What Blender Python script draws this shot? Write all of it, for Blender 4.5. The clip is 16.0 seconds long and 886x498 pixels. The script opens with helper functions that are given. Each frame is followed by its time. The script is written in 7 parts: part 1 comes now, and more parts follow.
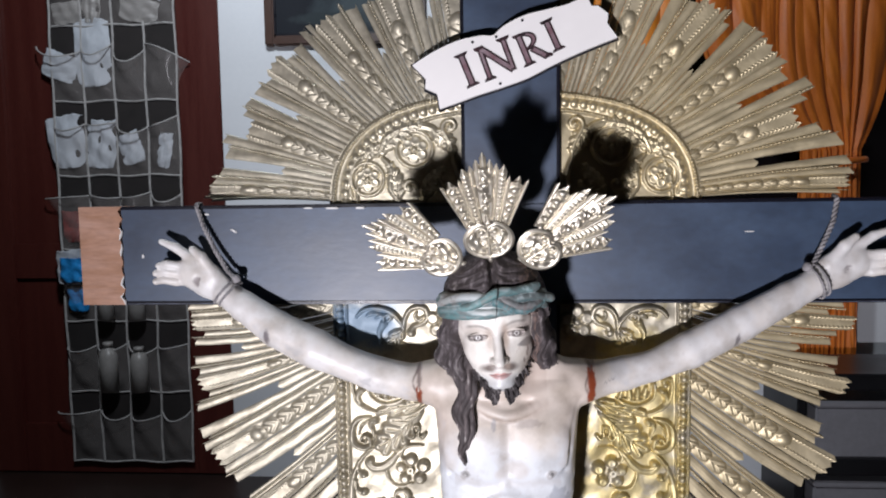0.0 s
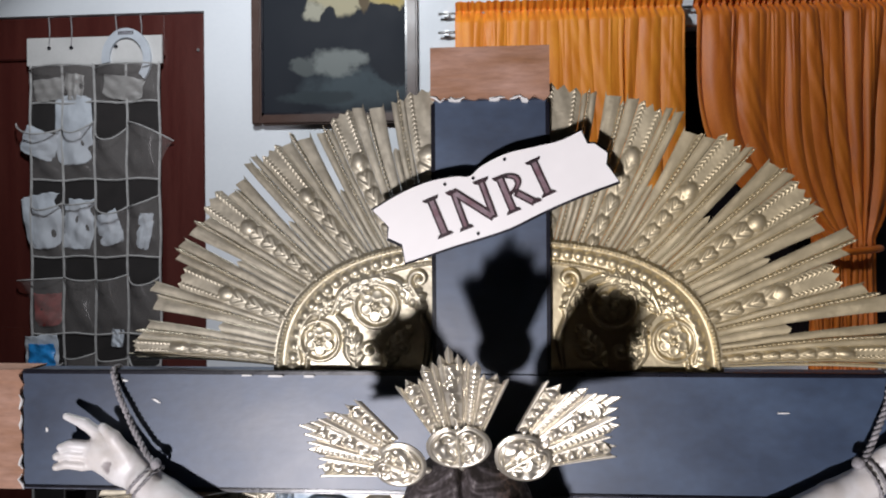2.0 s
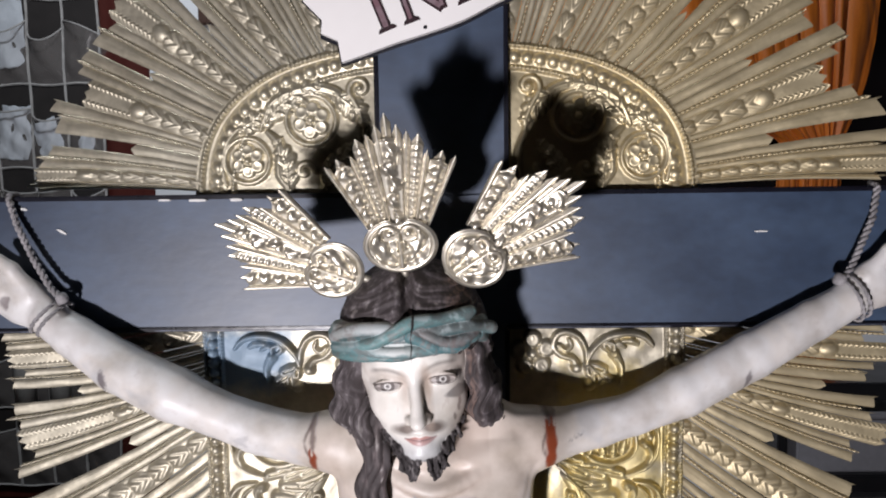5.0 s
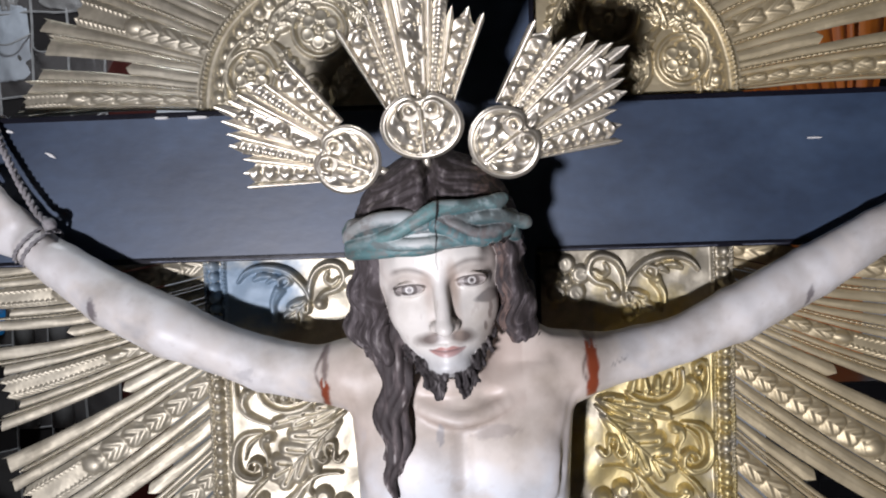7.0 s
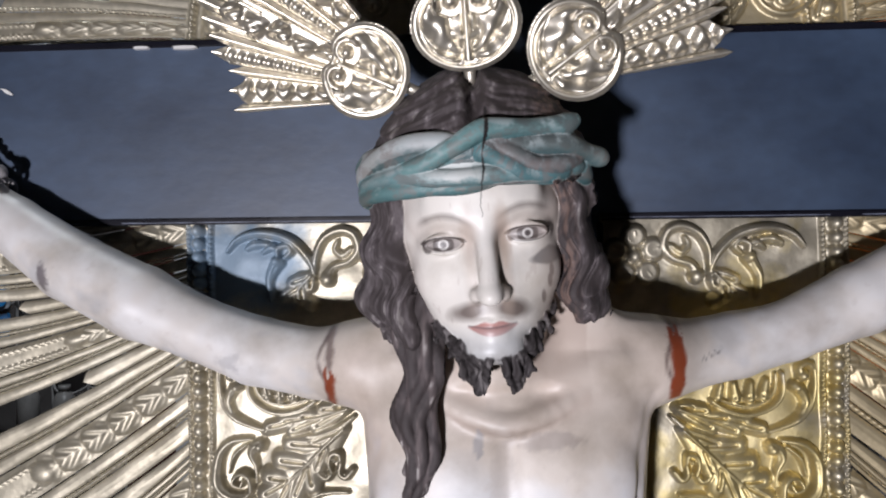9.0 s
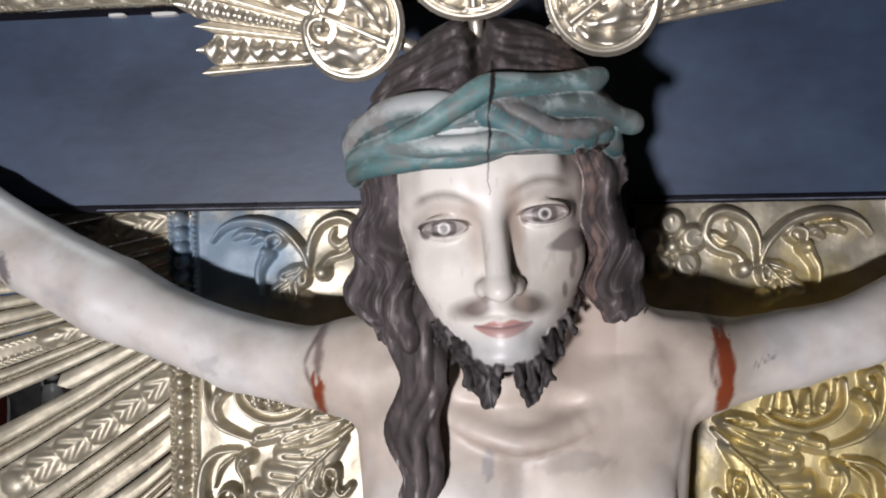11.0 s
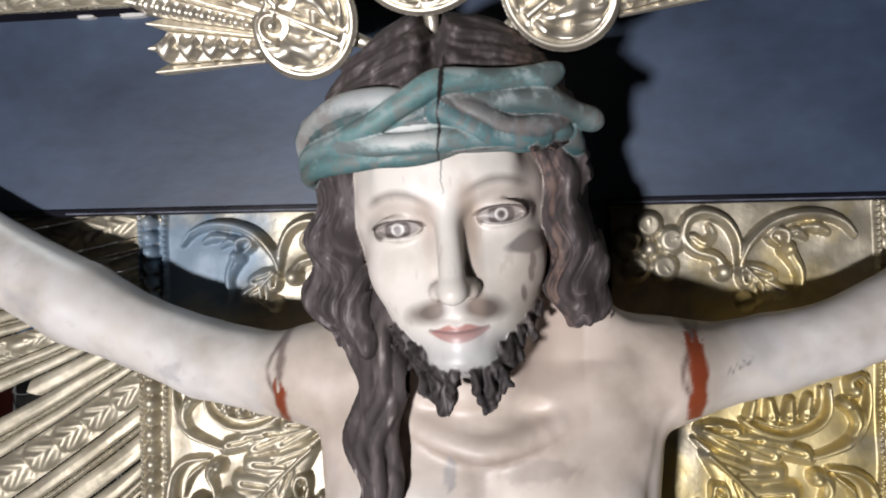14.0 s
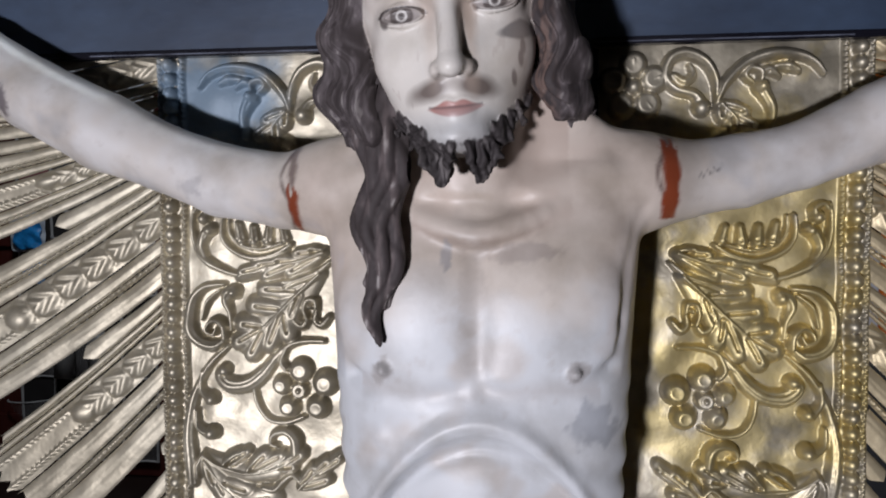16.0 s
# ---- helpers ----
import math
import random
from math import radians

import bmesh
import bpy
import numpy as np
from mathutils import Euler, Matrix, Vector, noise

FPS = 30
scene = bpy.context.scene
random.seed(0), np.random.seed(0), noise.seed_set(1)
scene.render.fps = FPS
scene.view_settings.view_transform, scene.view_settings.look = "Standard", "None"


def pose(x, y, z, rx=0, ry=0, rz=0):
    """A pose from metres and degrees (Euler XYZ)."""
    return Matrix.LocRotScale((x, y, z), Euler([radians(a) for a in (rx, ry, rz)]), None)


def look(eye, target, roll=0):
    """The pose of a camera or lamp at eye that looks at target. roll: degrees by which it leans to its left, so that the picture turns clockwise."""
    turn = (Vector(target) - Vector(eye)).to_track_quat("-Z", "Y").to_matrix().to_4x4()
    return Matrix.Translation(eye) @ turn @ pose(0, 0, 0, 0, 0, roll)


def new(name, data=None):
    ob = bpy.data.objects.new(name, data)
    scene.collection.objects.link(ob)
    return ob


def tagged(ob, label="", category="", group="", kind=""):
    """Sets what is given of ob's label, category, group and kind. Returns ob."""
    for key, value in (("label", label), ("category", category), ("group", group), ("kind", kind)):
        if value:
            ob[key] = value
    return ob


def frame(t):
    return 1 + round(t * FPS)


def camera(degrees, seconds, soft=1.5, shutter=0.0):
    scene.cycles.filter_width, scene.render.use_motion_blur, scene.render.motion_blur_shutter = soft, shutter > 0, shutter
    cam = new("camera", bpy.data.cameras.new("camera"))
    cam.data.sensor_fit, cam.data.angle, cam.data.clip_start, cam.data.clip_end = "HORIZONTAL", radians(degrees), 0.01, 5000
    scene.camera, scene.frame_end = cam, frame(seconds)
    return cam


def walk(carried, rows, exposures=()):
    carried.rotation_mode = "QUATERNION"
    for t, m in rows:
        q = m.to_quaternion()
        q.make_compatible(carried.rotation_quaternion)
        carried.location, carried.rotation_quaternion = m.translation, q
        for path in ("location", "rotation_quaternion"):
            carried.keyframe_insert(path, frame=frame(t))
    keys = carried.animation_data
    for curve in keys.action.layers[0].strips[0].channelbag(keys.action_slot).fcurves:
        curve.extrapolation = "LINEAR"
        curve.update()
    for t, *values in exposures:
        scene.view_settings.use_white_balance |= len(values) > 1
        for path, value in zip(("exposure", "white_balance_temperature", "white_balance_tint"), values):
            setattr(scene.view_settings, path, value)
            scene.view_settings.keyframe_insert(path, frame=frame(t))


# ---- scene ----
cam = camera(65.6, 16.0, soft=2.0)
PATH = [
    (0, (-0.032, -0.845, 1.061), (-0.164, 1.143, 0.896), -0.8),
    (0.5, (-0.018, -0.793, 1.089), (-0.151, 1.197, 0.948), -0.2),
    (1, (-0.019, -0.743, 1.112), (-0.154, 1.249, 0.99), 0.1),
    (1.2, (-0.018, -0.726, 1.144), (-0.156, 1.268, 1.063), -0.5),
    (1.5, (-0.01, -0.709, 1.171), (-0.151, 1.286, 1.16), -0.7),
    (1.8, (-0.006, -0.698, 1.18), (-0.14, 1.297, 1.186), -0.5),
    (2, (-0.006, -0.693, 1.173), (-0.14, 1.302, 1.169), -0.4),
    (2.5, (-0.013, -0.658, 1.149), (-0.13, 1.338, 1.092), -0.3),
    (3, (-0.009, -0.655, 1.118), (-0.101, 1.34, 1.001), -0.3),
    (3.5, (-0.001, -0.654, 1.099), (-0.064, 1.34, 0.958), -0.6),
    (4, (0.011, -0.634, 1.073), (-0.049, 1.358, 0.901), -0.3),
    (4.2, (0.011, -0.63, 1.068), (-0.039, 1.361, 0.886), -0.3),
    (6.3, (0.003, -0.589, 1.009), (-0.025, 1.408, 0.899), -1.7),
    (6.5, (0.004, -0.582, 0.999), (-0.002, 1.416, 0.904), -2.4),
    (7, (-0.008, -0.571, 0.95), (-0.067, 1.426, 0.872), -1.8),
    (7.5, (-0.014, -0.556, 0.918), (-0.094, 1.442, 0.867), -1.7),
    (8, (-0.016, -0.534, 0.906), (-0.108, 1.463, 0.866), -1.4),
    (8.5, (-0.023, -0.496, 0.906), (-0.131, 1.502, 0.896), -1.1),
    (9, (-0.026, -0.46, 0.905), (-0.134, 1.537, 0.903), -0.6),
    (9.2, (-0.028, -0.446, 0.906), (-0.135, 1.551, 0.893), -0.6),
    (11.5, (-0.011, -0.405, 0.897), (-0.216, 1.584, 0.899), -0.6),
    (12, (-0.004, -0.405, 0.896), (-0.217, 1.584, 0.909), -0.6),
    (12.5, (-0.003, -0.396, 0.898), (-0.232, 1.591, 0.908), -0.8),
    (13, (-0.004, -0.392, 0.898), (-0.243, 1.594, 0.907), -0.6),
    (13.5, (-0.005, -0.391, 0.9), (-0.236, 1.596, 0.91), -0.5),
    (14, (0.003, -0.394, 0.897), (-0.213, 1.594, 0.911), -0.8),
    (14.5, (0.006, -0.404, 0.888), (-0.222, 1.583, 0.895), -0.9),
    (14.7, (0.008, -0.401, 0.882), (-0.249, 1.582, 0.872), -0.7),
    (15, (0.005, -0.417, 0.868), (-0.22, 1.57, 0.863), -0.8),
    (15.5, (0.008, -0.421, 0.848), (-0.207, 1.567, 0.813), -0.5),
    (15.7, (0.01, -0.416, 0.837), (-0.224, 1.569, 0.784), -0.2),
    (16, (0.007, -0.428, 0.818), (-0.209, 1.558, 0.732), -0.1),
]
EXPOSURES = [(0.0, 0.02, 6270, 10), (1.0, 0.06, 6330, 10), (3.0, 0.16, 6560, 10), (4.2, 0.0, 6560, 10), (6.5, -0.1, 6250, 10), (8.0, -0.28, 6250, 10), (9.2, -0.3, 6330, 10), (11.3, -0.32, 6560, 8), (12.5, -0.28, 6580, 7), (13.0, -0.14, 6580, 7), (14.0, -0.14, 6640, 7), (15.0, -0.3, 6680, 10), (16.0, -0.68, 6240, 10)]
walk(cam, [(t, look(eye, target, roll)) for t, eye, target, roll in PATH], EXPOSURES)

# ---- world and lights ----
world = bpy.data.worlds.new("night")
scene.world = world
world.use_nodes = True
world.node_tree.nodes["Background"].inputs[0].default_value = (0.01, 0.012, 0.02, 1)
world.node_tree.nodes["Background"].inputs[1].default_value = 1.0


def lamp(name, kind, place, target, watts, colour, size):
    data = bpy.data.lights.new(name, kind)
    data.energy, data.color = watts, colour
    data.shadow_soft_size = size
    ob = new(name, data)
    ob.matrix_world = look(place, target)
    return ob


# the small bright lamp that stands low in front of the cross, and the ceiling spot that washes the wall
key = lamp("stand_lamp", "SPOT", (-0.405, -1.375, 0.475), (0.52, 0.0, 1.22), 118.0, (1.0, 0.955, 1.0), 0.046)
key.data.spot_size, key.data.spot_blend = radians(126), 1.0
wash = lamp("ceiling_spot", "SPOT", (-0.60, 0.30, 2.62), (-0.35, 1.90, 0.85), 110.0, (0.92, 0.96, 1.0), 0.12)
wash.data.spot_size, wash.data.spot_blend = radians(112), 0.20

# ---- materials ----


def material(name, base, rough=0.5, metal=0.0, vary=0.15, scale=8.0, fine=90.0, bump=0.1, depth=0.002, coat=0.0, second=None,
             spread=0.5, stretch=(1, 1, 1), sheen=0.0, shift=0.0):
    """Principled surface with coarse stains and fine grain, and a relief that follows the grain."""
    m = bpy.data.materials.new(name)
    m.use_nodes = True
    n, l = m.node_tree.nodes, m.node_tree.links
    b = n["Principled BSDF"]
    tc, mp = n.new("ShaderNodeTexCoord"), n.new("ShaderNodeMapping")
    mp.inputs["Scale"].default_value = stretch
    l.new(tc.outputs["Object"], mp.inputs[0])
    coarse, grain = n.new("ShaderNodeTexNoise"), n.new("ShaderNodeTexNoise")
    coarse.inputs["Scale"].default_value, coarse.inputs["Detail"].default_value = scale, 5
    grain.inputs["Scale"].default_value, grain.inputs["Detail"].default_value = fine, 4
    l.new(mp.outputs[0], coarse.inputs[0]), l.new(mp.outputs[0], grain.inputs[0])
    ramp = n.new("ShaderNodeValToRGB")
    other = second or tuple(c * (1 - vary * 1.6) for c in base)
    ramp.color_ramp.elements[0].position, ramp.color_ramp.elements[1].position = 0.5 - spread / 2 + shift, 0.5 + spread / 2 + shift
    ramp.color_ramp.elements[0].color, ramp.color_ramp.elements[1].color = (*other, 1), (*base, 1)
    l.new(coarse.outputs[0], ramp.inputs[0])
    mix = n.new("ShaderNodeMixRGB")
    mix.blend_type, mix.inputs[0].default_value = "OVERLAY", vary
    l.new(ramp.outputs[0], mix.inputs[1]), l.new(grain.outputs[0], mix.inputs[2])
    l.new(mix.outputs[0], b.inputs["Base Color"])
    span = n.new("ShaderNodeMapRange")
    span.inputs[3].default_value, span.inputs[4].default_value = max(0.03, rough - 0.12), min(1, rough + 0.12)
    l.new(coarse.outputs[0], span.inputs[0]), l.new(span.outputs[0], b.inputs["Roughness"])
    b.inputs["Metallic"].default_value = metal
    b.inputs["Coat Weight"].default_value = coat
    b.inputs["Coat Roughness"].default_value = 0.25
    b.inputs["Sheen Weight"].default_value = sheen
    bm_ = n.new("ShaderNodeBump")
    bm_.inputs["Strength"].default_value, bm_.inputs["Distance"].default_value = bump, depth
    l.new(grain.outputs[0], bm_.inputs["Height"]), l.new(bm_.outputs[0], b.inputs["Normal"])
    return m


def painted(name, rough=0.42):
    """The statue's paint: each spot's colour, with some shade painted in, worn and dirty at two scales."""
    m = material(name, (1, 1, 1), rough, 0, 0.1, 30, 260, 0.12, 0.0006, coat=0.15)
    n, l = m.node_tree.nodes, m.node_tree.links
    at = n.new("ShaderNodeAttribute")
    at.attribute_name = "paint"
    ramp = [k for k in n if k.type == "VALTORGB"][0]
    ramp.color_ramp.elements[0].color, ramp.color_ramp.elements[1].color = (0.72, 0.70, 0.67, 1), (1, 1, 1, 1)
    ramp.color_ramp.elements[0].position, ramp.color_ramp.elements[1].position = 0.3, 0.55
    over = [k for k in n if k.type == "MIX_RGB"][0]
    mul = n.new("ShaderNodeMixRGB")
    mul.blend_type, mul.inputs[0].default_value = "MULTIPLY", 1.0
    l.new(over.outputs[0], mul.inputs[1]), l.new(at.outputs["Color"], mul.inputs[2])
    l.new(mul.outputs[0], n["Principled BSDF"].inputs["Base Color"])
    l.new(at.outputs["Alpha"], n["Principled BSDF"].inputs["Roughness"])
    n["Principled BSDF"].inputs["Coat Weight"].default_value = 0.0
    return m


def clear_plastic(name, tint, haze=0.12):
    m = bpy.data.materials.new(name)
    m.use_nodes = True
    n, l = m.node_tree.nodes, m.node_tree.links
    b = n["Principled BSDF"]
    b.inputs["Base Color"].default_value, b.inputs["Roughness"].default_value = (*tint, 1), 0.18
    tex = n.new("ShaderNodeTexNoise")
    tex.inputs["Scale"].default_value = 14
    span = n.new("ShaderNodeMapRange")
    span.inputs[3].default_value, span.inputs[4].default_value = haze * 0.5, haze * 1.6
    l.new(tex.outputs[0], span.inputs[0]), l.new(span.outputs[0], b.inputs["Alpha"])
    return m


M_BRASS = material("pale_brass", (0.58, 0.54, 0.43), 0.45, 0.76, 0.30, 14, 160, 0.35, 0.0012, second=(0.46, 0.41, 0.30))
M_RAY = material("dull_brass", (0.54, 0.505, 0.41), 0.52, 0.70, 0.30, 10, 150, 0.32, 0.0012, second=(0.42, 0.375, 0.28))
M_HALO = material("bright_brass", (0.72, 0.67, 0.56), 0.40, 0.88, 0.2, 25, 240, 0.15, 0.0006, second=(0.52, 0.48, 0.41))


def colour_patch(m, colour, cx, cz, rx, rz, rough=1.5, strength=0.8, scale=40, paint=False):
    """A patch or wash of another colour with a ragged outline, at a place of the plate; paint: it covers the metal."""
    n, l = m.node_tree.nodes, m.node_tree.links
    b = n["Principled BSDF"]
    old = b.inputs["Base Color"].links[0].from_socket
    tc, sep, tex = n.new("ShaderNodeTexCoord"), n.new("ShaderNodeSeparateXYZ"), n.new("ShaderNodeTexNoise")
    tex.inputs["Scale"].default_value, tex.inputs["Detail"].default_value = scale, 5
    l.new(tc.outputs["Object"], sep.inputs[0]), l.new(tc.outputs["Object"], tex.inputs[0])

    def maths(op, a, b2):
        k = n.new("ShaderNodeMath")
        k.operation = op
        for i, v in enumerate((a, b2)):
            if isinstance(v, (int, float)):
                k.inputs[i].default_value = v
            else:
                l.new(v, k.inputs[i])
        return k.outputs[0]

    dx = maths("POWER", maths("ABSOLUTE", maths("DIVIDE", maths("SUBTRACT", sep.outputs[0], cx), rx), 0), 2.0)
    dz = maths("POWER", maths("ABSOLUTE", maths("DIVIDE", maths("SUBTRACT", sep.outputs[2], cz), rz), 0), 2.0)
    d = maths("ADD", maths("ADD", dx, dz), maths("MULTIPLY", maths("SUBTRACT", tex.outputs[0], 0.5), rough))
    k = n.new("ShaderNodeMapRange")
    k.inputs[1].default_value, k.inputs[2].default_value = 1.5, 0.4
    k.inputs[4].default_value = strength
    l.new(d, k.inputs[0])
    mix = n.new("ShaderNodeMixRGB")
    l.new(k.outputs[0], mix.inputs[0]), l.new(old, mix.inputs[1])
    mix.inputs[2].default_value = (*colour, 1)
    l.new(mix.outputs[0], b.inputs["Base Color"])
    if paint:
        l.new(maths("MULTIPLY", maths("SUBTRACT", 1.0, k.outputs[0]), b.inputs["Metallic"].default_value), b.inputs["Metallic"])
    return m


# rays and medallion are yellower on the right
colour_patch(M_RAY, (0.56, 0.46, 0.27), 0.33, 1.05, 0.27, 0.55, 1.2, 0.7, 7)
colour_patch(M_BRASS, (0.60, 0.50, 0.30), 0.14, 1.10, 0.13, 0.13, 1.2, 0.7, 10)
M_PANEL = material("panel_brass", (0.60, 0.555, 0.445), 0.50, 0.82, 0.30, 22, 160, 0.35, 0.0012, second=(0.36, 0.325, 0.25), spread=0.36)
colour_patch(M_PANEL, (0.74, 0.57, 0.12), 0.15, 0.76, 0.075, 0.12, 6.0, 0.40, 36)
# smear of blue paint under the bar
colour_patch(M_PANEL, (0.15, 0.235, 0.33), -0.196, 0.897, 0.050, 0.036, 2.6, 0.88, 50, True)
M_NAVY = material("navy_paint", (0.034, 0.062, 0.116), 0.50, 0, 0.30, 7, 70, 0.12, 0.001, coat=0.0, second=(0.012, 0.024, 0.052), stretch=(1, 1, 1.6), spread=0.36)
M_NAVY.node_tree.nodes["Principled BSDF"].inputs["Specular IOR Level"].default_value = 1.0
M_EDGE = material("black_edge", (0.008, 0.008, 0.014), 0.3, 0, 0.2, 20, 120)
M_TAPE = material("bare_wood_end", (0.44, 0.265, 0.20), 0.55, 0, 0.3, 22, 140, 0.3, 0.001, second=(0.27, 0.13, 0.065), stretch=(0.6, 1, 2.6))
M_GLINT = material("pale_blue_glint", (0.16, 0.18, 0.24), 0.5, 0, 0.5, 60, 200, second=(0.02, 0.02, 0.03))
M_CHIP = material("white_chip", (0.75, 0.74, 0.72), 0.6)
M_PAINT = painted("statue_paint")
M_BOARD = material("white_board", (0.87, 0.845, 0.83), 0.5, 0, 0.06, 12, 90, 0.08, 0.001)
M_INK = material("dark_maroon_paint", (0.045, 0.012, 0.018), 0.45, 0, 0.4, 40, 160, second=(0.012, 0.010, 0.012))
M_MAROON = material("grey_maroon_filling", (0.26, 0.21, 0.23), 0.45, 0, 0.4, 60, 200, second=(0.12, 0.025, 0.04), shift=-0.05)
M_CORD = material("grey_cord", (0.38, 0.36, 0.37), 0.8, 0, 0.4, 60, 400, 0.5, 0.001)
M_WALL = material("white_wall", (0.74, 0.77, 0.81), 0.7, 0, 0.08, 2.2, 60, 0.12, 0.002)
# for unseen walls and ceiling, dark so that little light bounces into the shadows
M_DIM = material("dark_unseen_wall", (0.06, 0.05, 0.043), 0.8, 0, 0.15, 2.2, 60, 0.12, 0.002)
M_CEIL = material("dim_ceiling", (0.22, 0.22, 0.22), 0.8, 0, 0.06, 2, 40, 0.1, 0.002)
M_FLOOR = material("dark_floor", (0.035, 0.022, 0.019), 0.35, 0, 0.3, 3, 60, 0.08, 0.001)
M_DOOR = material("mahogany_door", (0.085, 0.020, 0.015), 0.38, 0, 0.35, 3, 50, 0.12, 0.001, second=(0.062, 0.013, 0.011), stretch=(9, 1, 0.6), coat=0.2)
M_FRAMEWOOD = material("brown_frame_wood", (0.055, 0.024, 0.015), 0.4, 0, 0.4, 12, 120, 0.15, 0.001, second=(0.045, 0.018, 0.011), coat=0.1)
M_ORANGE = material("orange_satin", (0.92, 0.33, 0.022), 0.55, 0, 0.30, 9, 180, 0.25, 0.001, second=(0.66, 0.17, 0.010), stretch=(3, 3, 0.5), sheen=0.1)
M_RUST = material("rust_satin", (0.72, 0.20, 0.016), 0.52, 0, 0.30, 9, 180, 0.25, 0.001, second=(0.48, 0.105, 0.008), stretch=(3, 3, 0.5), sheen=0.1)
M_BAND = material("pale_band", (0.66, 0.65, 0.64), 0.6, 0, 0.1, 9, 120, 0.1, 0.001)
M_BLACK = material("black_lacquer", (0.012, 0.012, 0.014), 0.35, 0, 0.2, 6, 80)
M_GREY = material("grey_panel", (0.22, 0.22, 0.24), 0.5, 0, 0.15, 4, 60)
M_TRIM = material("grey_binding", (0.50, 0.49, 0.485), 0.75, 0, 0.25, 40, 300, 0.3, 0.001)
M_BACKING = material("dark_mesh_backing", (0.024, 0.020, 0.020), 0.8, 0, 0.3, 20, 300, 0.2, 0.001)
M_PAPER = material("white_paper", (0.56, 0.60, 0.66), 0.7, 0, 0.12, 14, 120, 0.15, 0.002)
M_BLUE = material("blue_wrapper", (0.03, 0.30, 0.75), 0.35, 0, 0.2, 20, 90)
M_RED = material("dull_red_cloth", (0.30, 0.055, 0.05), 0.7, 0, 0.3, 20, 160)
M_BOTTLE = material("grey_plastic", (0.33, 0.32, 0.31), 0.4, 0, 0.2, 16, 90)
M_STEEL = material("steel", (0.5, 0.5, 0.5), 0.35, 0.9, 0.1, 20, 90)
M_NIGHT = material("night_glass", (0.012, 0.010, 0.012), 0.08, 0, 0.1, 3, 20, 0.02, 0.001)
M_PLASTIC = clear_plastic("clear_plastic", (0.42, 0.39, 0.38), 0.22)
M_OLIVE = material("stand_wood", (0.10, 0.06, 0.04), 0.5, 0, 0.3, 6, 80)


def canvas_material():
    """A dark landscape in oils: yellow evening sky, black trees, a grey-green lake."""
    m = material("landscape_painting", (0.02, 0.025, 0.03), 0.62, 0, 0.2, 6, 90, 0.2, 0.001)
    n, l = m.node_tree.nodes, m.node_tree.links
    tc = n.new("ShaderNodeTexCoord")
    sep = n.new("ShaderNodeSeparateXYZ")
    l.new(tc.outputs["Object"], sep.inputs[0])

    def maths(op, a, b, c=None):
        k = n.new("ShaderNodeMath")
        k.operation = op
        for i, v in enumerate((a, b, c)):
            if v is None:
                continue
            if isinstance(v, (int, float)):
                k.inputs[i].default_value = v
            else:
                l.new(v, k.inputs[i])
        return k.outputs[0]

    tex = n.new("ShaderNodeTexNoise")
    tex.inputs["Scale"].default_value, tex.inputs["Detail"].default_value, tex.inputs["Roughness"].default_value = 11, 10, 0.68
    l.new(tc.outputs["Object"], tex.inputs[0])
    wob = maths("SUBTRACT", tex.outputs[0], 0.5)
    x, z = sep.outputs[0], sep.outputs[2]

    def blob(cx, cz, ax, az, edge=0.25, rough=1.6):
        dx = maths("POWER", maths("ABSOLUTE", maths("DIVIDE", maths("SUBTRACT", x, cx), ax), 0), 2.0)
        dz = maths("POWER", maths("ABSOLUTE", maths("DIVIDE", maths("SUBTRACT", z, cz), az), 0), 2.0)
        d = maths("ADD", maths("ADD", dx, dz), maths("MULTIPLY", wob, rough))
        k = n.new("ShaderNodeMapRange")
        k.inputs[1].default_value, k.inputs[2].default_value = 1 + edge, 1 - edge
        l.new(d, k.inputs[0])
        return k.outputs[0]

    def over(below, colour, mask):
        k = n.new("ShaderNodeMixRGB")
        l.new(mask, k.inputs[0])
        if isinstance(below, tuple):
            k.inputs[1].default_value = (*below, 1)
        else:
            l.new(below, k.inputs[1])
        k.inputs[2].default_value = (*colour, 1)
        return k.outputs[0]

    c = over((0.012, 0.015, 0.021), (0.33, 0.30, 0.20), blob(0.104, 0.188, 0.224, 0.093, 0.22, 2.2))
    c = over(c, (0.36, 0.28, 0.10), blob(0.228, 0.212, 0.116, 0.085, 0.6, 1.0))
    c = over(c, (0.30, 0.29, 0.23), blob(-0.081, 0.123, 0.054, 0.039, 0.3, 4.0))
    c = over(c, (0.012, 0.015, 0.021), blob(0.151, 0.042, 0.124, 0.097, 0.12, 3.0))
    c = over(c, (0.012, 0.015, 0.021), blob(-0.021, 0.069, 0.032, 0.062, 0.15, 3.5))
    c = over(c, (0.012, 0.015, 0.021), blob(0.297, 0.065, 0.046, 0.1, 0.15, 3.0))
    c = over(c, (0.012, 0.015, 0.021), blob(-0.22, 0.15, 0.116, 0.131, 0.12, 3.0))
    c = over(c, (0.10, 0.075, 0.045), blob(0.116, 0.169, 0.02, 0.054, 0.3, 3.0))
    c = over(c, (0.050, 0.066, 0.076), blob(0.089, -0.175, 0.193, 0.07, 0.7, 2.6))
    c = over(c, (0.150, 0.165, 0.160), blob(-0.004, -0.074, 0.093, 0.054, 0.5, 4.0))
    c = over(c, (0.150, 0.165, 0.160), blob(0.073, -0.059, 0.054, 0.029, 0.5, 4.0))
    c = over(c, (0.075, 0.085, 0.085), blob(-0.127, -0.09, 0.046, 0.031, 0.4, 6.0))
    c = over(c, (0.012, 0.015, 0.021), blob(0.228, -0.074, 0.081, 0.085, 0.2, 3.0))
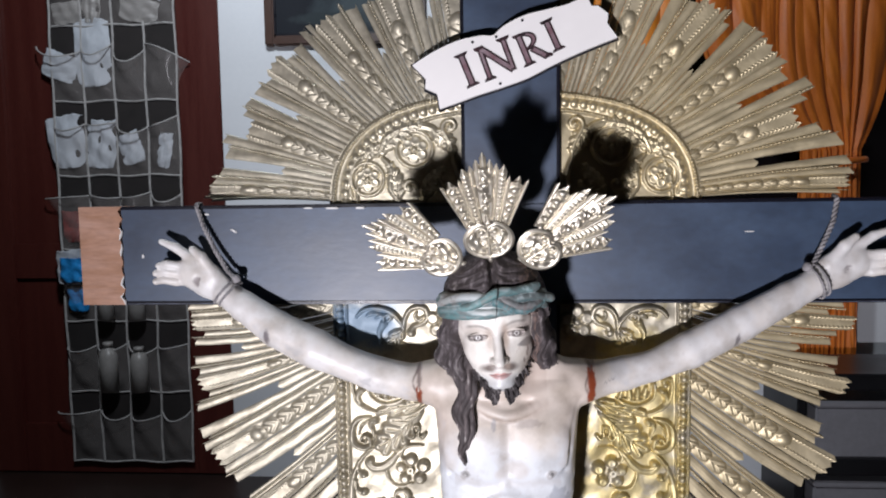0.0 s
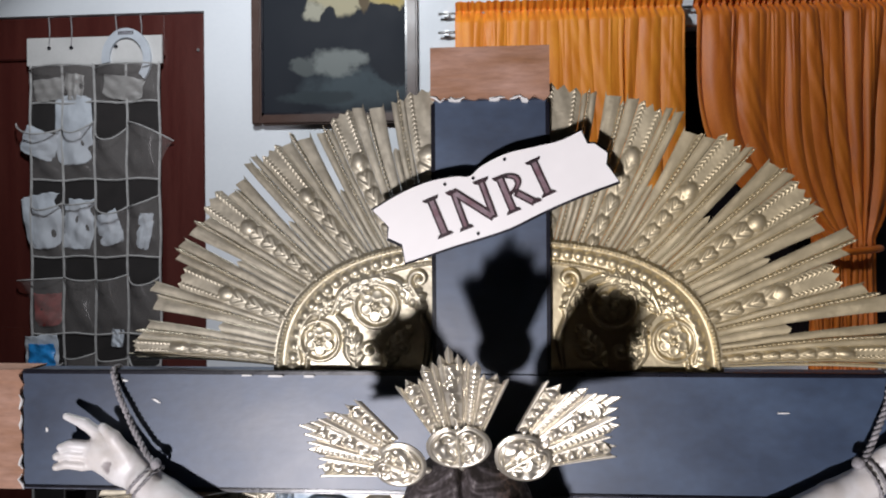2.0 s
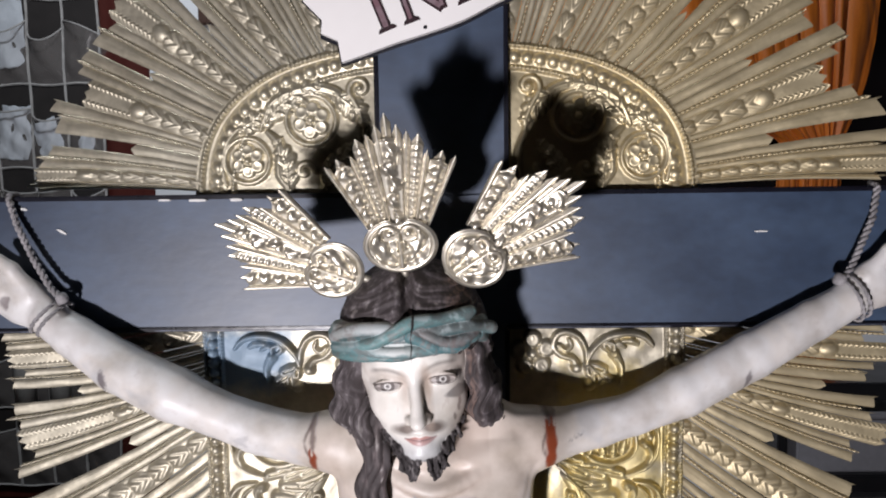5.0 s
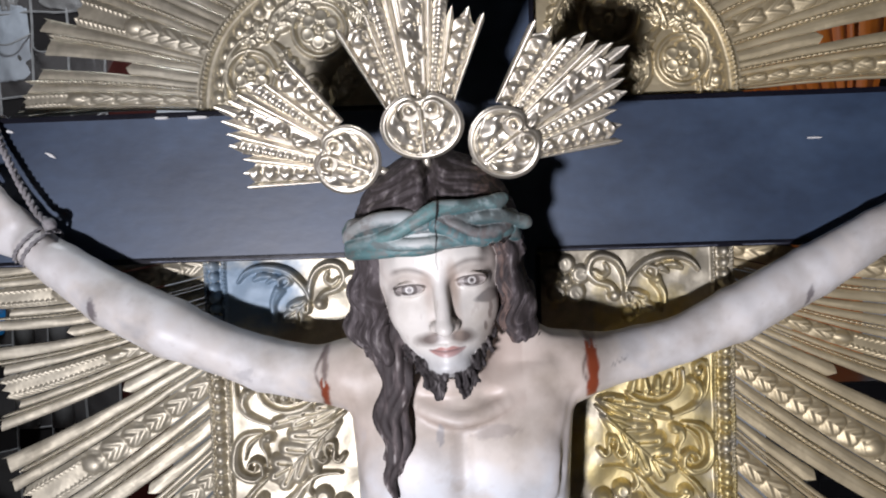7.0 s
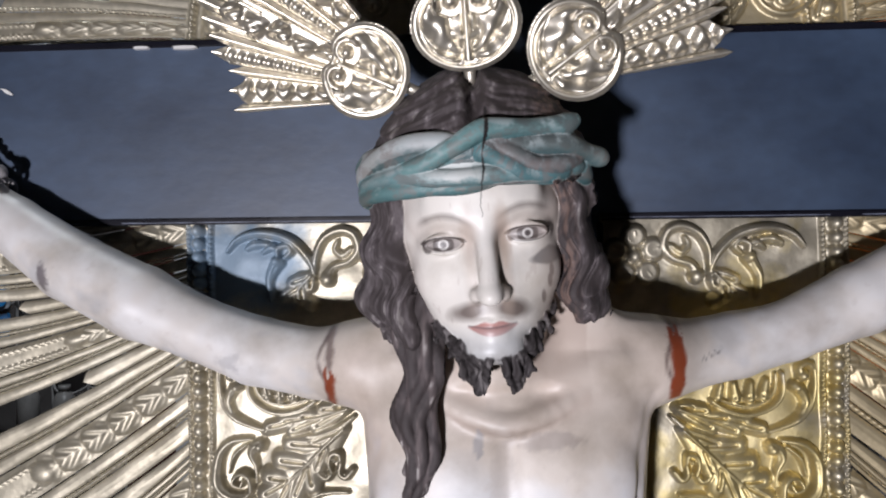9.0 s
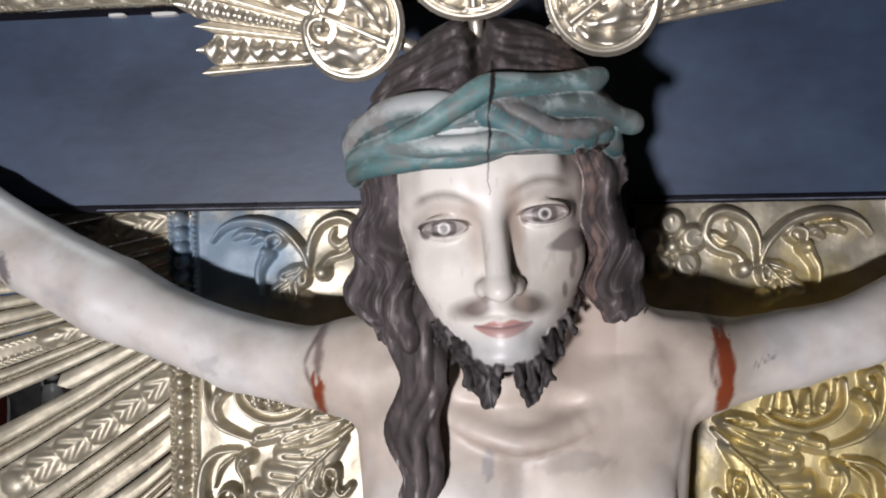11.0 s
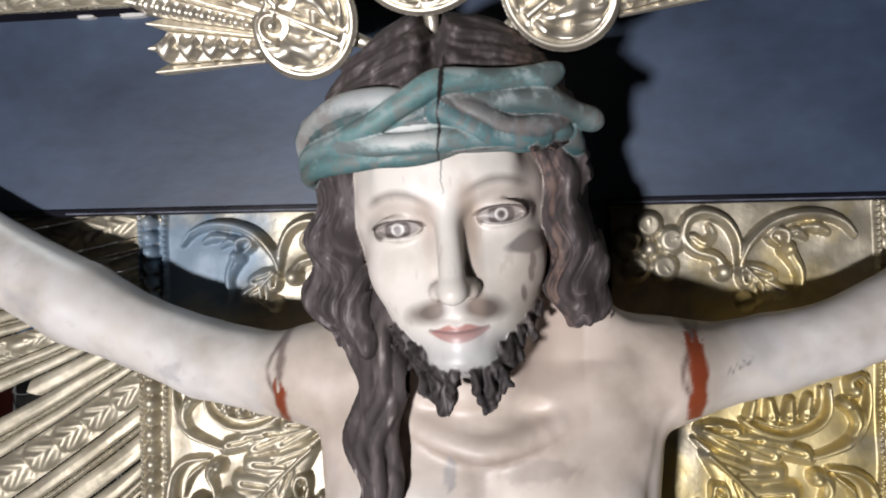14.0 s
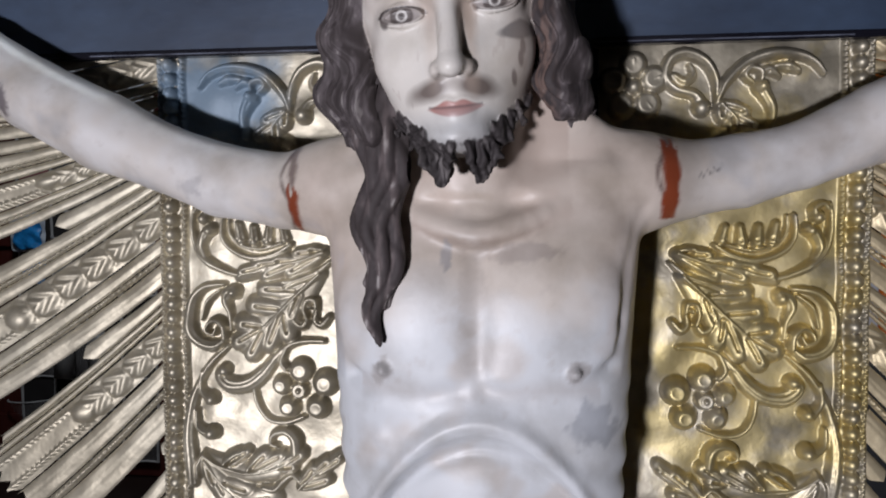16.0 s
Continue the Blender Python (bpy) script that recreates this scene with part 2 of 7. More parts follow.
    c = over(c, (0.030, 0.040, 0.046), blob(-0.058, -0.206, 0.131, 0.023, 0.5, 4.0))
    l.new(c, n["Principled BSDF"].inputs["Base Color"])
    n["Principled BSDF"].inputs["Specular IOR Level"].default_value = 0.15
    return m


M_CANVAS = canvas_material()

# ---- building helpers ----


def empty(name, label, category, group="", kind=""):
    return tagged(new(name), label, category, group, kind)


def link(name, mesh, mat, parent=None, label="", smooth=False):
    ob = new(name, mesh)
    for k in (mat if isinstance(mat, (list, tuple)) else [mat]):
        mesh.materials.append(k)
    if parent is not None:
        ob.parent = parent
    if label:
        tagged(ob, label)
    if smooth:
        mesh.polygons.foreach_set("use_smooth", [True] * len(mesh.polygons))
    return ob


def part(name, bm, mat, parent=None, label="", smooth=False):
    mesh = bpy.data.meshes.new(name)
    bmesh.ops.recalc_face_normals(bm, faces=bm.faces)
    bm.to_mesh(mesh)
    bm.free()
    return link(name, mesh, mat, parent, label, smooth)


def fast_mesh(name, verts, quads):
    """A mesh from numpy arrays of places and quads."""
    mesh = bpy.data.meshes.new(name)
    verts, quads = np.asarray(verts, np.float32), np.asarray(quads, np.int32)
    mesh.vertices.add(len(verts))
    mesh.vertices.foreach_set("co", verts.ravel())
    mesh.loops.add(quads.size)
    mesh.loops.foreach_set("vertex_index", quads.ravel())
    mesh.polygons.add(len(quads))
    mesh.polygons.foreach_set("loop_start", np.arange(0, quads.size, 4, dtype=np.int32))
    mesh.polygons.foreach_set("loop_total", np.full(len(quads), 4, np.int32))
    mesh.update(calc_edges=True)
    return mesh


def sheet(name, P, mat, parent=None, label="", keep=None):
    """A smooth sheet through the grid of places P (rows, columns, 3); keep: which cells stay."""
    r, c = P.shape[:2]
    i = np.arange(r * c).reshape(r, c)
    q = np.stack([i[:-1, :-1], i[:-1, 1:], i[1:, 1:], i[1:, :-1]], -1).reshape(-1, 4)
    if keep is not None:
        q = q[keep.ravel()]
        used = np.unique(q)
        remap = np.zeros(r * c, np.int32)
        remap[used] = np.arange(len(used))
        mesh = fast_mesh(name, P.reshape(-1, 3)[used], remap[q])
    else:
        mesh = fast_mesh(name, P.reshape(-1, 3), q)
    return link(name, mesh, mat, parent, label, True)


def box(bm, x0, x1, y0, y1, z0, z1, bevel=0.0):
    made = bmesh.ops.create_cube(bm, size=1.0, matrix=Matrix.LocRotScale(((x0 + x1) / 2, (y0 + y1) / 2, (z0 + z1) / 2), None, (x1 - x0, y1 - y0, z1 - z0)))
    if bevel:
        edges = list({e for v in made["verts"] for e in v.link_edges})
        bmesh.ops.bevel(bm, geom=edges, offset=bevel, segments=2, affect="EDGES")
    return bm


def block(name, x0, x1, y0, y1, z0, z1, mat, parent=None, label="", bevel=0.0):
    return part(name, box(bmesh.new(), x0, x1, y0, y1, z0, z1, bevel), mat, parent, label)


def tube(bm, points, radius, sides=6):
    """A round tube along the points; radius may change from point to point."""
    pts = [Vector(p) for p in points]
    rings = []
    for i, p in enumerate(pts):
        d = (pts[min(i + 1, len(pts) - 1)] - pts[max(i - 1, 0)]).normalized()
        a = d.cross(Vector((0, 0, 1)) if abs(d.z) < 0.9 else Vector((1, 0, 0))).normalized()
        b = d.cross(a)
        r = radius[i] if isinstance(radius, (list, tuple)) else radius
        rings.append([bm.verts.new(p + r * (math.cos(2 * math.pi * k / sides) * a + math.sin(2 * math.pi * k / sides) * b)) for k in range(sides)])
    for u, v in zip(rings, rings[1:]):
        for k in range(sides):
            bm.faces.new((u[k], u[(k + 1) % sides], v[(k + 1) % sides], v[k]))
    bm.faces.new(rings[0][::-1]), bm.faces.new(rings[-1])
    return bm

# ---- the room ----
FLOOR = -0.12
NORTH = 1.9


def wall(name, *size, mat=M_WALL):
    ob = block(name, *size, mat)
    return tagged(ob, "unseen dark wall that closes the room", "wall", kind="structure")


tagged(block("floor", -2.9, 2.9, -3.2, 2.3, FLOOR - 0.1, FLOOR, M_FLOOR), "dark polished floor", "floor", kind="structure")
tagged(block("ceiling", -2.9, 2.9, -3.2, 2.3, 2.75, 2.85, M_CEIL), "unseen dim ceiling that closes the room", "ceiling", kind="structure")
# side and back walls are out of view, added to close the room
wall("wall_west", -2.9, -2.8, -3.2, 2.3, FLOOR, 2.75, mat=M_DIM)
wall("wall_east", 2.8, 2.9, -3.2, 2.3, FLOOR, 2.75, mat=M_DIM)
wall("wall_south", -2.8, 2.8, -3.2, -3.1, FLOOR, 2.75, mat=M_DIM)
# the north wall, with a doorway and a window opening
DX0, DX1, DTOP = -2.16, -1.10, 2.095
WX0, WX1, WZ0, WZ1 = 0.35, 2.2, 0.75, 1.98
bm = bmesh.new()
for s in ((-2.8, DX0, FLOOR, 2.75), (DX0, DX1, DTOP, 2.75), (DX1, WX0, FLOOR, 2.75), (WX0, WX1, FLOOR, WZ0), (WX0, WX1, WZ1, 2.75), (WX1, 2.8, FLOOR, 2.75)):
    box(bm, s[0], s[1], NORTH, NORTH + 0.15, s[2], s[3])
tagged(part("wall_north", bm, M_WALL), "white painted wall with doorway and window", "wall", kind="structure")

window = empty("window_1", "dark night window behind orange curtains", "window", kind="structure")
block("pane", WX0, WX1, NORTH + 0.09, NORTH + 0.10, WZ0, WZ1, M_NIGHT, window)
for a, b, c, d in ((WX0, WX0 + 0.05, WZ0, WZ1), (WX1 - 0.05, WX1, WZ0, WZ1), (WX0 + 0.05, WX1 - 0.05, WZ0, WZ0 + 0.05), (WX0 + 0.05, WX1 - 0.05, WZ1 - 0.05, WZ1)):
    block("window_frame", a, b, NORTH + 0.05, NORTH + 0.12, c, d, M_FRAMEWOOD, window, bevel=0.004)

# door with raised rails
door = empty("door_1", "closed dark mahogany panel door", "door", kind="structure")
block("leaf", DX0 + 0.004, DX1 - 0.004, NORTH + 0.022, NORTH + 0.06, FLOOR + 0.005, DTOP - 0.006, M_DOOR, door)
for a, b, c, d in ((DX0 + 0.004, DX0 + 0.14, FLOOR + 0.005, DTOP - 0.006), (DX1 - 0.16, DX1 - 0.004, FLOOR + 0.005, DTOP - 0.006),
                   (DX0 + 0.14, DX1 - 0.16, DTOP - 0.17, DTOP - 0.006), (DX0 + 0.14, DX1 - 0.16, 0.72, 0.87), (DX0 + 0.14, DX1 - 0.16, FLOOR + 0.005, 0.1)):
    block("rail", a, b, NORTH + 0.006, NORTH + 0.022, c, d, M_DOOR, door, bevel=0.004)
for k in (0.35, 1.95):
    bm = bmesh.new()
    tube(bm, [(DX1 - 0.025, NORTH + 0.012, k - 0.004), (DX1 - 0.025, NORTH + 0.001, k - 0.004)], 0.006, 8)
    part("screw", bm, M_STEEL, door)

# framed painting
PX0, PX1, PZ0, PZ1 = -0.905, -0.27, 1.645, 2.26
painting = empty("framed_painting", "dark landscape painting in a brown wooden frame", "painting")
painting.location = ((PX0 + PX1) / 2, NORTH, (PZ0 + PZ1) / 2)
hw, hh = (PX1 - PX0) / 2, (PZ1 - PZ0) / 2
block("canvas", -hw + 0.02, hw - 0.02, -0.018, -0.006, -hh + 0.02, hh - 0.02, M_CANVAS, painting)
FW = 0.038
for a, b, c, d in ((-hw, -hw + FW, -hh, hh), (hw - FW, hw, -hh, hh), (-hw + FW, hw - FW, -hh, -hh + FW), (-hw + FW, hw - FW, hh - FW, hh)):
    bm = bmesh.new()
    box(bm, a, b, -0.032, -0.001, c, d, 0.006)
    part("frame_rail", bm, M_FRAMEWOOD, painting)
for a, b, c, d in ((-hw + FW, -hw + FW + 0.008, -hh + FW, hh - FW), (hw - FW - 0.008, hw - FW, -hh + FW, hh - FW), (-hw + FW, hw - FW, -hh + FW, -hh + FW + 0.008), (-hw + FW, hw - FW, hh - FW - 0.008, hh - FW)):
    block("inner_lip", a, b, -0.026, -0.019, c, d, M_EDGE, painting)


# curtains on two thin rods
def curtain_rod(z):
    rod = empty("curtain_rod", "thin steel curtain rod on the white wall", "curtain rod", "curtain rods")
    bm = bmesh.new()
    tube(bm, [(-0.19, NORTH - 0.03, z), (2.3, NORTH - 0.03, z)], 0.005, 8)
    part("bar", bm, M_STEEL, rod)
    for x in (-0.16, 2.26):
        block("bracket", x - 0.008, x + 0.008, NORTH - 0.03, NORTH, z - 0.008, z + 0.008, M_STEEL, rod)


curtain_rod(2.045)
curtain_rod(1.975)


def curtain(name, label, x0, x1, z1, z0, folds, mat, gather=None, seed=1, depth=0.017, y=NORTH - 0.075):
    """Loosely pleated cloth hung from a gathered heading; gather: (x, z, width) where it is tied in."""
    rnd = np.random.RandomState(seed)
    nz, nx = 150, 520
    u = np.linspace(0, 1, nx)[None, :] * np.ones((nz, 1))
    z = np.linspace(z1, z0, nz)[:, None] * np.ones((1, nx))
    x = x0 + (x1 - x0) * u
    amp = depth * np.ones_like(x)
    if gather:
        gx, gz, gw = gather
        k = np.clip((1.85 - z) / (1.85 - gz - 0.05), 0, 1) ** 3.0
        k = np.where(z < gz, 1 - 0.04 * np.clip((gz - z) / 0.5, 0, 1), k)
        x = x * (1 - k) + k * (gx + (u - 0.5) * gw)
        amp = depth * (1 - 0.45 * k)
    fall = np.clip((z1 - z) / 0.9, 0, 1)

    def pleats(n, drift):
        """Folds of uneven width and depth that wander a little as they fall."""
        edge = np.concatenate([[0], np.cumsum(rnd.uniform(0.35, 1.7, n))])
        edge /= edge[-1]
        deep = rnd.uniform(0.25, 1.0, n + 1)
        lean = rnd.uniform(-1, 1, n + 1)
        slant = np.interp(u, edge, lean)
        uu = np.clip(u + drift * slant * fall + 0.3 * drift * np.sin(4 * z + 9 * u), 0, 1)
        phase = np.interp(uu, edge, np.arange(n + 1))
        tall = np.interp(uu, edge, deep) * (0.75 + 0.25 * np.sin(3.1 * z + 11 * uu))
        return (np.abs(np.sin(np.pi * phase)) ** 0.8 - 0.6) * tall

    gathers = np.clip(1 - (z1 - z) / 0.35, 0, 1)
    yy = y - amp * (1.0 * pleats(folds, 0.06) * (1 - 0.4 * gathers) + 0.9 * pleats(max(3, int(folds * 0.45)), 0.10) * (1 - gathers) + 0.22 * pleats(int(folds * 2.6), 0.03) * (0.3 + 1.6 * gathers))
    yy += 0.0022 * np.sin(23 * z + 30 * u + 4 * np.sin(17 * u + 5 * z)) * np.sin(41 * u + 9 * z) * (1 - 0.5 * gathers)
    head = np.clip(1 - np.abs(z - 2.045) / 0.05, 0, 1) ** 1.3
    yy += head * (NORTH - 0.033 - y) * (0.9 + 0.12 * np.sin(2 * np.pi * folds * 3.1 * u))
    z = z + 0.010 * pleats(int(folds * 2.2), 0.0) * np.clip(1 - (z1 - z) / 0.05, 0, 1)
    ob = empty(name, label, "curtain", "curtains")
    sheet("cloth", np.stack([x, yy, z], -1), mat, ob)
    if gather:
        bm = bmesh.new()
        pts = [(gx + (gw / 2 + 0.01) * math.cos(a), y - (0.05) * math.sin(a), gz + 0.01 * math.cos(a)) for a in np.linspace(0, 2 * math.pi, 25)]
        tube(bm, pts, 0.012, 8)
        part("tie", bm, mat, ob, smooth=True)
    return ob


curtain("curtain", "short orange satin curtain gathered on a rod", -0.125, 0.70, 2.075, 1.0, 11, M_ORANGE, seed=4, depth=0.019)
curtain("curtain", "orange satin curtain tied in at the side", 0.735, 1.46, 2.10, 0.28, 10, M_RUST, gather=(1.235, 1.15, 0.22), seed=9, depth=0.026, y=NORTH - 0.095)


# low black shelf with pale boxes in it
def shelf_unit():
    ob = empty("shelf_unit", "low black shelf unit against the wall", "shelf")
    x0, x1, y0, y1 = 1.0, 2.3, 1.42, 1.70
    for z in (FLOOR, 0.115, 0.40):
        block("board", x0, x1, y0, y1, z, z + 0.055, M_BLACK, ob, bevel=0.004)
    for x in (x0 - 0.03, 1.62, x1):
        block("side_panel", x, x + 0.03, y0, y1, FLOOR, 0.455, M_BLACK, ob, bevel=0.003)
    return ob


shelf_unit()
for x0, x1, z0, z1, in ((1.04, 1.60, FLOOR + 0.055, 0.09), (1.04, 1.60, 0.17, 0.36), (1.67, 2.25, FLOOR + 0.055, 0.09), (1.67, 2.25, 0.17, 0.36)):
    crate = empty("storage_box", "pale grey storage box in the black shelf", "box", "boxes in the shelf")
    block("body", x0, x1, 1.44, 1.68, z0, z1 - 0.02, M_GREY, crate, bevel=0.006)
    block("lid", x0 - 0.004, x1 + 0.004, 1.434, 1.684, z1 - 0.02, z1, M_GREY, crate, bevel=0.004)

# ---- hanging organiser on the door ----
OX0, OX1, OY = -1.795, -1.275, NORTH - 0.004
COL = (OX1 - OX0) / 4
ROWS_Z = [1.748 - 0.3005 * k for k in range(7)]
organiser = empty("door_organiser", "hanging clear-pocket organiser with grey binding on the door", "organiser")
block("backing", OX0, OX1, OY - 0.004, OY, ROWS_Z[-1] - 0.004, 1.90, M_BACKING, organiser)
block("top_band", OX0 - 0.012, OX1 + 0.012, OY - 0.010, OY, 1.895, 2.003, M_BAND, organiser, "pale stiff top band")
for x in (OX0 + 0.08, OX0 + 0.17, OX1 - 0.17, OX1 - 0.07):
    bm = bmesh.new()
    tube(bm, [(x, OY - 0.012, 1.965), (x + 0.004, OY - 0.013, 2.03), (x, OY - 0.014, DTOP - 0.012), (x, OY + 0.02, DTOP - 0.004)], 0.0022, 6)
    part("hanging_string", bm, M_CORD, organiser)
    bm = bmesh.new()
    tube(bm, [(x, OY - 0.009, 1.962), (x, OY - 0.014, 1.962)], 0.007, 10)
    part("eyelet", bm, M_EDGE, organiser)
rng = random.Random(5)


def pocket(xa, xb, zb, zt, bulge, sag, flare, right=0.0, drop=0.0):
    """One clear pocket: a bulged sheet with a bound, sagging rim."""
    n = 15
    u, v = np.meshgrid(np.linspace(0, 1, n), np.linspace(0, 1, n))
    x = xa + (xb - xa) * u + flare * v ** 3 * (1 - u) + right * v ** 3 * u
    shape = np.sin(np.pi * np.clip(u, 0, 1)) ** 0.7
    y = OY - 0.006 - bulge * shape * (0.25 + 0.75 * v) * np.minimum(1, v * 4)
    y = y + 0.003 * np.sin(9 * u + 7 * v + xa * 40)
    top = zt - sag * shape - drop * u ** 2 + 0.02 * math.sin(xa * 31 + zb * 7) * (u - 0.5)
    z = zb + (top - zb) * v
    P = np.stack([x, y, z], -1)
    p = sheet("pocket", P, M_PLASTIC, organiser)
    p.visible_shadow = False
    bm = bmesh.new()
    tube(bm, [tuple(q) for q in P[-1]], 0.0032, 5)
    part("rim", bm, M_TRIM, p)


for r, zb in enumerate(ROWS_Z):
    cells = [(0, 2), (2, 4)] if r == 0 else [(0, 1), (1, 2), (2, 3), (3, 4)]
    for a, b in cells:
        zt = zb + (0.135 if r == 0 else rng.uniform(0.195, 0.225))
        pocket(OX0 + a * COL, OX0 + b * COL, zb, zt, rng.uniform(0.035, 0.055) if r else 0.06, rng.uniform(0.0, 0.05) if r else 0.0, -0.06 if (a == 0 and r in (1, 3, 6)) else 0.0,
               0.055 if (a == 3 and r == 1) else 0.0, 0.06 if (a == 3 and r == 1) else (-0.03 if (a, r) == (3, 2) else 0.0))
    bm = bmesh.new()
    tube(bm, [(OX0 + (OX1 - OX0) * k / 12, OY - 0.008, zb + 0.004 * math.sin(k * 1.3 + r)) for k in range(13)], 0.0042, 5)
    part("cross_binding", bm, M_TRIM, organiser)
for k in range(5):
    bm = bmesh.new()
    top = 1.90
    tube(bm, [(OX0 + k * COL + 0.003 * math.sin(j * 1.7 + k), OY - 0.009, ROWS_Z[-1] + (top - ROWS_Z[-1]) * j / 20) for j in range(21)], 0.0044, 5)
    part("side_binding", bm, M_TRIM, organiser)


def paper(x, z, w, h, tilt, y=OY - 0.014, mat=M_PAPER, name="folded_paper", label="crumpled white folded paper in a clear pocket", cat="paper"):
    """A limp, crumpled sheet or bag: uneven outline, rounded lower corners, sharp creases."""
    n = 40
    u, v = np.meshgrid(np.linspace(-0.5, 0.5, n), np.linspace(-0.5, 0.5, n))
    rnd = np.random.RandomState(int(abs(x * 7000 + z * 3000)) % 100000)
    yy = -0.006 * np.cos(np.pi * u)
    for k in range(9):
        a = rnd.uniform(0, math.pi)
        yy = yy + rnd.uniform(0.003, 0.009) * np.abs(((u * math.cos(a) + v * math.sin(a)) * rnd.uniform(0.8, 3.0) + rnd.rand()) % 1.0 - 0.5)
    c, s = math.cos(tilt), math.sin(tilt)
    ph = rnd.uniform(0, 6.28, 6)
    rag = 0.35 * (0.05 * np.sin(19 * u + ph[0]) * np.sin(7 * u + ph[1]) + 0.06 * np.sin(4 * u + ph[2])) * np.clip(v * 2, -0.6, 1)
    side = 0.02 * np.sin(9 * v + ph[3]) + 0.012 * np.sin(17 * v + ph[4]) + 0.08 * v * np.sin(ph[5])
    narrow = 1 - 0.18 * np.clip(-v * 2, 0, 1) ** 4
    uu, vv = w * (u * narrow + side * np.sign(u) * np.abs(u) * 2 * 0.5), h * (v * (1 - 0.10 * (2 * u) ** 4 * (v < 0)) + rag)
    ob = sheet(name, np.stack([x + uu * c - vv * s, y + yy - 0.006, z + uu * s + vv * c], -1), mat)
    m = ob.modifiers.new("thick", "SOLIDIFY")
    m.thickness = 0.0015
    return tagged(ob, label, cat, "things in the organiser")


cx = [OX0 + COL * (k + 0.5) for k in range(4)]
paper(cx[1] - 0.02, 1.64, 0.150, 0.265, 0.02)
paper(cx[0] - 0.03, 1.59, 0.15, 0.11, -0.35)
paper(cx[0] - 0.02, 1.285, 0.155, 0.21, 0.12)
paper(cx[1] - 0.005, 1.275, 0.125, 0.20, -0.08)
paper(cx[2] - 0.01, 1.255, 0.095, 0.13, 0.30)
paper(cx[3] + 0.0, 1.245, 0.06, 0.14, -0.2)
paper(cx[0] + 0.01, 1.80, 0.12, 0.09, 0.1, mat=M_BOTTLE)
paper(cx[1] - 0.02, 1.81, 0.08, 0.10, -0.1, mat=M_BOTTLE)
paper(cx[2] + 0.05, 1.80, 0.16, 0.09, -0.15, mat=M_BOTTLE)
paper(cx[0], 0.94, 0.11, 0.13, 0.05, mat=M_RED, name="red_cloth", label="folded dull red cloth in a clear pocket", cat="cloth")
paper(cx[0], 0.775, 0.135, 0.14, 0.04, y=OY - 0.055, name="wrapped_packet", label="white packet with a blue front in a pocket", cat="packet")
paper(cx[0] + 0.01, 0.765, 0.105, 0.10, 0.04, y=OY - 0.072, mat=M_BLUE, name="blue_wrapper", label="bright blue plastic wrapper on a packet", cat="wrapper")
paper(cx[0] + 0.01, 0.64, 0.09, 0.10, 0.02, y=OY - 0.04, mat=M_BLUE, name="blue_wrapper", label="bright blue plastic wrapper in a pocket", cat="wrapper")
paper(cx[2] + 0.02, 0.83, 0.05, 0.07, -0.1)


def tape_roll(x, z):
    ob = empty("tape_roll", "large white roll of tape hung on the organiser", "tape roll", "things in the organiser")
    bm = bmesh.new()
    n = 40
    rings = []
    for r, y in ((0.098, -0.010), (0.098, -0.022), (0.068, -0.022), (0.068, -0.010)):
        rings.append([bm.verts.new((x + r * math.cos(a), OY + y, z + r * 1.20 * math.sin(a))) for a in np.linspace(-0.75, math.pi + 0.15, n)])
    for i in range(4):
        u, v = rings[i], rings[(i + 1) % 4]
        for k in range(n - 1):
            bm.faces.new((u[k], u[k + 1], v[k + 1], v[k]))
    bm.faces.new([r[0] for r in rings]), bm.faces.new([r[-1] for r in rings][::-1])
    part("ring", bm, M_PAPER, ob, smooth=False)
    bm = bmesh.new()
    for k in range(9):
        box(bm, x - 0.03 + k * 0.007, x - 0.03 + k * 0.007 + 0.004, OY - 0.0235, OY - 0.0222, z + 0.092, z + 0.106)
    part("printed_bars", bm, M_INK, ob, "small dark unreadable print")


tape_roll(OX1 - 0.125, 1.912)


def bottle(x, z, h, r, mat=M_BOTTLE):
    ob = empty("bottle", "grey plastic bottle in a clear pocket", "bottle", "things in the organiser")
    prof = [(0.0, 0), (r, 0.004), (r, h * 0.7), (r * 0.75, h * 0.85), (r * 0.4, h * 0.88), (r * 0.4, h * 0.93)]
    bm = bmesh.new()
    tube(bm, [(x, OY - 0.012 - r, z + p[1]) for p in prof], [max(p[0], 0.002) for p in prof], 14)
    part("body", bm, mat, ob, smooth=True)
    bm = bmesh.new()
    tube(bm, [(x, OY - 0.012 - r, z + h * 0.92), (x, OY - 0.012 - r, z + h)], r * 0.55, 12)
    part("cap", bm, mat, ob, smooth=True)


bottle(cx[1], ROWS_Z[5] + 0.01, 0.21, 0.036)
bottle(cx[2], ROWS_Z[5] + 0.01, 0.19, 0.036)
bottle(cx[1], ROWS_Z[4] + 0.01, 0.15, 0.032)
bottle(cx[2], ROWS_Z[4] + 0.01, 0.13, 0.034)

# ---- the cross ----
CX0, CX1 = -0.062, 0.053
BZ0, BZ1 = 0.925, 1.046
BX0, BX1 = -0.551, 0.545
TOP = 1.374
cross = empty("cross", "navy-painted wooden cross with bare wooden ends", "cross")
block("upright", CX0, CX1, 0.0, 0.035, FLOOR + 0.05, 1.322, M_NAVY, cross, bevel=0.0015)
block("crossbar", -0.497, 0.491, -0.0015, 0.034, BZ0, BZ1, M_NAVY, cross, bevel=0.0015)


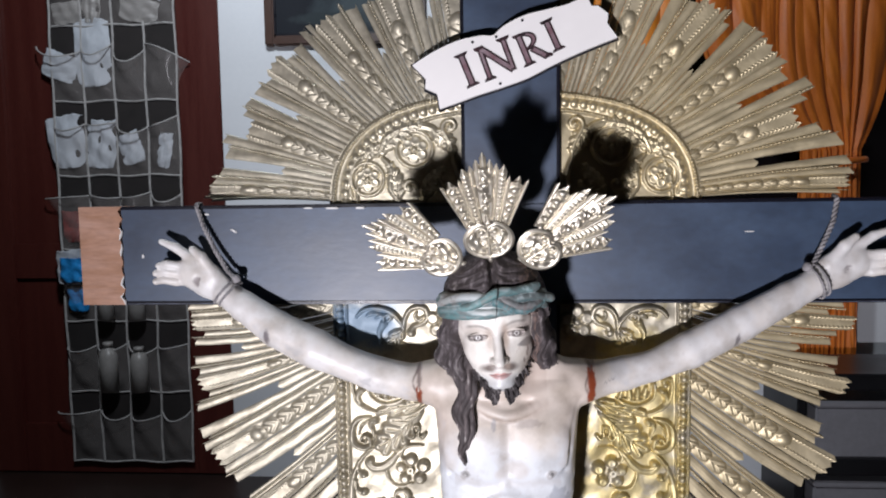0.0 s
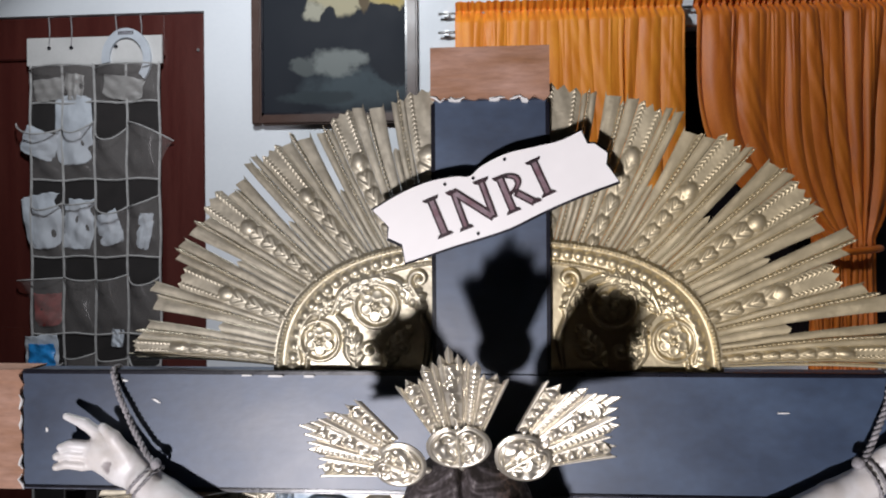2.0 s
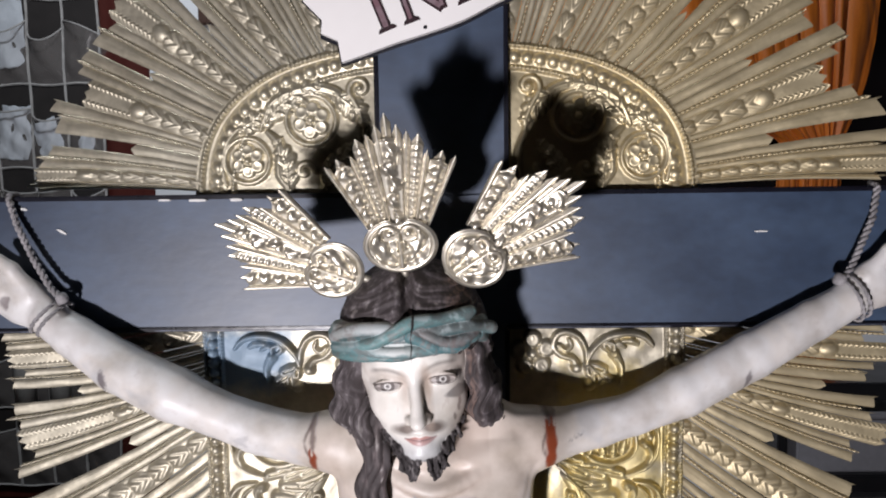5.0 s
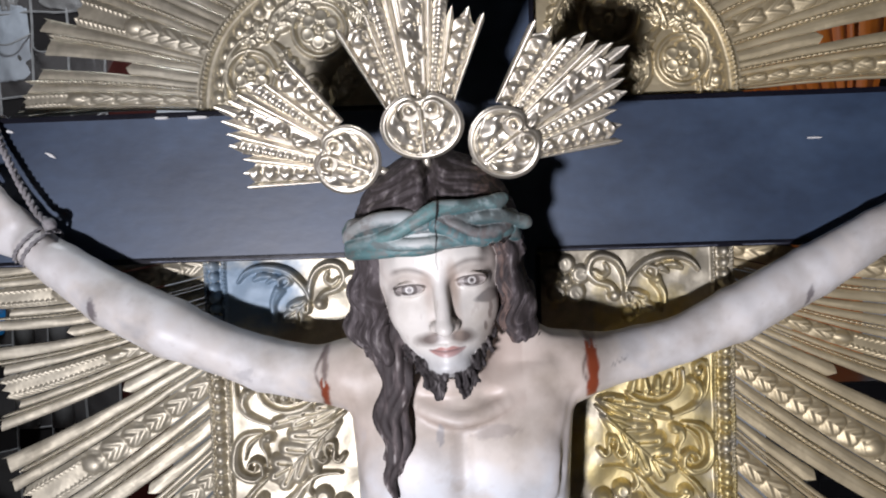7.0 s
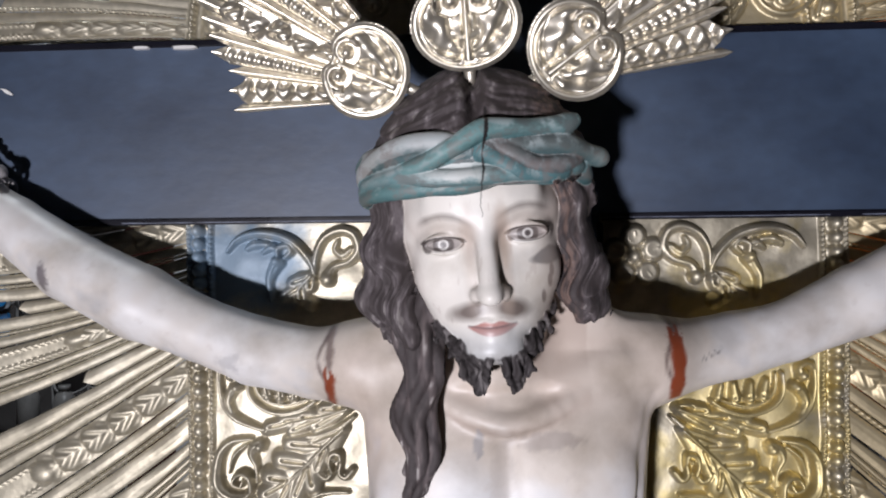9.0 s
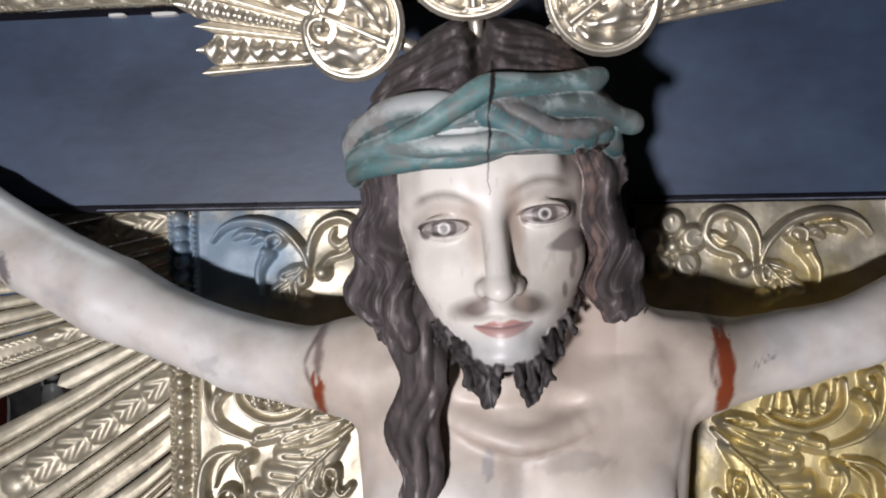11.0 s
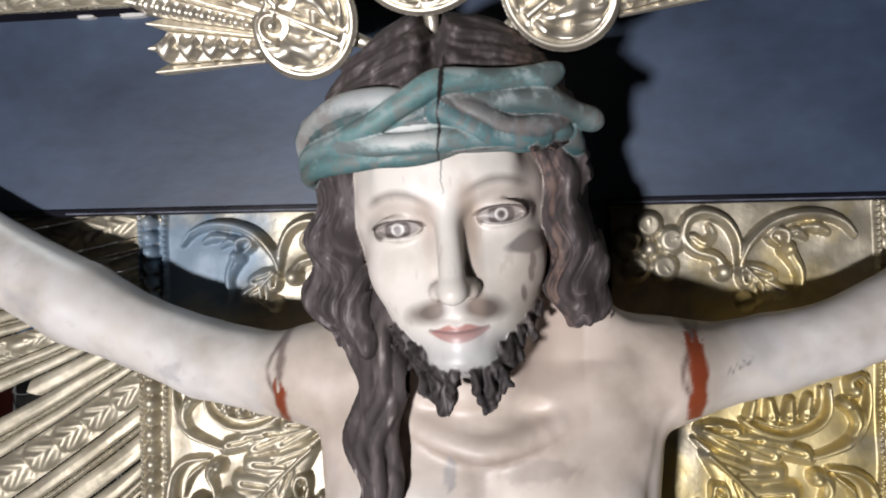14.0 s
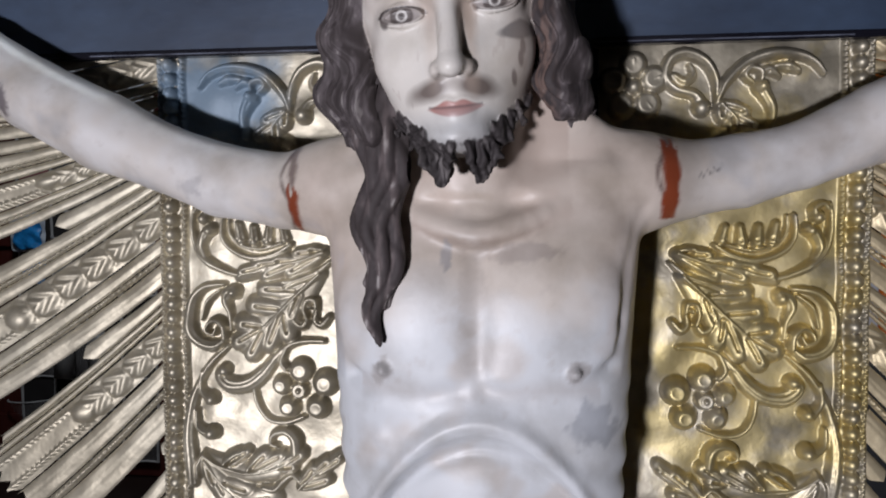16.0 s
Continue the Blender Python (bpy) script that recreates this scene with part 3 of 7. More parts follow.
def ragged_end(name, x0, x1, z0, z1, side):
    """A bare wooden end whose painted edge is torn unevenly; side: the edge that meets the paint."""
    bm = bmesh.new()
    n = 24
    front, back = [], []
    for k in range(n + 1):
        j = 0.004 * math.sin(k * 1.9) + 0.003 * math.sin(k * 4.3 + 1)
        if side == "x1":
            a, b = (x0, z0 + (z1 - z0) * k / n), (x1 + j, z0 + (z1 - z0) * k / n)
        elif side == "x0":
            a, b = (x1, z0 + (z1 - z0) * k / n), (x0 + j, z0 + (z1 - z0) * k / n)
        else:
            a, b = (x0 + (x1 - x0) * k / n, z1), (x0 + (x1 - x0) * k / n, z0 + j)
        front.append([bm.verts.new((p[0], -0.0035, p[1])) for p in (a, b)])
        back.append([bm.verts.new((p[0], 0.037, p[1])) for p in (a, b)])
    for k in range(n):
        f, g, p, q = front[k], front[k + 1], back[k], back[k + 1]
        bm.faces.new((f[0], f[1], g[1], g[0])), bm.faces.new((p[0], q[0], q[1], p[1]))
        bm.faces.new((f[0], g[0], q[0], p[0])), bm.faces.new((f[1], p[1], q[1], g[1]))
    for f, p in ((front[0], back[0]), (front[-1], back[-1])):
        bm.faces.new((f[0], p[0], p[1], f[1]))
    edge = [(f[1].co.x, -0.0042, f[1].co.z) for f in front]
    part(name, bm, M_TAPE, cross, "bare tan wooden end")
    for k in range(0, n - 2, 4):
        if k % 12 == 8:
            continue
        bm = bmesh.new()
        tube(bm, edge[k:k + 4], [0.0005, 0.0016, 0.0012, 0.0005], 5)
        part("torn_edge", bm, M_CHIP, cross, "pale torn paint edge")


ragged_end("end_band", BX0, -0.497, BZ0 - 0.002, BZ1 + 0.002, "x1")
ragged_end("end_band", 0.491, BX1, BZ0 - 0.002, BZ1 + 0.002, "x0")
ragged_end("end_band", CX0 - 0.002, CX1 + 0.002, 1.322, TOP, "z0")
# black rims along the bar and the upright
for x0, x1 in ((-0.497, CX0), (CX1, 0.491)):
    for z in (BZ0, BZ1):
        block("rim", x0, x1, -0.0032, 0.004, z - 0.0022, z + 0.0022, M_EDGE, cross, "black painted edge", bevel=0.0008)
for x in (CX0, CX1):
    block("rim", x - 0.002, x + 0.002, -0.0018, 0.004, BZ1 + 0.004, 1.318, M_EDGE, cross, "black painted edge", bevel=0.0006)
    block("rim", x - 0.002, x + 0.002, -0.0018, 0.004, FLOOR + 0.06, BZ0 - 0.004, M_EDGE, cross, "black painted edge", bevel=0.0006)
# rim highlight along the bar's lower edge, built as thin pale strips
for x0, x1 in ((-0.497, -0.30), (-0.27, CX0), (CX1, 0.20), (0.22, 0.491)):
    block("edge_glint", x0, x1, -0.0036, -0.001, BZ0 - 0.0012, BZ0 - 0.0004, M_GLINT, cross, "pale broken highlight painted along the lower edge")
# paint chips
for x, z, w, h, a in ((-0.351, 1.016, 0.009, 0.0022, 1.0), (0.279, 1.009, 0.013, 0.0015, 0.0), (-0.385, 1.037, 0.007, 0.0025, 0.2), (-0.225, 1.043, 0.018, 0.0025, 0),
                      (-0.19, 1.043, 0.012, 0.003, 0), (-0.255, 1.0435, 0.012, 0.002, 0), (-0.47, 0.985, 0.003, 0.005, 0), (0.0, 1.321, 0.012, 0.004, 0), (0.03, 1.3195, 0.008, 0.005, 0.2), (-0.04, 1.3205, 0.014, 0.003, 0.1)):
    bm = bmesh.new()
    pts = [bm.verts.new((x + w / 2 * (1 + 0.25 * math.sin(k * 2.7)) * math.cos(k * math.pi / 4 + a) * 1.0, -0.0048 if z > 1.04 or z > 1.3 else -0.0024, z + h / 2 * (1 + 0.3 * math.sin(k * 3.1)) * math.sin(k * math.pi / 4) - 0.6 * w / 2 * math.cos(k * math.pi / 4) * math.sin(a))) for k in range(8)]
    bm.faces.new(pts)
    top = bmesh.ops.extrude_face_region(bm, geom=list(bm.faces))
    for v in top["geom"]:
        if isinstance(v, bmesh.types.BMVert):
            v.co.y += 0.004
    part("paint_chip", bm, M_CHIP, cross, "pale chip in the paint")
stand = empty("cross_stand", "plain dark wooden stand under the cross", "stand")
block("base", -0.30, 0.29, -0.16, 0.20, FLOOR, FLOOR + 0.05, M_OLIVE, stand, bevel=0.006)

# ---- the embossed brass sunburst behind the cross ----
AX, AZ = -0.002, 1.038          # middle of the arched medallion
RA, RB, RP = 0.226, 0.143, 2.6  # its half width, height and roundness
PLATE = 0.008                   # depth of the plate's ground
sunburst = empty("sunburst_backplate", "embossed pale brass sunburst fixed behind the cross", "altar plate")


class Relief:
    """Embossing on a plate: heights over a grid in x and z."""

    def __init__(self, x0, x1, z0, z1, step):
        self.x, self.z = np.arange(x0, x1 + step / 2, step), np.arange(z0, z1 + step / 2, step)
        self.h = np.zeros((len(self.z), len(self.x)))
        self.step = step

    def dot(self, x, z, w, h, flat=0.6):
        s = self.step
        i0, i1 = np.searchsorted(self.x, x - w), np.searchsorted(self.x, x + w)
        j0, j1 = np.searchsorted(self.z, z - w), np.searchsorted(self.z, z + w)
        if i0 >= i1 or j0 >= j1:
            return
        d2 = ((self.x[None, i0:i1] - x) ** 2 + (self.z[j0:j1, None] - z) ** 2) / (w * w)
        k = h * np.clip(1 - d2, 0, 1) ** flat
        self.h[j0:j1, i0:i1] = np.maximum(self.h[j0:j1, i0:i1], k)

    def cut(self, x, z, w, h):
        i0, i1 = np.searchsorted(self.x, x - w), np.searchsorted(self.x, x + w)
        j0, j1 = np.searchsorted(self.z, z - w), np.searchsorted(self.z, z + w)
        if i0 >= i1 or j0 >= j1:
            return
        d2 = ((self.x[None, i0:i1] - x) ** 2 + (self.z[j0:j1, None] - z) ** 2) / (w * w)
        self.h[j0:j1, i0:i1] -= h * np.clip(1 - d2, 0, 1)

    def line(self, pts, w0, w1, h, groove=False):
        pts = np.asarray(pts)
        n = len(pts)
        for k in range(n):
            t = k / max(n - 1, 1)
            self.dot(pts[k, 0], pts[k, 1], w0 + (w1 - w0) * t, h * (0.55 + 0.45 * (w0 + (w1 - w0) * t) / max(w0, w1)))
        if groove:
            for k in range(0, n):
                t = k / max(n - 1, 1)
                self.cut(pts[k, 0], pts[k, 1], max((w0 + (w1 - w0) * t) * 0.28, self.step * 1.2), 0.00016)

    def curve(self, p, q, r, n=60):
        t = np.linspace(0, 1, n)[:, None]
        return (1 - t) ** 2 * np.array(p) + 2 * t * (1 - t) * np.array(q) + t ** 2 * np.array(r)

    def spiral(self, x, z, r, a0, turns, w, h, flip=1, tail=None):
        """A scroll that winds into its eye at (x, z); tail: a point from which its stem comes."""
        t = np.linspace(0, 1, int(90 * abs(turns)) + 10)
        a = a0 + flip * 2 * np.pi * turns * t
        rr = r * (1 - 0.86 * t ** 0.85)
        self.line(np.stack([x + rr * np.cos(a), z + rr * np.sin(a)], -1), w, w * 0.55, h, True)
        self.dot(x, z, w * 1.15, h * 1.15)
        if tail is not None:
            s = np.array((x + r * math.cos(a0), z + r * math.sin(a0)))
            d = np.array((math.sin(a0), -math.cos(a0))) * flip
            self.line(self.curve(tail, s + d * 0.6 * np.linalg.norm(s - np.array(tail)), s), w * 0.6, w, h, True)

    def stroke(self, pts, widths, h, groove=True):
        """A rounded stem through the points, its half width changing from point to point."""
        pts, widths = np.array(pts, float), np.array(widths, float)
        n = len(pts)
        t = np.linspace(0, n - 1, max(24, int(np.linalg.norm(np.diff(pts, axis=0), axis=1).sum() / 0.0007)))
        i = np.clip(t.astype(int), 0, n - 2)
        f = (t - i)[:, None]
        p0, p1, p2, p3 = (pts[np.clip(i + k, 0, n - 1)] for k in (-1, 0, 1, 2))
        c = 0.5 * (2 * p1 + (p2 - p0) * f + (2 * p0 - 5 * p1 + 4 * p2 - p3) * f ** 2 + (3 * p1 - p0 - 3 * p2 + p3) * f ** 3)
        w = np.interp(t, np.arange(n), widths)
        for (x, z), r in zip(c, w):
            self.dot(x, z, r, h * (0.5 + 0.5 * r / widths.max()))
        if groove:
            side = np.gradient(c, axis=0)
            side = np.stack([-side[:, 1], side[:, 0]], -1) / (np.linalg.norm(side, axis=1)[:, None] + 1e-9)
            for lay, least in ((0.42, 0.0026), (-0.30, 0.0040)):
                for (x, z), r in zip(c + side * lay * w[:, None], w):
                    if r > least:
                        self.cut(x, z, max(0.15 * r, self.step * 1.15), 0.00034)

    def frond(self, p, q, bend, n, size, h, sides=(-1, 1)):
        """A leaf of plump lobes set slantwise along a curved rib from p to q."""
        p, q = np.array(p, float), np.array(q, float)
        d = q - p
        c = self.curve(p, (p + q) / 2 + np.array((-d[1], d[0])) * bend, q, 40)
        if len(sides) == 2:
            self.leaf(p, q, size * 0.85, h * 0.82, n * 2, bend)
        for k in range(n):
            t = 0.12 + 0.80 * k / max(n - 1, 1)
            i = int(t * 39)
            tan = c[min(i + 1, 39)] - c[max(i - 1, 0)]
            tan /= np.linalg.norm(tan)
            for sd in sides:
                out = np.array((-tan[1], tan[0])) * sd
                reach = size * 1.15 * (0.45 + 0.55 * math.sin(math.pi * min(1, 0.25 + 0.75 * t))) * (0.9 + 0.2 * ((k * 7 + sd) % 3) / 2)
                a, b = c[i], c[i] + (0.74 * tan + 0.72 * out) * reach
                m = (a + b) / 2 + tan * reach * 0.16
                wid = min(0.50 * reach, 0.95 * np.linalg.norm(d) / n)
                self.stroke([a, m, b], (wid * 0.55, wid * 0.92, wid * 0.38), h, False)
                for g in np.linspace(0.1, 0.8, 14):
                    x, z = a + (b - a) * g
                    self.cut(x, z, self.step * 1.3, 0.00042)
        tip = c[-1] + (c[-1] - c[-4]) / np.linalg.norm(c[-1] - c[-4]) * size * 0.35
        self.stroke([c[-6], c[-1], tip], (size * 0.16, size * 0.26, size * 0.12), h, False)
        self.line(c, size * 0.11, size * 0.05, h * 1.18)

    def leaf(self, p, q, w, h, lobes=5, bend=0.25):
        """An acanthus leaf from p to q: a curved rib, a lobed outline and slanting veins."""
        p, q = np.array(p), np.array(q)
        lobes, w = max(3, round(0.62 * lobes)), w * 1.15
        d = q - p
        mid = (p + q) / 2 + np.array((-d[1], d[0])) * bend
        c = self.curve(p, mid, q, 48)
        m = w * 1.5
        i0, i1 = np.searchsorted(self.x, c[:, 0].min() - m), np.searchsorted(self.x, c[:, 0].max() + m)
        j0, j1 = np.searchsorted(self.z, c[:, 1].min() - m), np.searchsorted(self.z, c[:, 1].max() + m)
        if i0 >= i1 or j0 >= j1:
            return
        X, Z = np.meshgrid(self.x[i0:i1], self.z[j0:j1])
        best, tt = np.full(X.shape, 9.0), np.zeros(X.shape)
        for k, (a, b) in enumerate(c):
            dd = (X - a) ** 2 + (Z - b) ** 2
            on = dd < best
            best, tt = np.where(on, dd, best), np.where(on, k / 47, tt)
        dist = np.sqrt(best)
        env = np.sin(np.pi * np.clip(0.12 + 0.80 * tt, 0, 1)) ** 0.8
        vein = (tt * lobes - 0.55 * dist / w) % 1.0
        wide = w * 1.25 * env * (0.66 + 0.34 * np.abs(np.sin(np.pi * vein)) ** 0.6) + 1e-6
        r = np.clip(1 - (dist / wide) ** 2, 0, 1)
        k = h * np.sqrt(r) * (0.62 + 0.38 * np.abs(np.sin(np.pi * vein)) ** 0.8)
        k = np.maximum(k, h * 1.1 * np.sqrt(np.clip(1 - (dist / (w * 0.16 * (1.3 - tt))) ** 2, 0, 1)))
        self.h[j0:j1, i0:i1] = np.maximum(self.h[j0:j1, i0:i1], k)

    def flower(self, x, z, r, h, petals=5, a0=1.57, ring=False, hollow=True):
        for k in range(petals):
            a = a0 + 2 * math.pi * k / petals
            px, pz = x + 0.62 * r * math.cos(a), z + 0.62 * r * math.sin(a)
            self.dot(px, pz, r * 0.43, h)
            if hollow:
                self.cut(px + 0.05 * r * math.cos(a), pz + 0.05 * r * math.sin(a), r * 0.30, h * 0.45)
        self.dot(x, z, r * 0.28, h * 1.15)
        if ring:
            a = np.linspace(0, 2 * np.pi, 140)
            self.line(np.stack([x + r * 1.35 * np.cos(a), z + r * 1.35 * np.sin(a)], -1), r * 0.16, r * 0.16, h * 0.8)

    def beads(self, pts, w, h):
        for x, z in pts:
            self.dot(x, z, w, h)

    def mesh(self, name, mat, parent, label, keep, deep=1.0):
        X, Z = np.meshgrid(self.x, self.z)
        dent = np.zeros_like(X)
        for f, a in ((19.0, 0.0005), (43.0, 0.0003), (97.0, 0.00014)):
            dent += a * np.sin(f * X + 1.3 * f * 0.6 * Z + f) * np.sin(f * 0.8 * Z - 0.7 * f * X)
        P = np.stack([X, PLATE - self.h * deep - dent, Z], -1)
        c = keep(X, Z)
        k = c[:-1, :-1] & c[1:, 1:] & c[:-1, 1:] & c[1:, :-1]
        return sheet(name, P, mat, parent, label, k)


def along(fn, n, a0, a1):
    return [fn(a0 + (a1 - a0) * k / (n - 1)) for k in range(n)]


def arch(q, a):
    """A point of the medallion's outline shrunk to q, at the angle a."""
    c, s = math.cos(a), math.sin(a)
    k = (abs(c) ** RP + abs(s) ** RP) ** (-1 / RP)
    return AX + RA * q * c * k, AZ + RB * q * s * k


def even(q, n):
    """n points evenly spaced along the arch."""
    a = np.linspace(0.0, math.pi, 1500)
    p = np.array([arch(q, t) for t in a])
    s = np.concatenate([[0], np.cumsum(np.linalg.norm(np.diff(p, axis=0), axis=1))])
    t = np.linspace(0, s[-1], n)
    return list(zip(np.interp(t, s, p[:, 0]), np.interp(t, s, p[:, 1])))


# the arched medallion over the bar
R = Relief(-0.232, 0.228, AZ - 0.01, AZ + 0.148, 0.0008)
for q, w, h in ((0.985, 0.0032, 0.0028), (0.855, 0.0028, 0.0024)):
    R.line(even(q, 700), w, w, h * 0.55)
    R.beads(even(q, 150), 0.0024, h * 1.25)
R.line(even(0.92, 500), 0.0085, 0.0085, 0.0012)
R.beads(even(0.92, 50), 0.0064, 0.0036)
for s in (-1, 1):
    def px(x):
        return AX + s * x
    def st(pts, w, h, groove=True):
        R.stroke([(px(x), z) for x, z in pts], w, h, groove)

    def fr(p, q, bend, n, size, h=0.0042):
        R.frond((px(p[0]), p[1]), (px(q[0]), q[1]), bend * s, n, size, h)
    # two blossoms in rings, the outer one punched
    R.flower(px(0.179), 1.078, 0.0150, 0.0036, 6, ring=True)
    R.flower(px(0.120), 1.114, 0.0165, 0.0040, 6, 0.4, ring=True)
    # acanthus that arches over the inner blossom, ending in a scroll
    st([(0.166, 1.106), (0.153, 1.130), (0.122, 1.142), (0.098, 1.138), (0.086, 1.124)], (0.0022, 0.0052, 0.0060, 0.0056, 0.003), 0.0044)
    fr((0.160, 1.112), (0.110, 1.145), -0.20, 5, 0.0105)
    fr((0.098, 1.136), (0.072, 1.110), -0.15, 3, 0.010)
    R.spiral(px(0.0755), 1.141, 0.0105, -0.6 if s > 0 else math.pi + 0.6, 1.2, 0.0034, 0.0046, flip=s, tail=(px(0.072), 1.10))
    st([(0.072, 1.10), (0.066, 1.08), (0.070, 1.052)], (0.0030, 0.0042, 0.0022), 0.0040)
    # rising leaf between the blossoms
    st([(0.140, 1.050), (0.150, 1.066), (0.149, 1.090), (0.160, 1.104)], (0.0026, 0.0050, 0.0050, 0.0024), 0.0044)
    fr((0.142, 1.052), (0.152, 1.096), 0.15, 4, 0.0095)
    st([(0.199, 1.056), (0.202, 1.075), (0.196, 1.096), (0.180, 1.112)], (0.0018, 0.0030, 0.0034, 0.0018), 0.0034)
    fr((0.185, 1.106), (0.165, 1.120), 0.1, 3, 0.008, 0.0036)
    R.spiral(px(0.127), 1.068, 0.0095, 0, 1.1, 0.0032, 0.0042, flip=-s)
    R.spiral(px(0.094), 1.070, 0.0110, math.pi, 1.1, 0.0034, 0.0042, flip=s)
    fr((0.110, 1.052), (0.086, 1.090), -0.1, 4, 0.0085)
R.mesh("medallion", M_BRASS, sunburst, "arched medallion embossed with scrolls and flowers",
       lambda X, Z: (np.abs((X - AX) / RA) ** RP + np.abs(np.maximum(Z - AZ, 0) / RB) ** RP) <= 1.03, 1.55)

# the tall panel under the bar
R = Relief(-0.2300, 0.2170, 0.55, BZ0 + 0.01, 0.00065)
for s in (-1, 1):
    def px(x):
        return -0.0065 + s * x
    zz = np.linspace(0.55, BZ0, 700)
    for x, w, h in ((0.2060, 0.0022, 0.0022), (0.2210, 0.0024, 0.0024)):
        R.line(np.stack([np.full(700, px(x)), zz], -1), w, w, h * 0.6)
        R.beads([(px(x), z) for z in np.arange(0.5, BZ0, 0.0033)], 0.0019, h)
    for z in np.arange(0.505, BZ0, 0.0092):
        R.dot(px(0.2138), z, 0.0050, 0.0046, 0.45)
    def st(pts, w, h, groove=True):
        R.stroke([(px(x), z) for x, z in pts], [1.38 * q for q in w], h * 0.92, groove)

    def knob(x, z, r, h=0.0056):
        R.dot(px(x), z, r * 1.18, h * 0.95, 0.5)

    def acanthus(rib, lobes, h):
        """A leaf of plump lobes (x, z, half width) that spring from a curved rib, each with its vein."""
        rib = np.array(rib)
        gap = [np.hypot(rib[:, 0] - x, rib[:, 1] - z).min() for x, z, w in lobes]
        body = 0.74 * float(np.mean(gap))
        st([tuple(p) for p in rib], [body * k for k in np.interp(np.linspace(0, 1, len(rib)), (0, 0.3, 0.8, 1), (0.3, 0.9, 1.0, 0.6))], h * 0.86, False)
        for x, z, w in lobes:
            d = np.hypot(rib[:, 0] - x, rib[:, 1] - z)
            k = max(int(np.argmin(d)) - 1, 0)
            a, b = rib[k], np.array((x, z))
            m = a * 0.45 + b * 0.55
            st([a, m, b], (w * 0.7, w * 1.12, w * 0.92), h * 1.08, False)
        for x, z, w in lobes:
            k = max(int(np.argmin(np.hypot(rib[:, 0] - x, rib[:, 1] - z))) - 1, 0)
            for g in np.linspace(0.15, 0.92, 30):
                q = rib[k] * (1 - g) + np.array((x, z)) * g
                R.cut(px(q[0]), q[1], 0.0015, 0.00042)
        st([tuple(p) for p in rib], [0.0016 - 0.0008 * t for t in np.linspace(0, 1, len(rib))], h * 1.22, False)

    def petal(x, z, r):
        knob(x, z, r, 0.0064)
        R.cut(px(x), z, r * 0.5, 0.0008)
        for a in (-0.5, 0.0, 0.5):
            t = math.atan2(z - 0.707, x - 0.1275) + a
            st([(x - 0.5 * r * math.cos(t), z - 0.5 * r * math.sin(t)), (x + 0.4 * r * math.cos(t), z + 0.4 * r * math.sin(t))], (0.0007, 0.0009), 0.0050, False)

    def eye(x, z, r):
        knob(x, z, r, 0.0062)
        R.cut(px(x), z, r * 0.75, 0.0016)
        knob(x, z, r * 0.5, 0.0060)
    # great C-scroll with its eye
    st([(0.1775, 0.776), (0.1905, 0.774), (0.1985, 0.767), (0.2015, 0.756), (0.2005, 0.744), (0.1945, 0.737), (0.1845, 0.735), (0.1775, 0.74)], (0.0011, 0.0021, 0.0028, 0.0032, 0.0035, 0.0035, 0.0032, 0.0014), 0.0056)
    st([(0.1805, 0.772), (0.1895, 0.764), (0.1935, 0.752)], (0.0007, 0.0014, 0.0007), 0.0044)
    st([(0.1775, 0.74), (0.1785, 0.748), (0.1835, 0.752), (0.1885, 0.75), (0.1905, 0.745), (0.1855, 0.743), (0.1835, 0.747)], (0.0021, 0.0025, 0.0021, 0.0014, 0.0014, 0.0014, 0.0011), 0.0058)
    # hooked bud in the scroll
    st([(0.1735, 0.745), (0.1745, 0.756), (0.1775, 0.764), (0.1755, 0.77), (0.1705, 0.772)], (0.0007, 0.0018, 0.0028, 0.0032, 0.0032), 0.0052)
    knob(0.1715, 0.77, 0.0039, 0.006)
    # side stem with its two curls
    st([(0.1755, 0.735), (0.1875, 0.724), (0.1955, 0.712), (0.2015, 0.697), (0.2045, 0.678), (0.2035, 0.659), (0.2025, 0.642)], (0.0011, 0.0018, 0.0021, 0.0028, 0.0035, 0.0039, 0.0028), 0.0046)
    st([(0.1945, 0.717), (0.1955, 0.706), (0.1895, 0.699)], (0.0014, 0.0018, 0.0032), 0.005)
    knob(0.1875, 0.7, 0.0042, 0.0058)
    st([(0.1985, 0.691), (0.1975, 0.681), (0.1895, 0.676)], (0.0014, 0.0021, 0.0035), 0.005)
    knob(0.1875, 0.677, 0.0046, 0.0058)
    st([(0.1935, 0.664), (0.1975, 0.655), (0.1985, 0.646)], (0.0011, 0.0021, 0.0014), 0.0046)
    # broad acanthus leaf that rises to the figure
    acanthus([(0.1135, 0.783), (0.1255, 0.772), (0.1375, 0.76), (0.1505, 0.748), (0.1625, 0.736)], [(0.1385, 0.773, 0.0046), (0.1505, 0.773, 0.0053), (0.1575, 0.762, 0.006), (0.1655, 0.75, 0.006), (0.1685, 0.738, 0.0053), (0.1595, 0.73, 0.005), (0.1475, 0.736, 0.0053), (0.1355, 0.743, 0.0057), (0.1325, 0.754, 0.0046)], 0.0046)
    # three-fingered sprout
    st([(0.1305, 0.761), (0.1305, 0.752), (0.1255, 0.749), (0.1215, 0.754)], (0.0018, 0.0025, 0.0025, 0.0018), 0.0044)
    st([(0.1215, 0.753), (0.1235, 0.76), (0.1215, 0.766), (0.1165, 0.766), (0.1155, 0.761)], (0.0014, 0.0018, 0.0018, 0.0018, 0.0014), 0.0052)
    knob(0.1195, 0.762, 0.0021, 0.005)
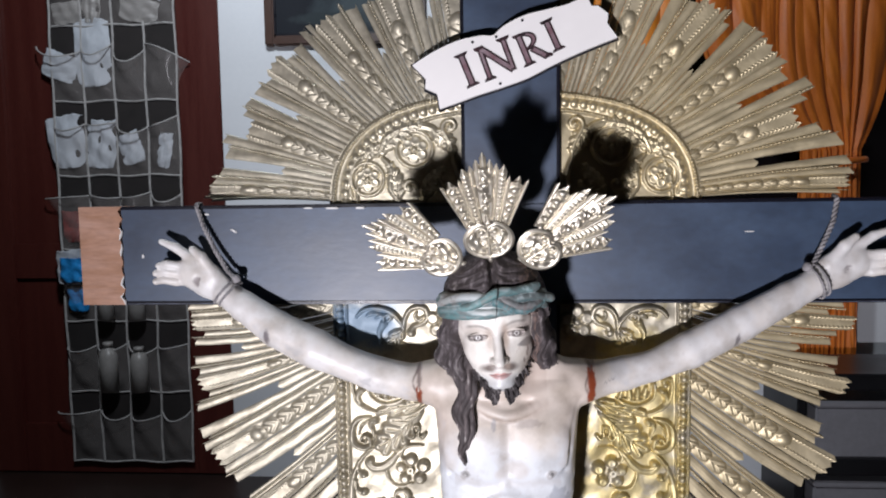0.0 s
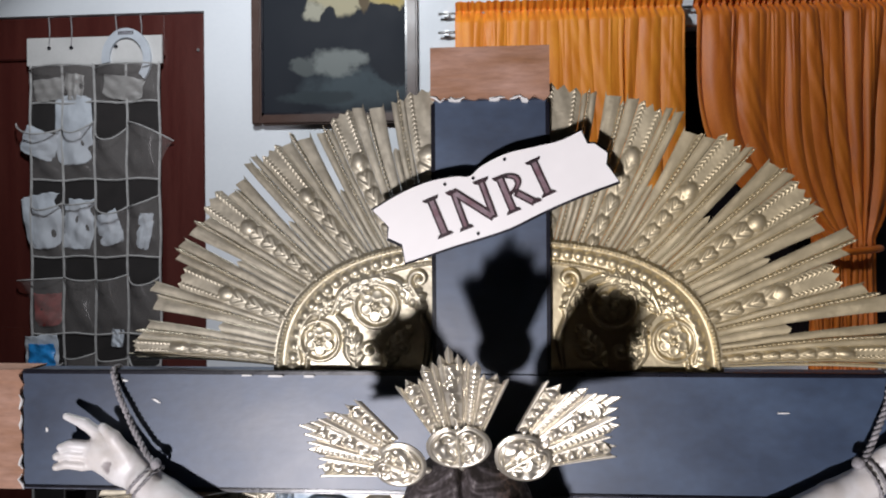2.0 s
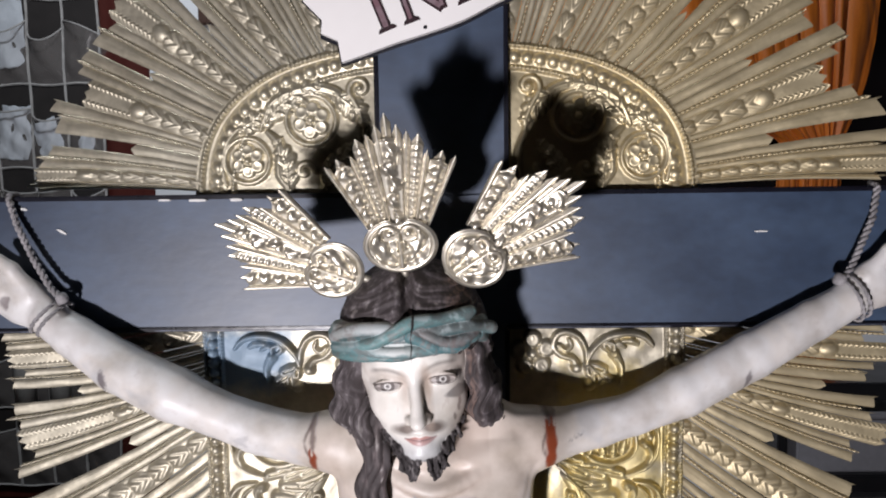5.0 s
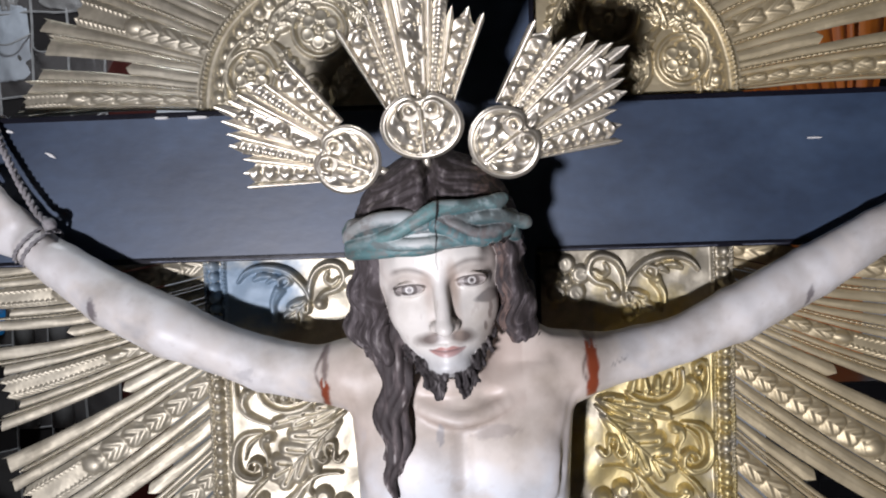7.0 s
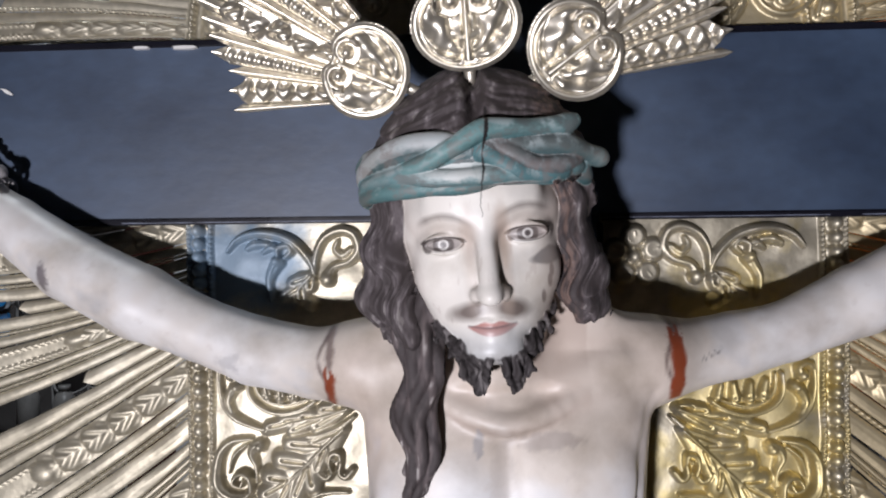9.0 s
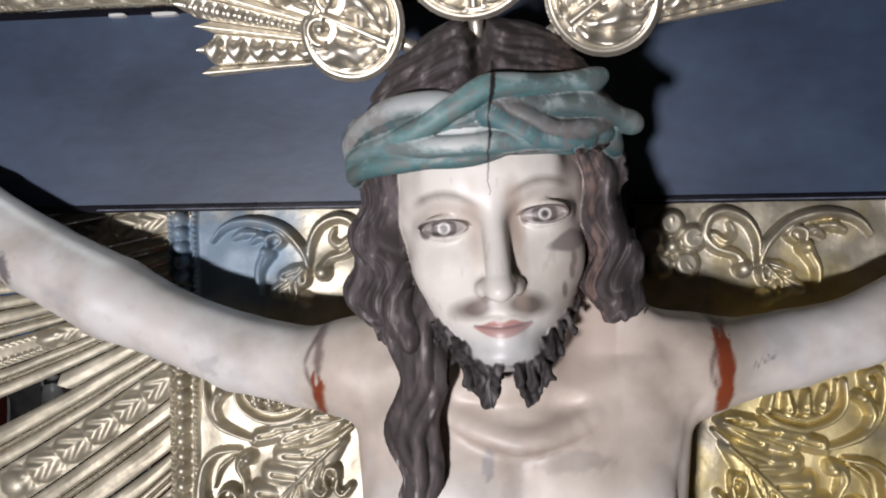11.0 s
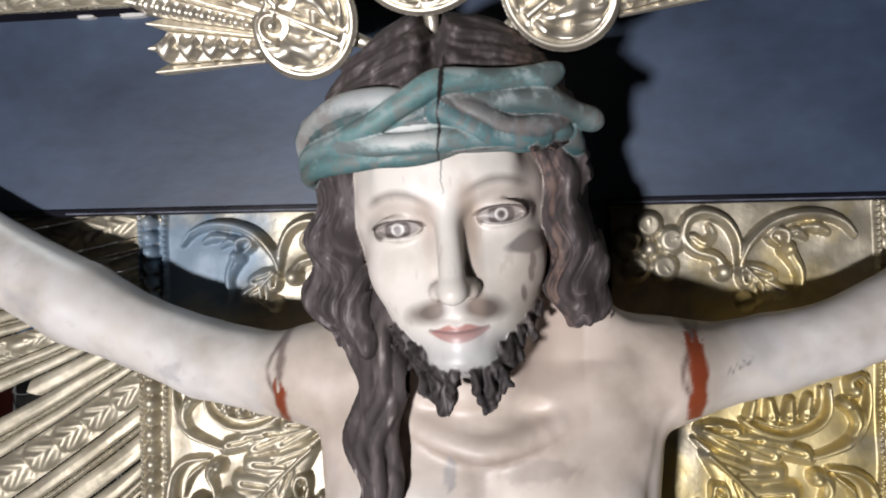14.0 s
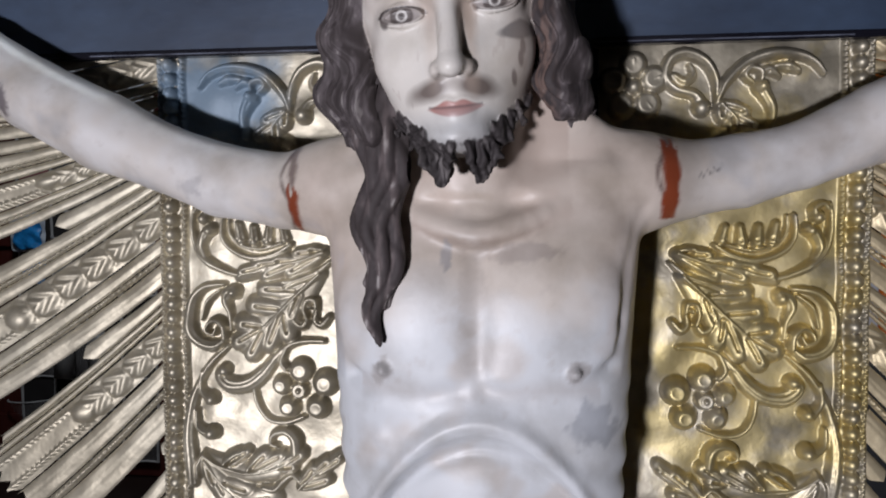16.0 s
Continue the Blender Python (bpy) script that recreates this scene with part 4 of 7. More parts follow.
    st([(0.1155, 0.76), (0.1165, 0.753), (0.1125, 0.75), (0.1075, 0.755)], (0.0014, 0.0021, 0.0025, 0.0018), 0.0044)
    # sprig over the rose
    st([(0.1115, 0.739), (0.1235, 0.739), (0.1345, 0.736), (0.1445, 0.727), (0.1525, 0.717), (0.1625, 0.71), (0.1745, 0.709), (0.1815, 0.715), (0.1785, 0.72)], (0.0014, 0.0018, 0.0021, 0.0028, 0.0039, 0.0042, 0.0046, 0.0039, 0.0028), 0.005)
    knob(0.1785, 0.719, 0.0042, 0.0056)
    st([(0.1365, 0.734), (0.1395, 0.726), (0.1365, 0.721)], (0.0014, 0.0021, 0.0021), 0.0046)
    # rose in its broken ring
    petal(0.1265, 0.72, 0.0071)
    petal(0.1105, 0.712, 0.0078)
    petal(0.1155, 0.696, 0.0071)
    petal(0.1345, 0.696, 0.0064)
    petal(0.1395, 0.71, 0.006)
    eye(0.1275, 0.707, 0.0053)
    st([(0.1585, 0.71), (0.1565, 0.697), (0.1495, 0.687), (0.1375, 0.685), (0.1255, 0.689)], (0.0014, 0.0018, 0.0018, 0.0018, 0.0014), 0.0036)
    # curled leaf below the rose
    st([(0.1305, 0.663), (0.1315, 0.674), (0.1375, 0.679), (0.1455, 0.677), (0.1475, 0.671), (0.1435, 0.669)], (0.0032, 0.0035, 0.0028, 0.0018, 0.0014, 0.0014), 0.0056)
    acanthus([(0.1935, 0.662), (0.1805, 0.654), (0.1635, 0.651), (0.1435, 0.655), (0.1295, 0.664)], [(0.1695, 0.662, 0.0046), (0.1635, 0.665, 0.0032), (0.1515, 0.663, 0.0046), (0.1405, 0.663, 0.0042), (0.1275, 0.664, 0.0042), (0.1325, 0.656, 0.0035)], 0.0044)
    acanthus([(0.1925, 0.658), (0.1825, 0.644), (0.1675, 0.632), (0.1485, 0.625)], [(0.1795, 0.634, 0.0064), (0.1635, 0.639, 0.0057), (0.1475, 0.635, 0.0064), (0.1865, 0.641, 0.0042)], 0.0042)
    st([(0.1515, 0.642), (0.1445, 0.641), (0.1385, 0.647), (0.1325, 0.651), (0.1275, 0.646)], (0.0025, 0.0025, 0.0021, 0.0021, 0.0018), 0.005)
    acanthus([(0.1285, 0.642), (0.1175, 0.652), (0.1005, 0.665)], [(0.1185, 0.656, 0.0035), (0.1095, 0.66, 0.0039), (0.1015, 0.662, 0.0028), (0.1095, 0.648, 0.0035)], 0.0044)
    # double scroll at the edge
    st([(0.1985, 0.827), (0.1995, 0.813), (0.1965, 0.799), (0.1875, 0.79), (0.1755, 0.784), (0.1645, 0.781)], (0.0011, 0.0018, 0.0021, 0.0025, 0.0018, 0.0011), 0.0046)
    st([(0.1975, 0.824), (0.1945, 0.827), (0.1895, 0.824), (0.1915, 0.818)], (0.0014, 0.0018, 0.0021, 0.0028), 0.005)
    knob(0.1915, 0.819, 0.0039, 0.0056)
    st([(0.1895, 0.793), (0.1935, 0.801), (0.1905, 0.809), (0.1865, 0.812)], (0.0014, 0.0025, 0.0032, 0.0032), 0.005)
    knob(0.1875, 0.811, 0.0035, 0.0056)
    # shell under the arm
    st([(0.1785, 0.82), (0.1785, 0.807), (0.1715, 0.798), (0.1575, 0.793), (0.1425, 0.796), (0.1325, 0.802)], (0.0014, 0.0018, 0.0018, 0.0018, 0.0018, 0.0014), 0.0042)
    st([(0.1745, 0.82), (0.1735, 0.809), (0.1665, 0.802), (0.1535, 0.799), (0.1375, 0.803)], (0.0007, 0.0011, 0.0011, 0.0011, 0.0007), 0.0034)
    st([(0.1685, 0.815), (0.1665, 0.805)], (0.0021, 0.0032), 0.0044)
    st([(0.1585, 0.813), (0.1575, 0.804)], (0.0021, 0.0032), 0.0044)
    st([(0.1475, 0.813), (0.1485, 0.804)], (0.0021, 0.0032), 0.0044)
    st([(0.1385, 0.813), (0.1365, 0.805)], (0.0021, 0.0028), 0.0044)
    # leaves under the shell
    acanthus([(0.1105, 0.797), (0.1275, 0.791), (0.1455, 0.788), (0.1675, 0.781)], [(0.1205, 0.798, 0.0032), (0.1285, 0.796, 0.0035), (0.1425, 0.791, 0.0046), (0.1555, 0.788, 0.0046), (0.1655, 0.784, 0.0035), (0.1495, 0.782, 0.0042), (0.1335, 0.784, 0.0042)], 0.0048)
    st([(0.1065, 0.791), (0.1175, 0.783), (0.1335, 0.778), (0.1495, 0.777)], (0.0011, 0.0021, 0.0021, 0.0011), 0.0044)
    # band under the bar
    st([(0.1325, 0.888), (0.1375, 0.9), (0.1485, 0.911), (0.1625, 0.916), (0.1765, 0.916), (0.1865, 0.912), (0.1935, 0.904)], (0.0014, 0.0025, 0.0028, 0.0028, 0.0025, 0.0021, 0.0011), 0.005)
    st([(0.1795, 0.906), (0.1735, 0.909), (0.1655, 0.909)], (0.0014, 0.0028, 0.0014), 0.004)
    st([(0.1685, 0.903), (0.1625, 0.907), (0.1575, 0.905)], (0.0011, 0.0025, 0.0018), 0.0042)
    st([(0.1575, 0.9), (0.1575, 0.906), (0.1515, 0.908), (0.1485, 0.904), (0.1525, 0.9)], (0.0014, 0.0018, 0.0018, 0.0018, 0.0014), 0.0044)
    st([(0.1325, 0.89), (0.1315, 0.902), (0.1255, 0.913), (0.1145, 0.918), (0.1055, 0.915), (0.1025, 0.905), (0.1085, 0.897), (0.1195, 0.893), (0.1235, 0.886)], (0.0014, 0.0021, 0.0025, 0.0028, 0.0028, 0.0028, 0.0025, 0.0025, 0.0035), 0.005)
    knob(0.1235, 0.885, 0.005, 0.0056)
    st([(0.1165, 0.911), (0.1185, 0.905), (0.1135, 0.901), (0.1075, 0.905)], (0.0011, 0.0021, 0.0025, 0.0018), 0.0042)
    acanthus([(0.1345, 0.887), (0.1415, 0.88), (0.1475, 0.872)], [(0.1485, 0.882, 0.0039), (0.1535, 0.873, 0.0035), (0.1415, 0.871, 0.0039), (0.1355, 0.879, 0.0032)], 0.0046)
    st([(0.1635, 0.871), (0.1645, 0.884), (0.1605, 0.893), (0.1575, 0.897)], (0.0014, 0.0025, 0.0032, 0.0035), 0.0048)
    knob(0.1585, 0.897, 0.0039, 0.0054)
    knob(0.1355, 0.868, 0.0046, 0.0046)
    # blossom under the bar
    for k in range(5):
        a = 0.35 + 2 * math.pi * k / 5
        x, z = 0.0835 + 0.0132 * math.cos(a), 0.8985 + 0.0132 * math.sin(a)
        knob(x, z, 0.0074, 0.0050)
        R.cut(px(x), z, 0.0052, 0.0012)
        st([(x - 0.003 * math.cos(a), z - 0.003 * math.sin(a)), (x + 0.003 * math.cos(a), z + 0.003 * math.sin(a))], (0.0008, 0.0011), 0.0044, False)
    knob(0.0835, 0.8985, 0.0048, 0.0056)
    # scrolls and blossom low on the panel
    R.spiral(px(0.160), 0.585, 0.018, 0, 1.2, 0.005, 0.0044, flip=s)
    R.flower(px(0.115), 0.590, 0.02, 0.005, 5)
# the beaten sheet is nowhere quite flat
dents = np.random.default_rng(5)
for k in range(14):
    a, f = dents.uniform(0, 2 * math.pi), dents.uniform(110, 330)
    R.h += 0.026 / f * np.sin(f * (R.x[None] * math.cos(a) + R.z[:, None] * math.sin(a)) + dents.uniform(0, 6.3)) * 0.9
R.mesh("lower_panel", M_PANEL, sunburst, "tall panel embossed with acanthus scrolls and roses", lambda X, Z: np.ones_like(X, bool), 1.75)

# rays: fluted strips that spread from the middle, in bundles with open slots between
HUB = (AX, 1.01)


def inner_edge(a):
    """Where a ray at the angle a leaves the medallion or panel."""
    c, s = math.cos(a), math.sin(a)
    lo, hi = 0.0, 0.6
    for _ in range(40):
        m = (lo + hi) / 2
        x, z = HUB[0] + m * c, HUB[1] + m * s
        inside = abs(x - AX) < 0.2175 if z < AZ else abs((x - AX) / RA) ** RP + abs((z - AZ) / RB) ** RP < 0.985
        lo, hi = (m, hi) if inside else (lo, m)
    return lo


def outer_edge(a):
    c, s = abs(math.cos(a)), math.sin(a)
    if s >= 0:
        return 1 / math.sqrt((c / 0.400) ** 2 + (s / 0.332) ** 2)
    return ((c / 0.412) ** 3.5 + (-s / 0.47) ** 3.5) ** (-1 / 3.5)


def ray(low, high, kind, end, seed, side, boss=0.0, slant=0.0):
    """One strip between two edges, each (angle where it starts, angle where it ends), out to the radius end.
    kind: fluted, beaded, leafy or tongue; boss: the radius where a leafy strip's ornament stops; slant: how far its tip comes forward."""
    rnd = random.Random(seed)
    r0, r1 = inner_edge((low[0] + high[0]) / 2) - 0.004, end
    width = (high[0] - low[0] + high[1] - low[1]) / 2 * (r0 + r1) / 2
    nu, nv = max(20, int((r1 - r0) / 0.0009)), max(9, int(width / 0.0009) | 1)
    v = np.linspace(0, 1, nv)[None, :]
    teeth = {"fluted": 1, "beaded": 1, "leafy": 3, "tongue": 1}[kind]
    ph = (v * teeth) % 1.0
    saw = np.abs(ph - 0.5) * 2 if kind != "fluted" else ph
    tip = r1 - 0.006 * saw * rnd.uniform(0.6, 1.2)
    u = np.linspace(0, 1, nu)[:, None]
    r = r0 + (tip - r0) * u
    along_ = np.clip((r - r0) / max(outer_edge((low[1] + high[1]) / 2) - r0, 0.02), 0, 1.2)
    a0, a1 = low[0] + (low[1] - low[0]) * along_, high[0] + (high[1] - high[0]) * along_
    a = a0 + (a1 - a0) * v
    am = (a0 + a1) / 2
    d = r - r0
    w = (a - am) * r
    half = (a1 - a0) / 2 * r
    e = np.clip(1 - np.abs(w) / half, 0, 1)
    h = 0.0
    if kind == "fluted":
        fold = 0.35 + 0.3 * rnd.random()
        h = 0.0013 * np.where(v < fold, v / fold, (1 - v) / (1 - fold)) - 0.0005 * np.exp(-((v - fold) / 0.08) ** 2) + 0.0004
    elif kind == "tongue":
        h = 0.0016 * np.sqrt(e) - 0.001
    elif kind == "beaded":
        bead = np.clip(1 - ((((d / 0.0046) % 1.0) - 0.5) ** 2) * 4.2 - (w / 0.0021) ** 2, 0, 1)
        h = 0.0008 * e + 0.0023 * np.sqrt(bead)
    else:
        span = boss - r0
        k = np.clip(d / span, 0, 1)
        p = (d / (0.0165 + 0.003 * (seed % 3)) + 0.3)
        f = p % 1.0
        width_here = half * (0.42 + 0.50 * np.abs(np.sin(np.pi * f)) ** 0.6)
        lob = np.clip(1 - (w / width_here) ** 2, 0, 1)
        rib = 0.5 + 0.5 * np.cos(np.abs(w) / half * 9 - 11 * f)
        leaf = 0.0056 * np.sqrt(lob) * (0.42 + 0.58 * f ** 0.6 * np.clip((1 - f) * 6, 0, 1)) * (0.62 + 0.38 * rib)
        end = 0.0058 * np.sqrt(np.clip(1 - ((d - span) / 0.009) ** 2 - (w / (half * 0.75)) ** 2, 0, 1))
        line = 0.0
        for s in (-0.62, 0.62):
            line = line + 0.0021 * np.sqrt(np.clip(1 - ((((d / 0.0046) % 1.0) - 0.5) ** 2) * 4.2 - ((w - s * half) / 0.0017) ** 2, 0, 1))
        flat = 0.0009 * np.cos(np.pi * (v - 0.5))
        h = np.where(d < span, leaf, flat + line * 1.0)
        h = np.maximum(h, end)
    h = h - 0.0006 * np.clip(1 - 6 * e, 0, 1) + 0.0004 * np.sin(d * 130 + seed) * np.sin(w * 300 + seed) + 0.0
    h = h + 0 * u
    lean = 0.0025 * rnd.uniform(-0.7, 0.8) * (d / max(r1 - r0, 0.01)) ** 2 - slant * np.abs(np.cos(am)) * d / 0.15
    y = PLATE + 0.002 - h + lean
    X = HUB[0] + side * r * np.cos(a)
    Z = HUB[1] + r * np.sin(a)
    ob = sheet("ray", np.stack([X, y + 0 * X, Z], -1), M_RAY, sunburst)
    return ob


# bundles: where each starts and ends in degrees (lower edge, upper edge), its leafy strip, the leaf's end, and the strip's end
UPPER = (((10.4, 6.1), (16.0, 12.8), (12.4, 8.4), 0.345, 1.0), ((18.2, 14.6), (28.6, 27.8), (22.9, 21.7), 0.305, 0.93), ((30.8, 28.6), (39.9, 42.5), (35.8, 35.6), 0.318, 1.0),
         ((41.7, 43.6), (52.0, 56.2), (48.0, 48.5), 0.292, 1.0), ((53.5, 57.2), (65.0, 70.4), (58.9, 62.4), 0.289, 1.0), ((66.6, 71.8), (90.0, 91.0), (74.0, 77.5), 0.268, 1.0))
UPPER_TONGUES = (0.303, 0.310, 0.288, 0.275, 0.285)
LOWER = (((-28.0, -19.0), (-15.5, -12.0), (-22.0, -15.5), 0.365, 1.0), ((-34.4, -29.4), (-28.8, -20.8), (-31.4, -25.4), 0.348, 1.0), ((-46.6, -41.6), (-35.9, -31.8), (-40.2, -37.0), 0.420, 1.0),
         ((-56.5, -53.5), (-47.8, -44.2), (-50.4, -47.0), 0.430, 1.0), ((-66.0, -63.5), (-58.0, -56.0), (-62.0, -59.8), 0.44, 1.0))
LOWER_TONGUES = (0.376, 0.360, 0.403, 0.42)


def bundle(low, high, leaf, boss, reach, seed, side, slant):
    """Strips from the lower edge to the upper one, with the leafy strip at its place between beaded lines."""
    jit = random.Random(seed)
    f = [(leaf[k] - low[k]) / (high[k] - low[k]) for k in (0, 1)]
    half = 0.17

    def edge(g):
        """g: -1 at the lower edge, 0 on the leaf's middle, 1 at the upper edge."""
        out = []
        for k in (0, 1):
            m = f[k] + half * g / 0.30 if abs(g) <= 0.30 else (f[k] - half) * (1 - (-g - 0.30) / 0.70) if g < 0 else f[k] + half + (1 - f[k] - half) * (g - 0.30) / 0.70
            out.append(radians(low[k] + (high[k] - low[k]) * m))
        return out

    cuts = ((-1.0, "fluted"), (-0.66, "beaded"), (-0.56, "fluted"), (-0.30, "leafy"), (0.30, "fluted"), (0.56, "beaded"), (0.66, "fluted"), (1.0, ""))
    for n, ((g0, kind), (g1, _)) in enumerate(zip(cuts, cuts[1:])):
        e0, e1 = edge(g0), edge(g1)
        end = outer_edge((e0[1] + e1[1]) / 2) * jit.uniform(0.965, 1.02)
        end *= 0.96 if side > 0 and low[0] < 0 else 1.0
        if kind == "leafy":
            end = max(outer_edge((e0[1] + e1[1]) / 2) * reach, boss + 0.012)
        ray(e0, e1, kind, end, seed + n, side, boss, slant)


for side in (-1, 1):
    for table, tongues, slant in ((UPPER, UPPER_TONGUES, 0.017 * side - 0.004), (LOWER, LOWER_TONGUES, 0.005)):
        for n, row in enumerate(table):
            bundle(*row, (11 if side < 0 else 57) + 17 * n + (200 if table is LOWER else 0), side, slant)
        for n, end in enumerate(tongues):
            a, b = (table[n][1], table[n + 1][0]) if table is UPPER else (table[n + 1][1], table[n][0])
            ray([radians(q) for q in a], [radians(q) for q in b], "tongue", end, 400 + n, side, 0.0, slant)

# ---- three bright rays on the head ----


def halo_ray(place, turn, lean, size, label, skew=0.0, tail=1.0, wide=58):
    """A fan of bright blades on a round rosette; turn: degrees from upright, lean: degrees towards the front."""
    ob = empty("halo_ray", label, "halo ray", "halo rays")
    ob.matrix_world = Matrix.Translation(place) @ pose(0, 0, 0, 0, -turn, 0) @ pose(0, 0, 0, lean, 0, skew)
    # rosette: a rolled rim that winds into two eyes at the cleft, a rib between them, shell lobes and a small leaf
    n = 130
    t = np.linspace(-1.12, 1.12, n)
    U, V = np.meshgrid(t, t)
    near_ = (np.hypot(U / 1.04, (V + 0.03) / 0.92) - 1) * 0.92 + 0.34 * np.exp(-(U / 0.19) ** 2) * np.clip(V - 0.15, 0, 1)
    inner = np.clip(-near_ / 0.6, 0, 1)
    eu, ev = np.abs(U) - 0.26, V - 0.42
    q, turn_ = np.hypot(eu, ev), np.arctan2(ev, eu)
    h = 0.0028 * np.sqrt(inner) + 0.0030 * np.sqrt(np.clip(1 - ((near_ + 0.085) / 0.085) ** 2, 0, 1))
    body = np.clip((-near_ - 0.16) / 0.05, 0, 1)
    wind = np.clip(1 - ((q - 0.27 + 0.035 * turn_) / 0.075) ** 2, 0, 1) * (turn_ > -0.7) * (V < 0.72)
    h = np.maximum(h, 0.0030 + 0.0032 * np.sqrt(wind))
    h = np.maximum(h, 0.0024 + 0.0052 * np.sqrt(np.clip(1 - (q / 0.15) ** 2, 0, 1)))
    fan = np.arctan2(np.abs(U), V + 0.62)
    away = np.hypot(U, V + 0.62)
    shell = np.abs(np.sin(4.2 * fan + 2.4 * away + 0.5 * np.sin(3 * U))) ** 0.7
    h += body * (q > 0.30) * 0.0036 * shell * np.clip((away - 0.12) / 0.25, 0, 1) * (np.abs(U) > 0.10)
    h += body * (q > 0.30) * 0.0012 * np.sin(11 * U + 2.0 * V) * np.sin(9 * V - 3.0 * U + 1.0)
    rib = np.clip(1 - (U / (0.05 + 0.05 * np.clip(0.4 - V, 0, 1))) ** 2, 0, 1) * (V > -0.72) * (V < 0.52)
    h = np.maximum(h, 0.0030 + 0.0046 * np.sqrt(rib))
    beak = np.clip(1 - ((V + 0.30 - 0.45 * np.abs(U)) / 0.10) ** 2, 0, 1) * (np.abs(U) < 0.50)
    h = np.maximum(h, 0.0026 + 0.0044 * np.sqrt(beak) * (1 - np.abs(U) / 0.50))
    rad = 0.0224 * size
    P = np.stack([U * rad, -0.002 - h, np.where(V < 0, V * tail, V) * rad * 0.95 + 0.004], -1)
    c = near_ <= 0.0
    k = c[:-1, :-1] & c[1:, 1:] & c[:-1, 1:] & c[1:, :-1]
    o = sheet("rosette", P, M_HALO, ob, "heart-shaped rosette chased with two scrolls", k)
    o.modifiers.new("thick", "SOLIDIFY").thickness = 0.0015
    # blades
    kinds = ("edge", "leafy", "fluted", "bead", "fluted", "boss", "fluted", "bead", "fluted", "leafy", "edge")
    lens = (0.76, 0.72, 0.76, 0.81, 0.88, 0.84, 0.88, 0.81, 0.76, 0.72, 0.76)
    wid = (0.34, 1.05, 0.40, 0.62, 0.42, 1.35, 0.42, 0.62, 0.40, 1.05, 0.34)
    full, spread = 0.088 * size, radians(wide)
    tot = sum(wid)
    edges = [-spread / 2 + spread * sum(wid[:j]) / tot for j in range(len(wid) + 1)]
    rows = [(kd, ln, edges[j], edges[j + 1], 0.0) for j, (kd, ln) in enumerate(zip(kinds, lens))]
    third = (edges[6] - edges[5]) / 3
    rows += [("fluted", ln, edges[5] + third * j, edges[5] + third * (j + 1), 0.62) for j, ln in enumerate((0.93, 1.0, 0.92))]
    rows += [("fluted", ln, (edges[j] + edges[j + 1]) / 2 - 0.040, (edges[j] + edges[j + 1]) / 2 + 0.040, 0.55) for j, ln in ((1, 0.77), (3, 0.86), (7, 0.86), (9, 0.77))]
    for j, (kd, ln, a0, a1, begin) in enumerate(rows):
        nu, nv = 80, 13 if kd in ("boss", "leafy") else 9
        v = np.linspace(0, 1, nv)[None, :]
        u = np.linspace(0, 1, nu)[:, None]
        base = -0.028 * size
        r0 = 0.046 * size
        tip = 0.028 * size + full * ln - full * (0.08 if kd == "fluted" else 0.05) * np.abs(v - 0.5) * 2
        low_ = r0 + (tip - r0) * begin
        r = low_ + (tip - low_) * u
        ang = a0 + (a1 - a0) * v + 0 * u
        d = r - r0
        am = (a0 + a1) / 2
        w = (ang - am) * r
        half = (a1 - a0) / 2 * r
        e = np.clip(1 - np.abs(w) / half, 0, 1)
        if kd == "edge":
            h = 0.0026 * np.sqrt(e)
        elif kd == "bead":
            h = 0.0006 + 0.0024 * np.sqrt(np.clip(1 - (((d / 0.0048) % 1 - 0.5) ** 2) * 4 - (w / (half * 0.7)) ** 2, 0, 1))
        elif kd == "fluted":
            h = 0.0030 * e
        elif kd == "boss":
            f = (d / 0.0125 + 0.2) % 1
            off = half * 0.28 * np.sin(2 * np.pi * (d / 0.025 + 0.1 + 0.2 * (f - 0.5)))
            h = 0.0008 + 0.0054 * np.sqrt(np.clip(1 - ((f - 0.5) / 0.52) ** 2 - ((w - off) / (half * 0.62)) ** 2, 0, 1)) * (0.72 + 0.28 * np.cos(9 * w / half + 7 * f))
        else:
            f = (d / 0.0105 + j * 0.3) % 1
            h = 0.0008 + 0.0044 * np.sqrt(np.clip(1 - ((f - 0.5) / 0.48) ** 2 - ((w - half * 0.15 * np.sin(9 * f)) / (half * 0.75)) ** 2, 0, 1))
        h = h + 0 * u
        curl = -0.03 * (r - r0) ** 2 / full
        P = np.stack([r * np.sin(ang), curl - h + (0.0009 if begin else 0.0), base + r * np.cos(ang)], -1)
        o = sheet("blade", P, M_HALO, ob)
        o.modifiers.new("thick", "SOLIDIFY").thickness = 0.0012
    bm = bmesh.new()
    tube(bm, [(0, 0, -0.014 * size), (0, 0.002, -0.024 * size), (0.0, 0.008, -0.036 * size)], [0.0035, 0.0026, 0.002], 8)
    part("pin", bm, M_HALO, ob, smooth=True)
    return ob


halo_ray((-0.0315, -0.130, 1.010), 4, 26, 1.15, "bright brass fan ray standing on the statue's crown", wide=50)
halo_ray((-0.0795, -0.120, 0.993), 63, 9, 1.05, "bright brass fan ray leaning out over the bar", skew=-25, tail=1.15)
halo_ray((0.0185, -0.121, 1.000), -50, 12, 1.12, "bright brass fan ray leaning out beside the upright", skew=22, tail=1.08)

# ---- lettered board ----
board = empty("inscription_board", "white cut-out scroll board lettered INRI", "sign")
ctr = Vector((-0.003, -0.026, 1.2195))
board.matrix_world = Matrix.Translation(ctr) @ pose(0, 0, 0, 0, -15.5, 0)
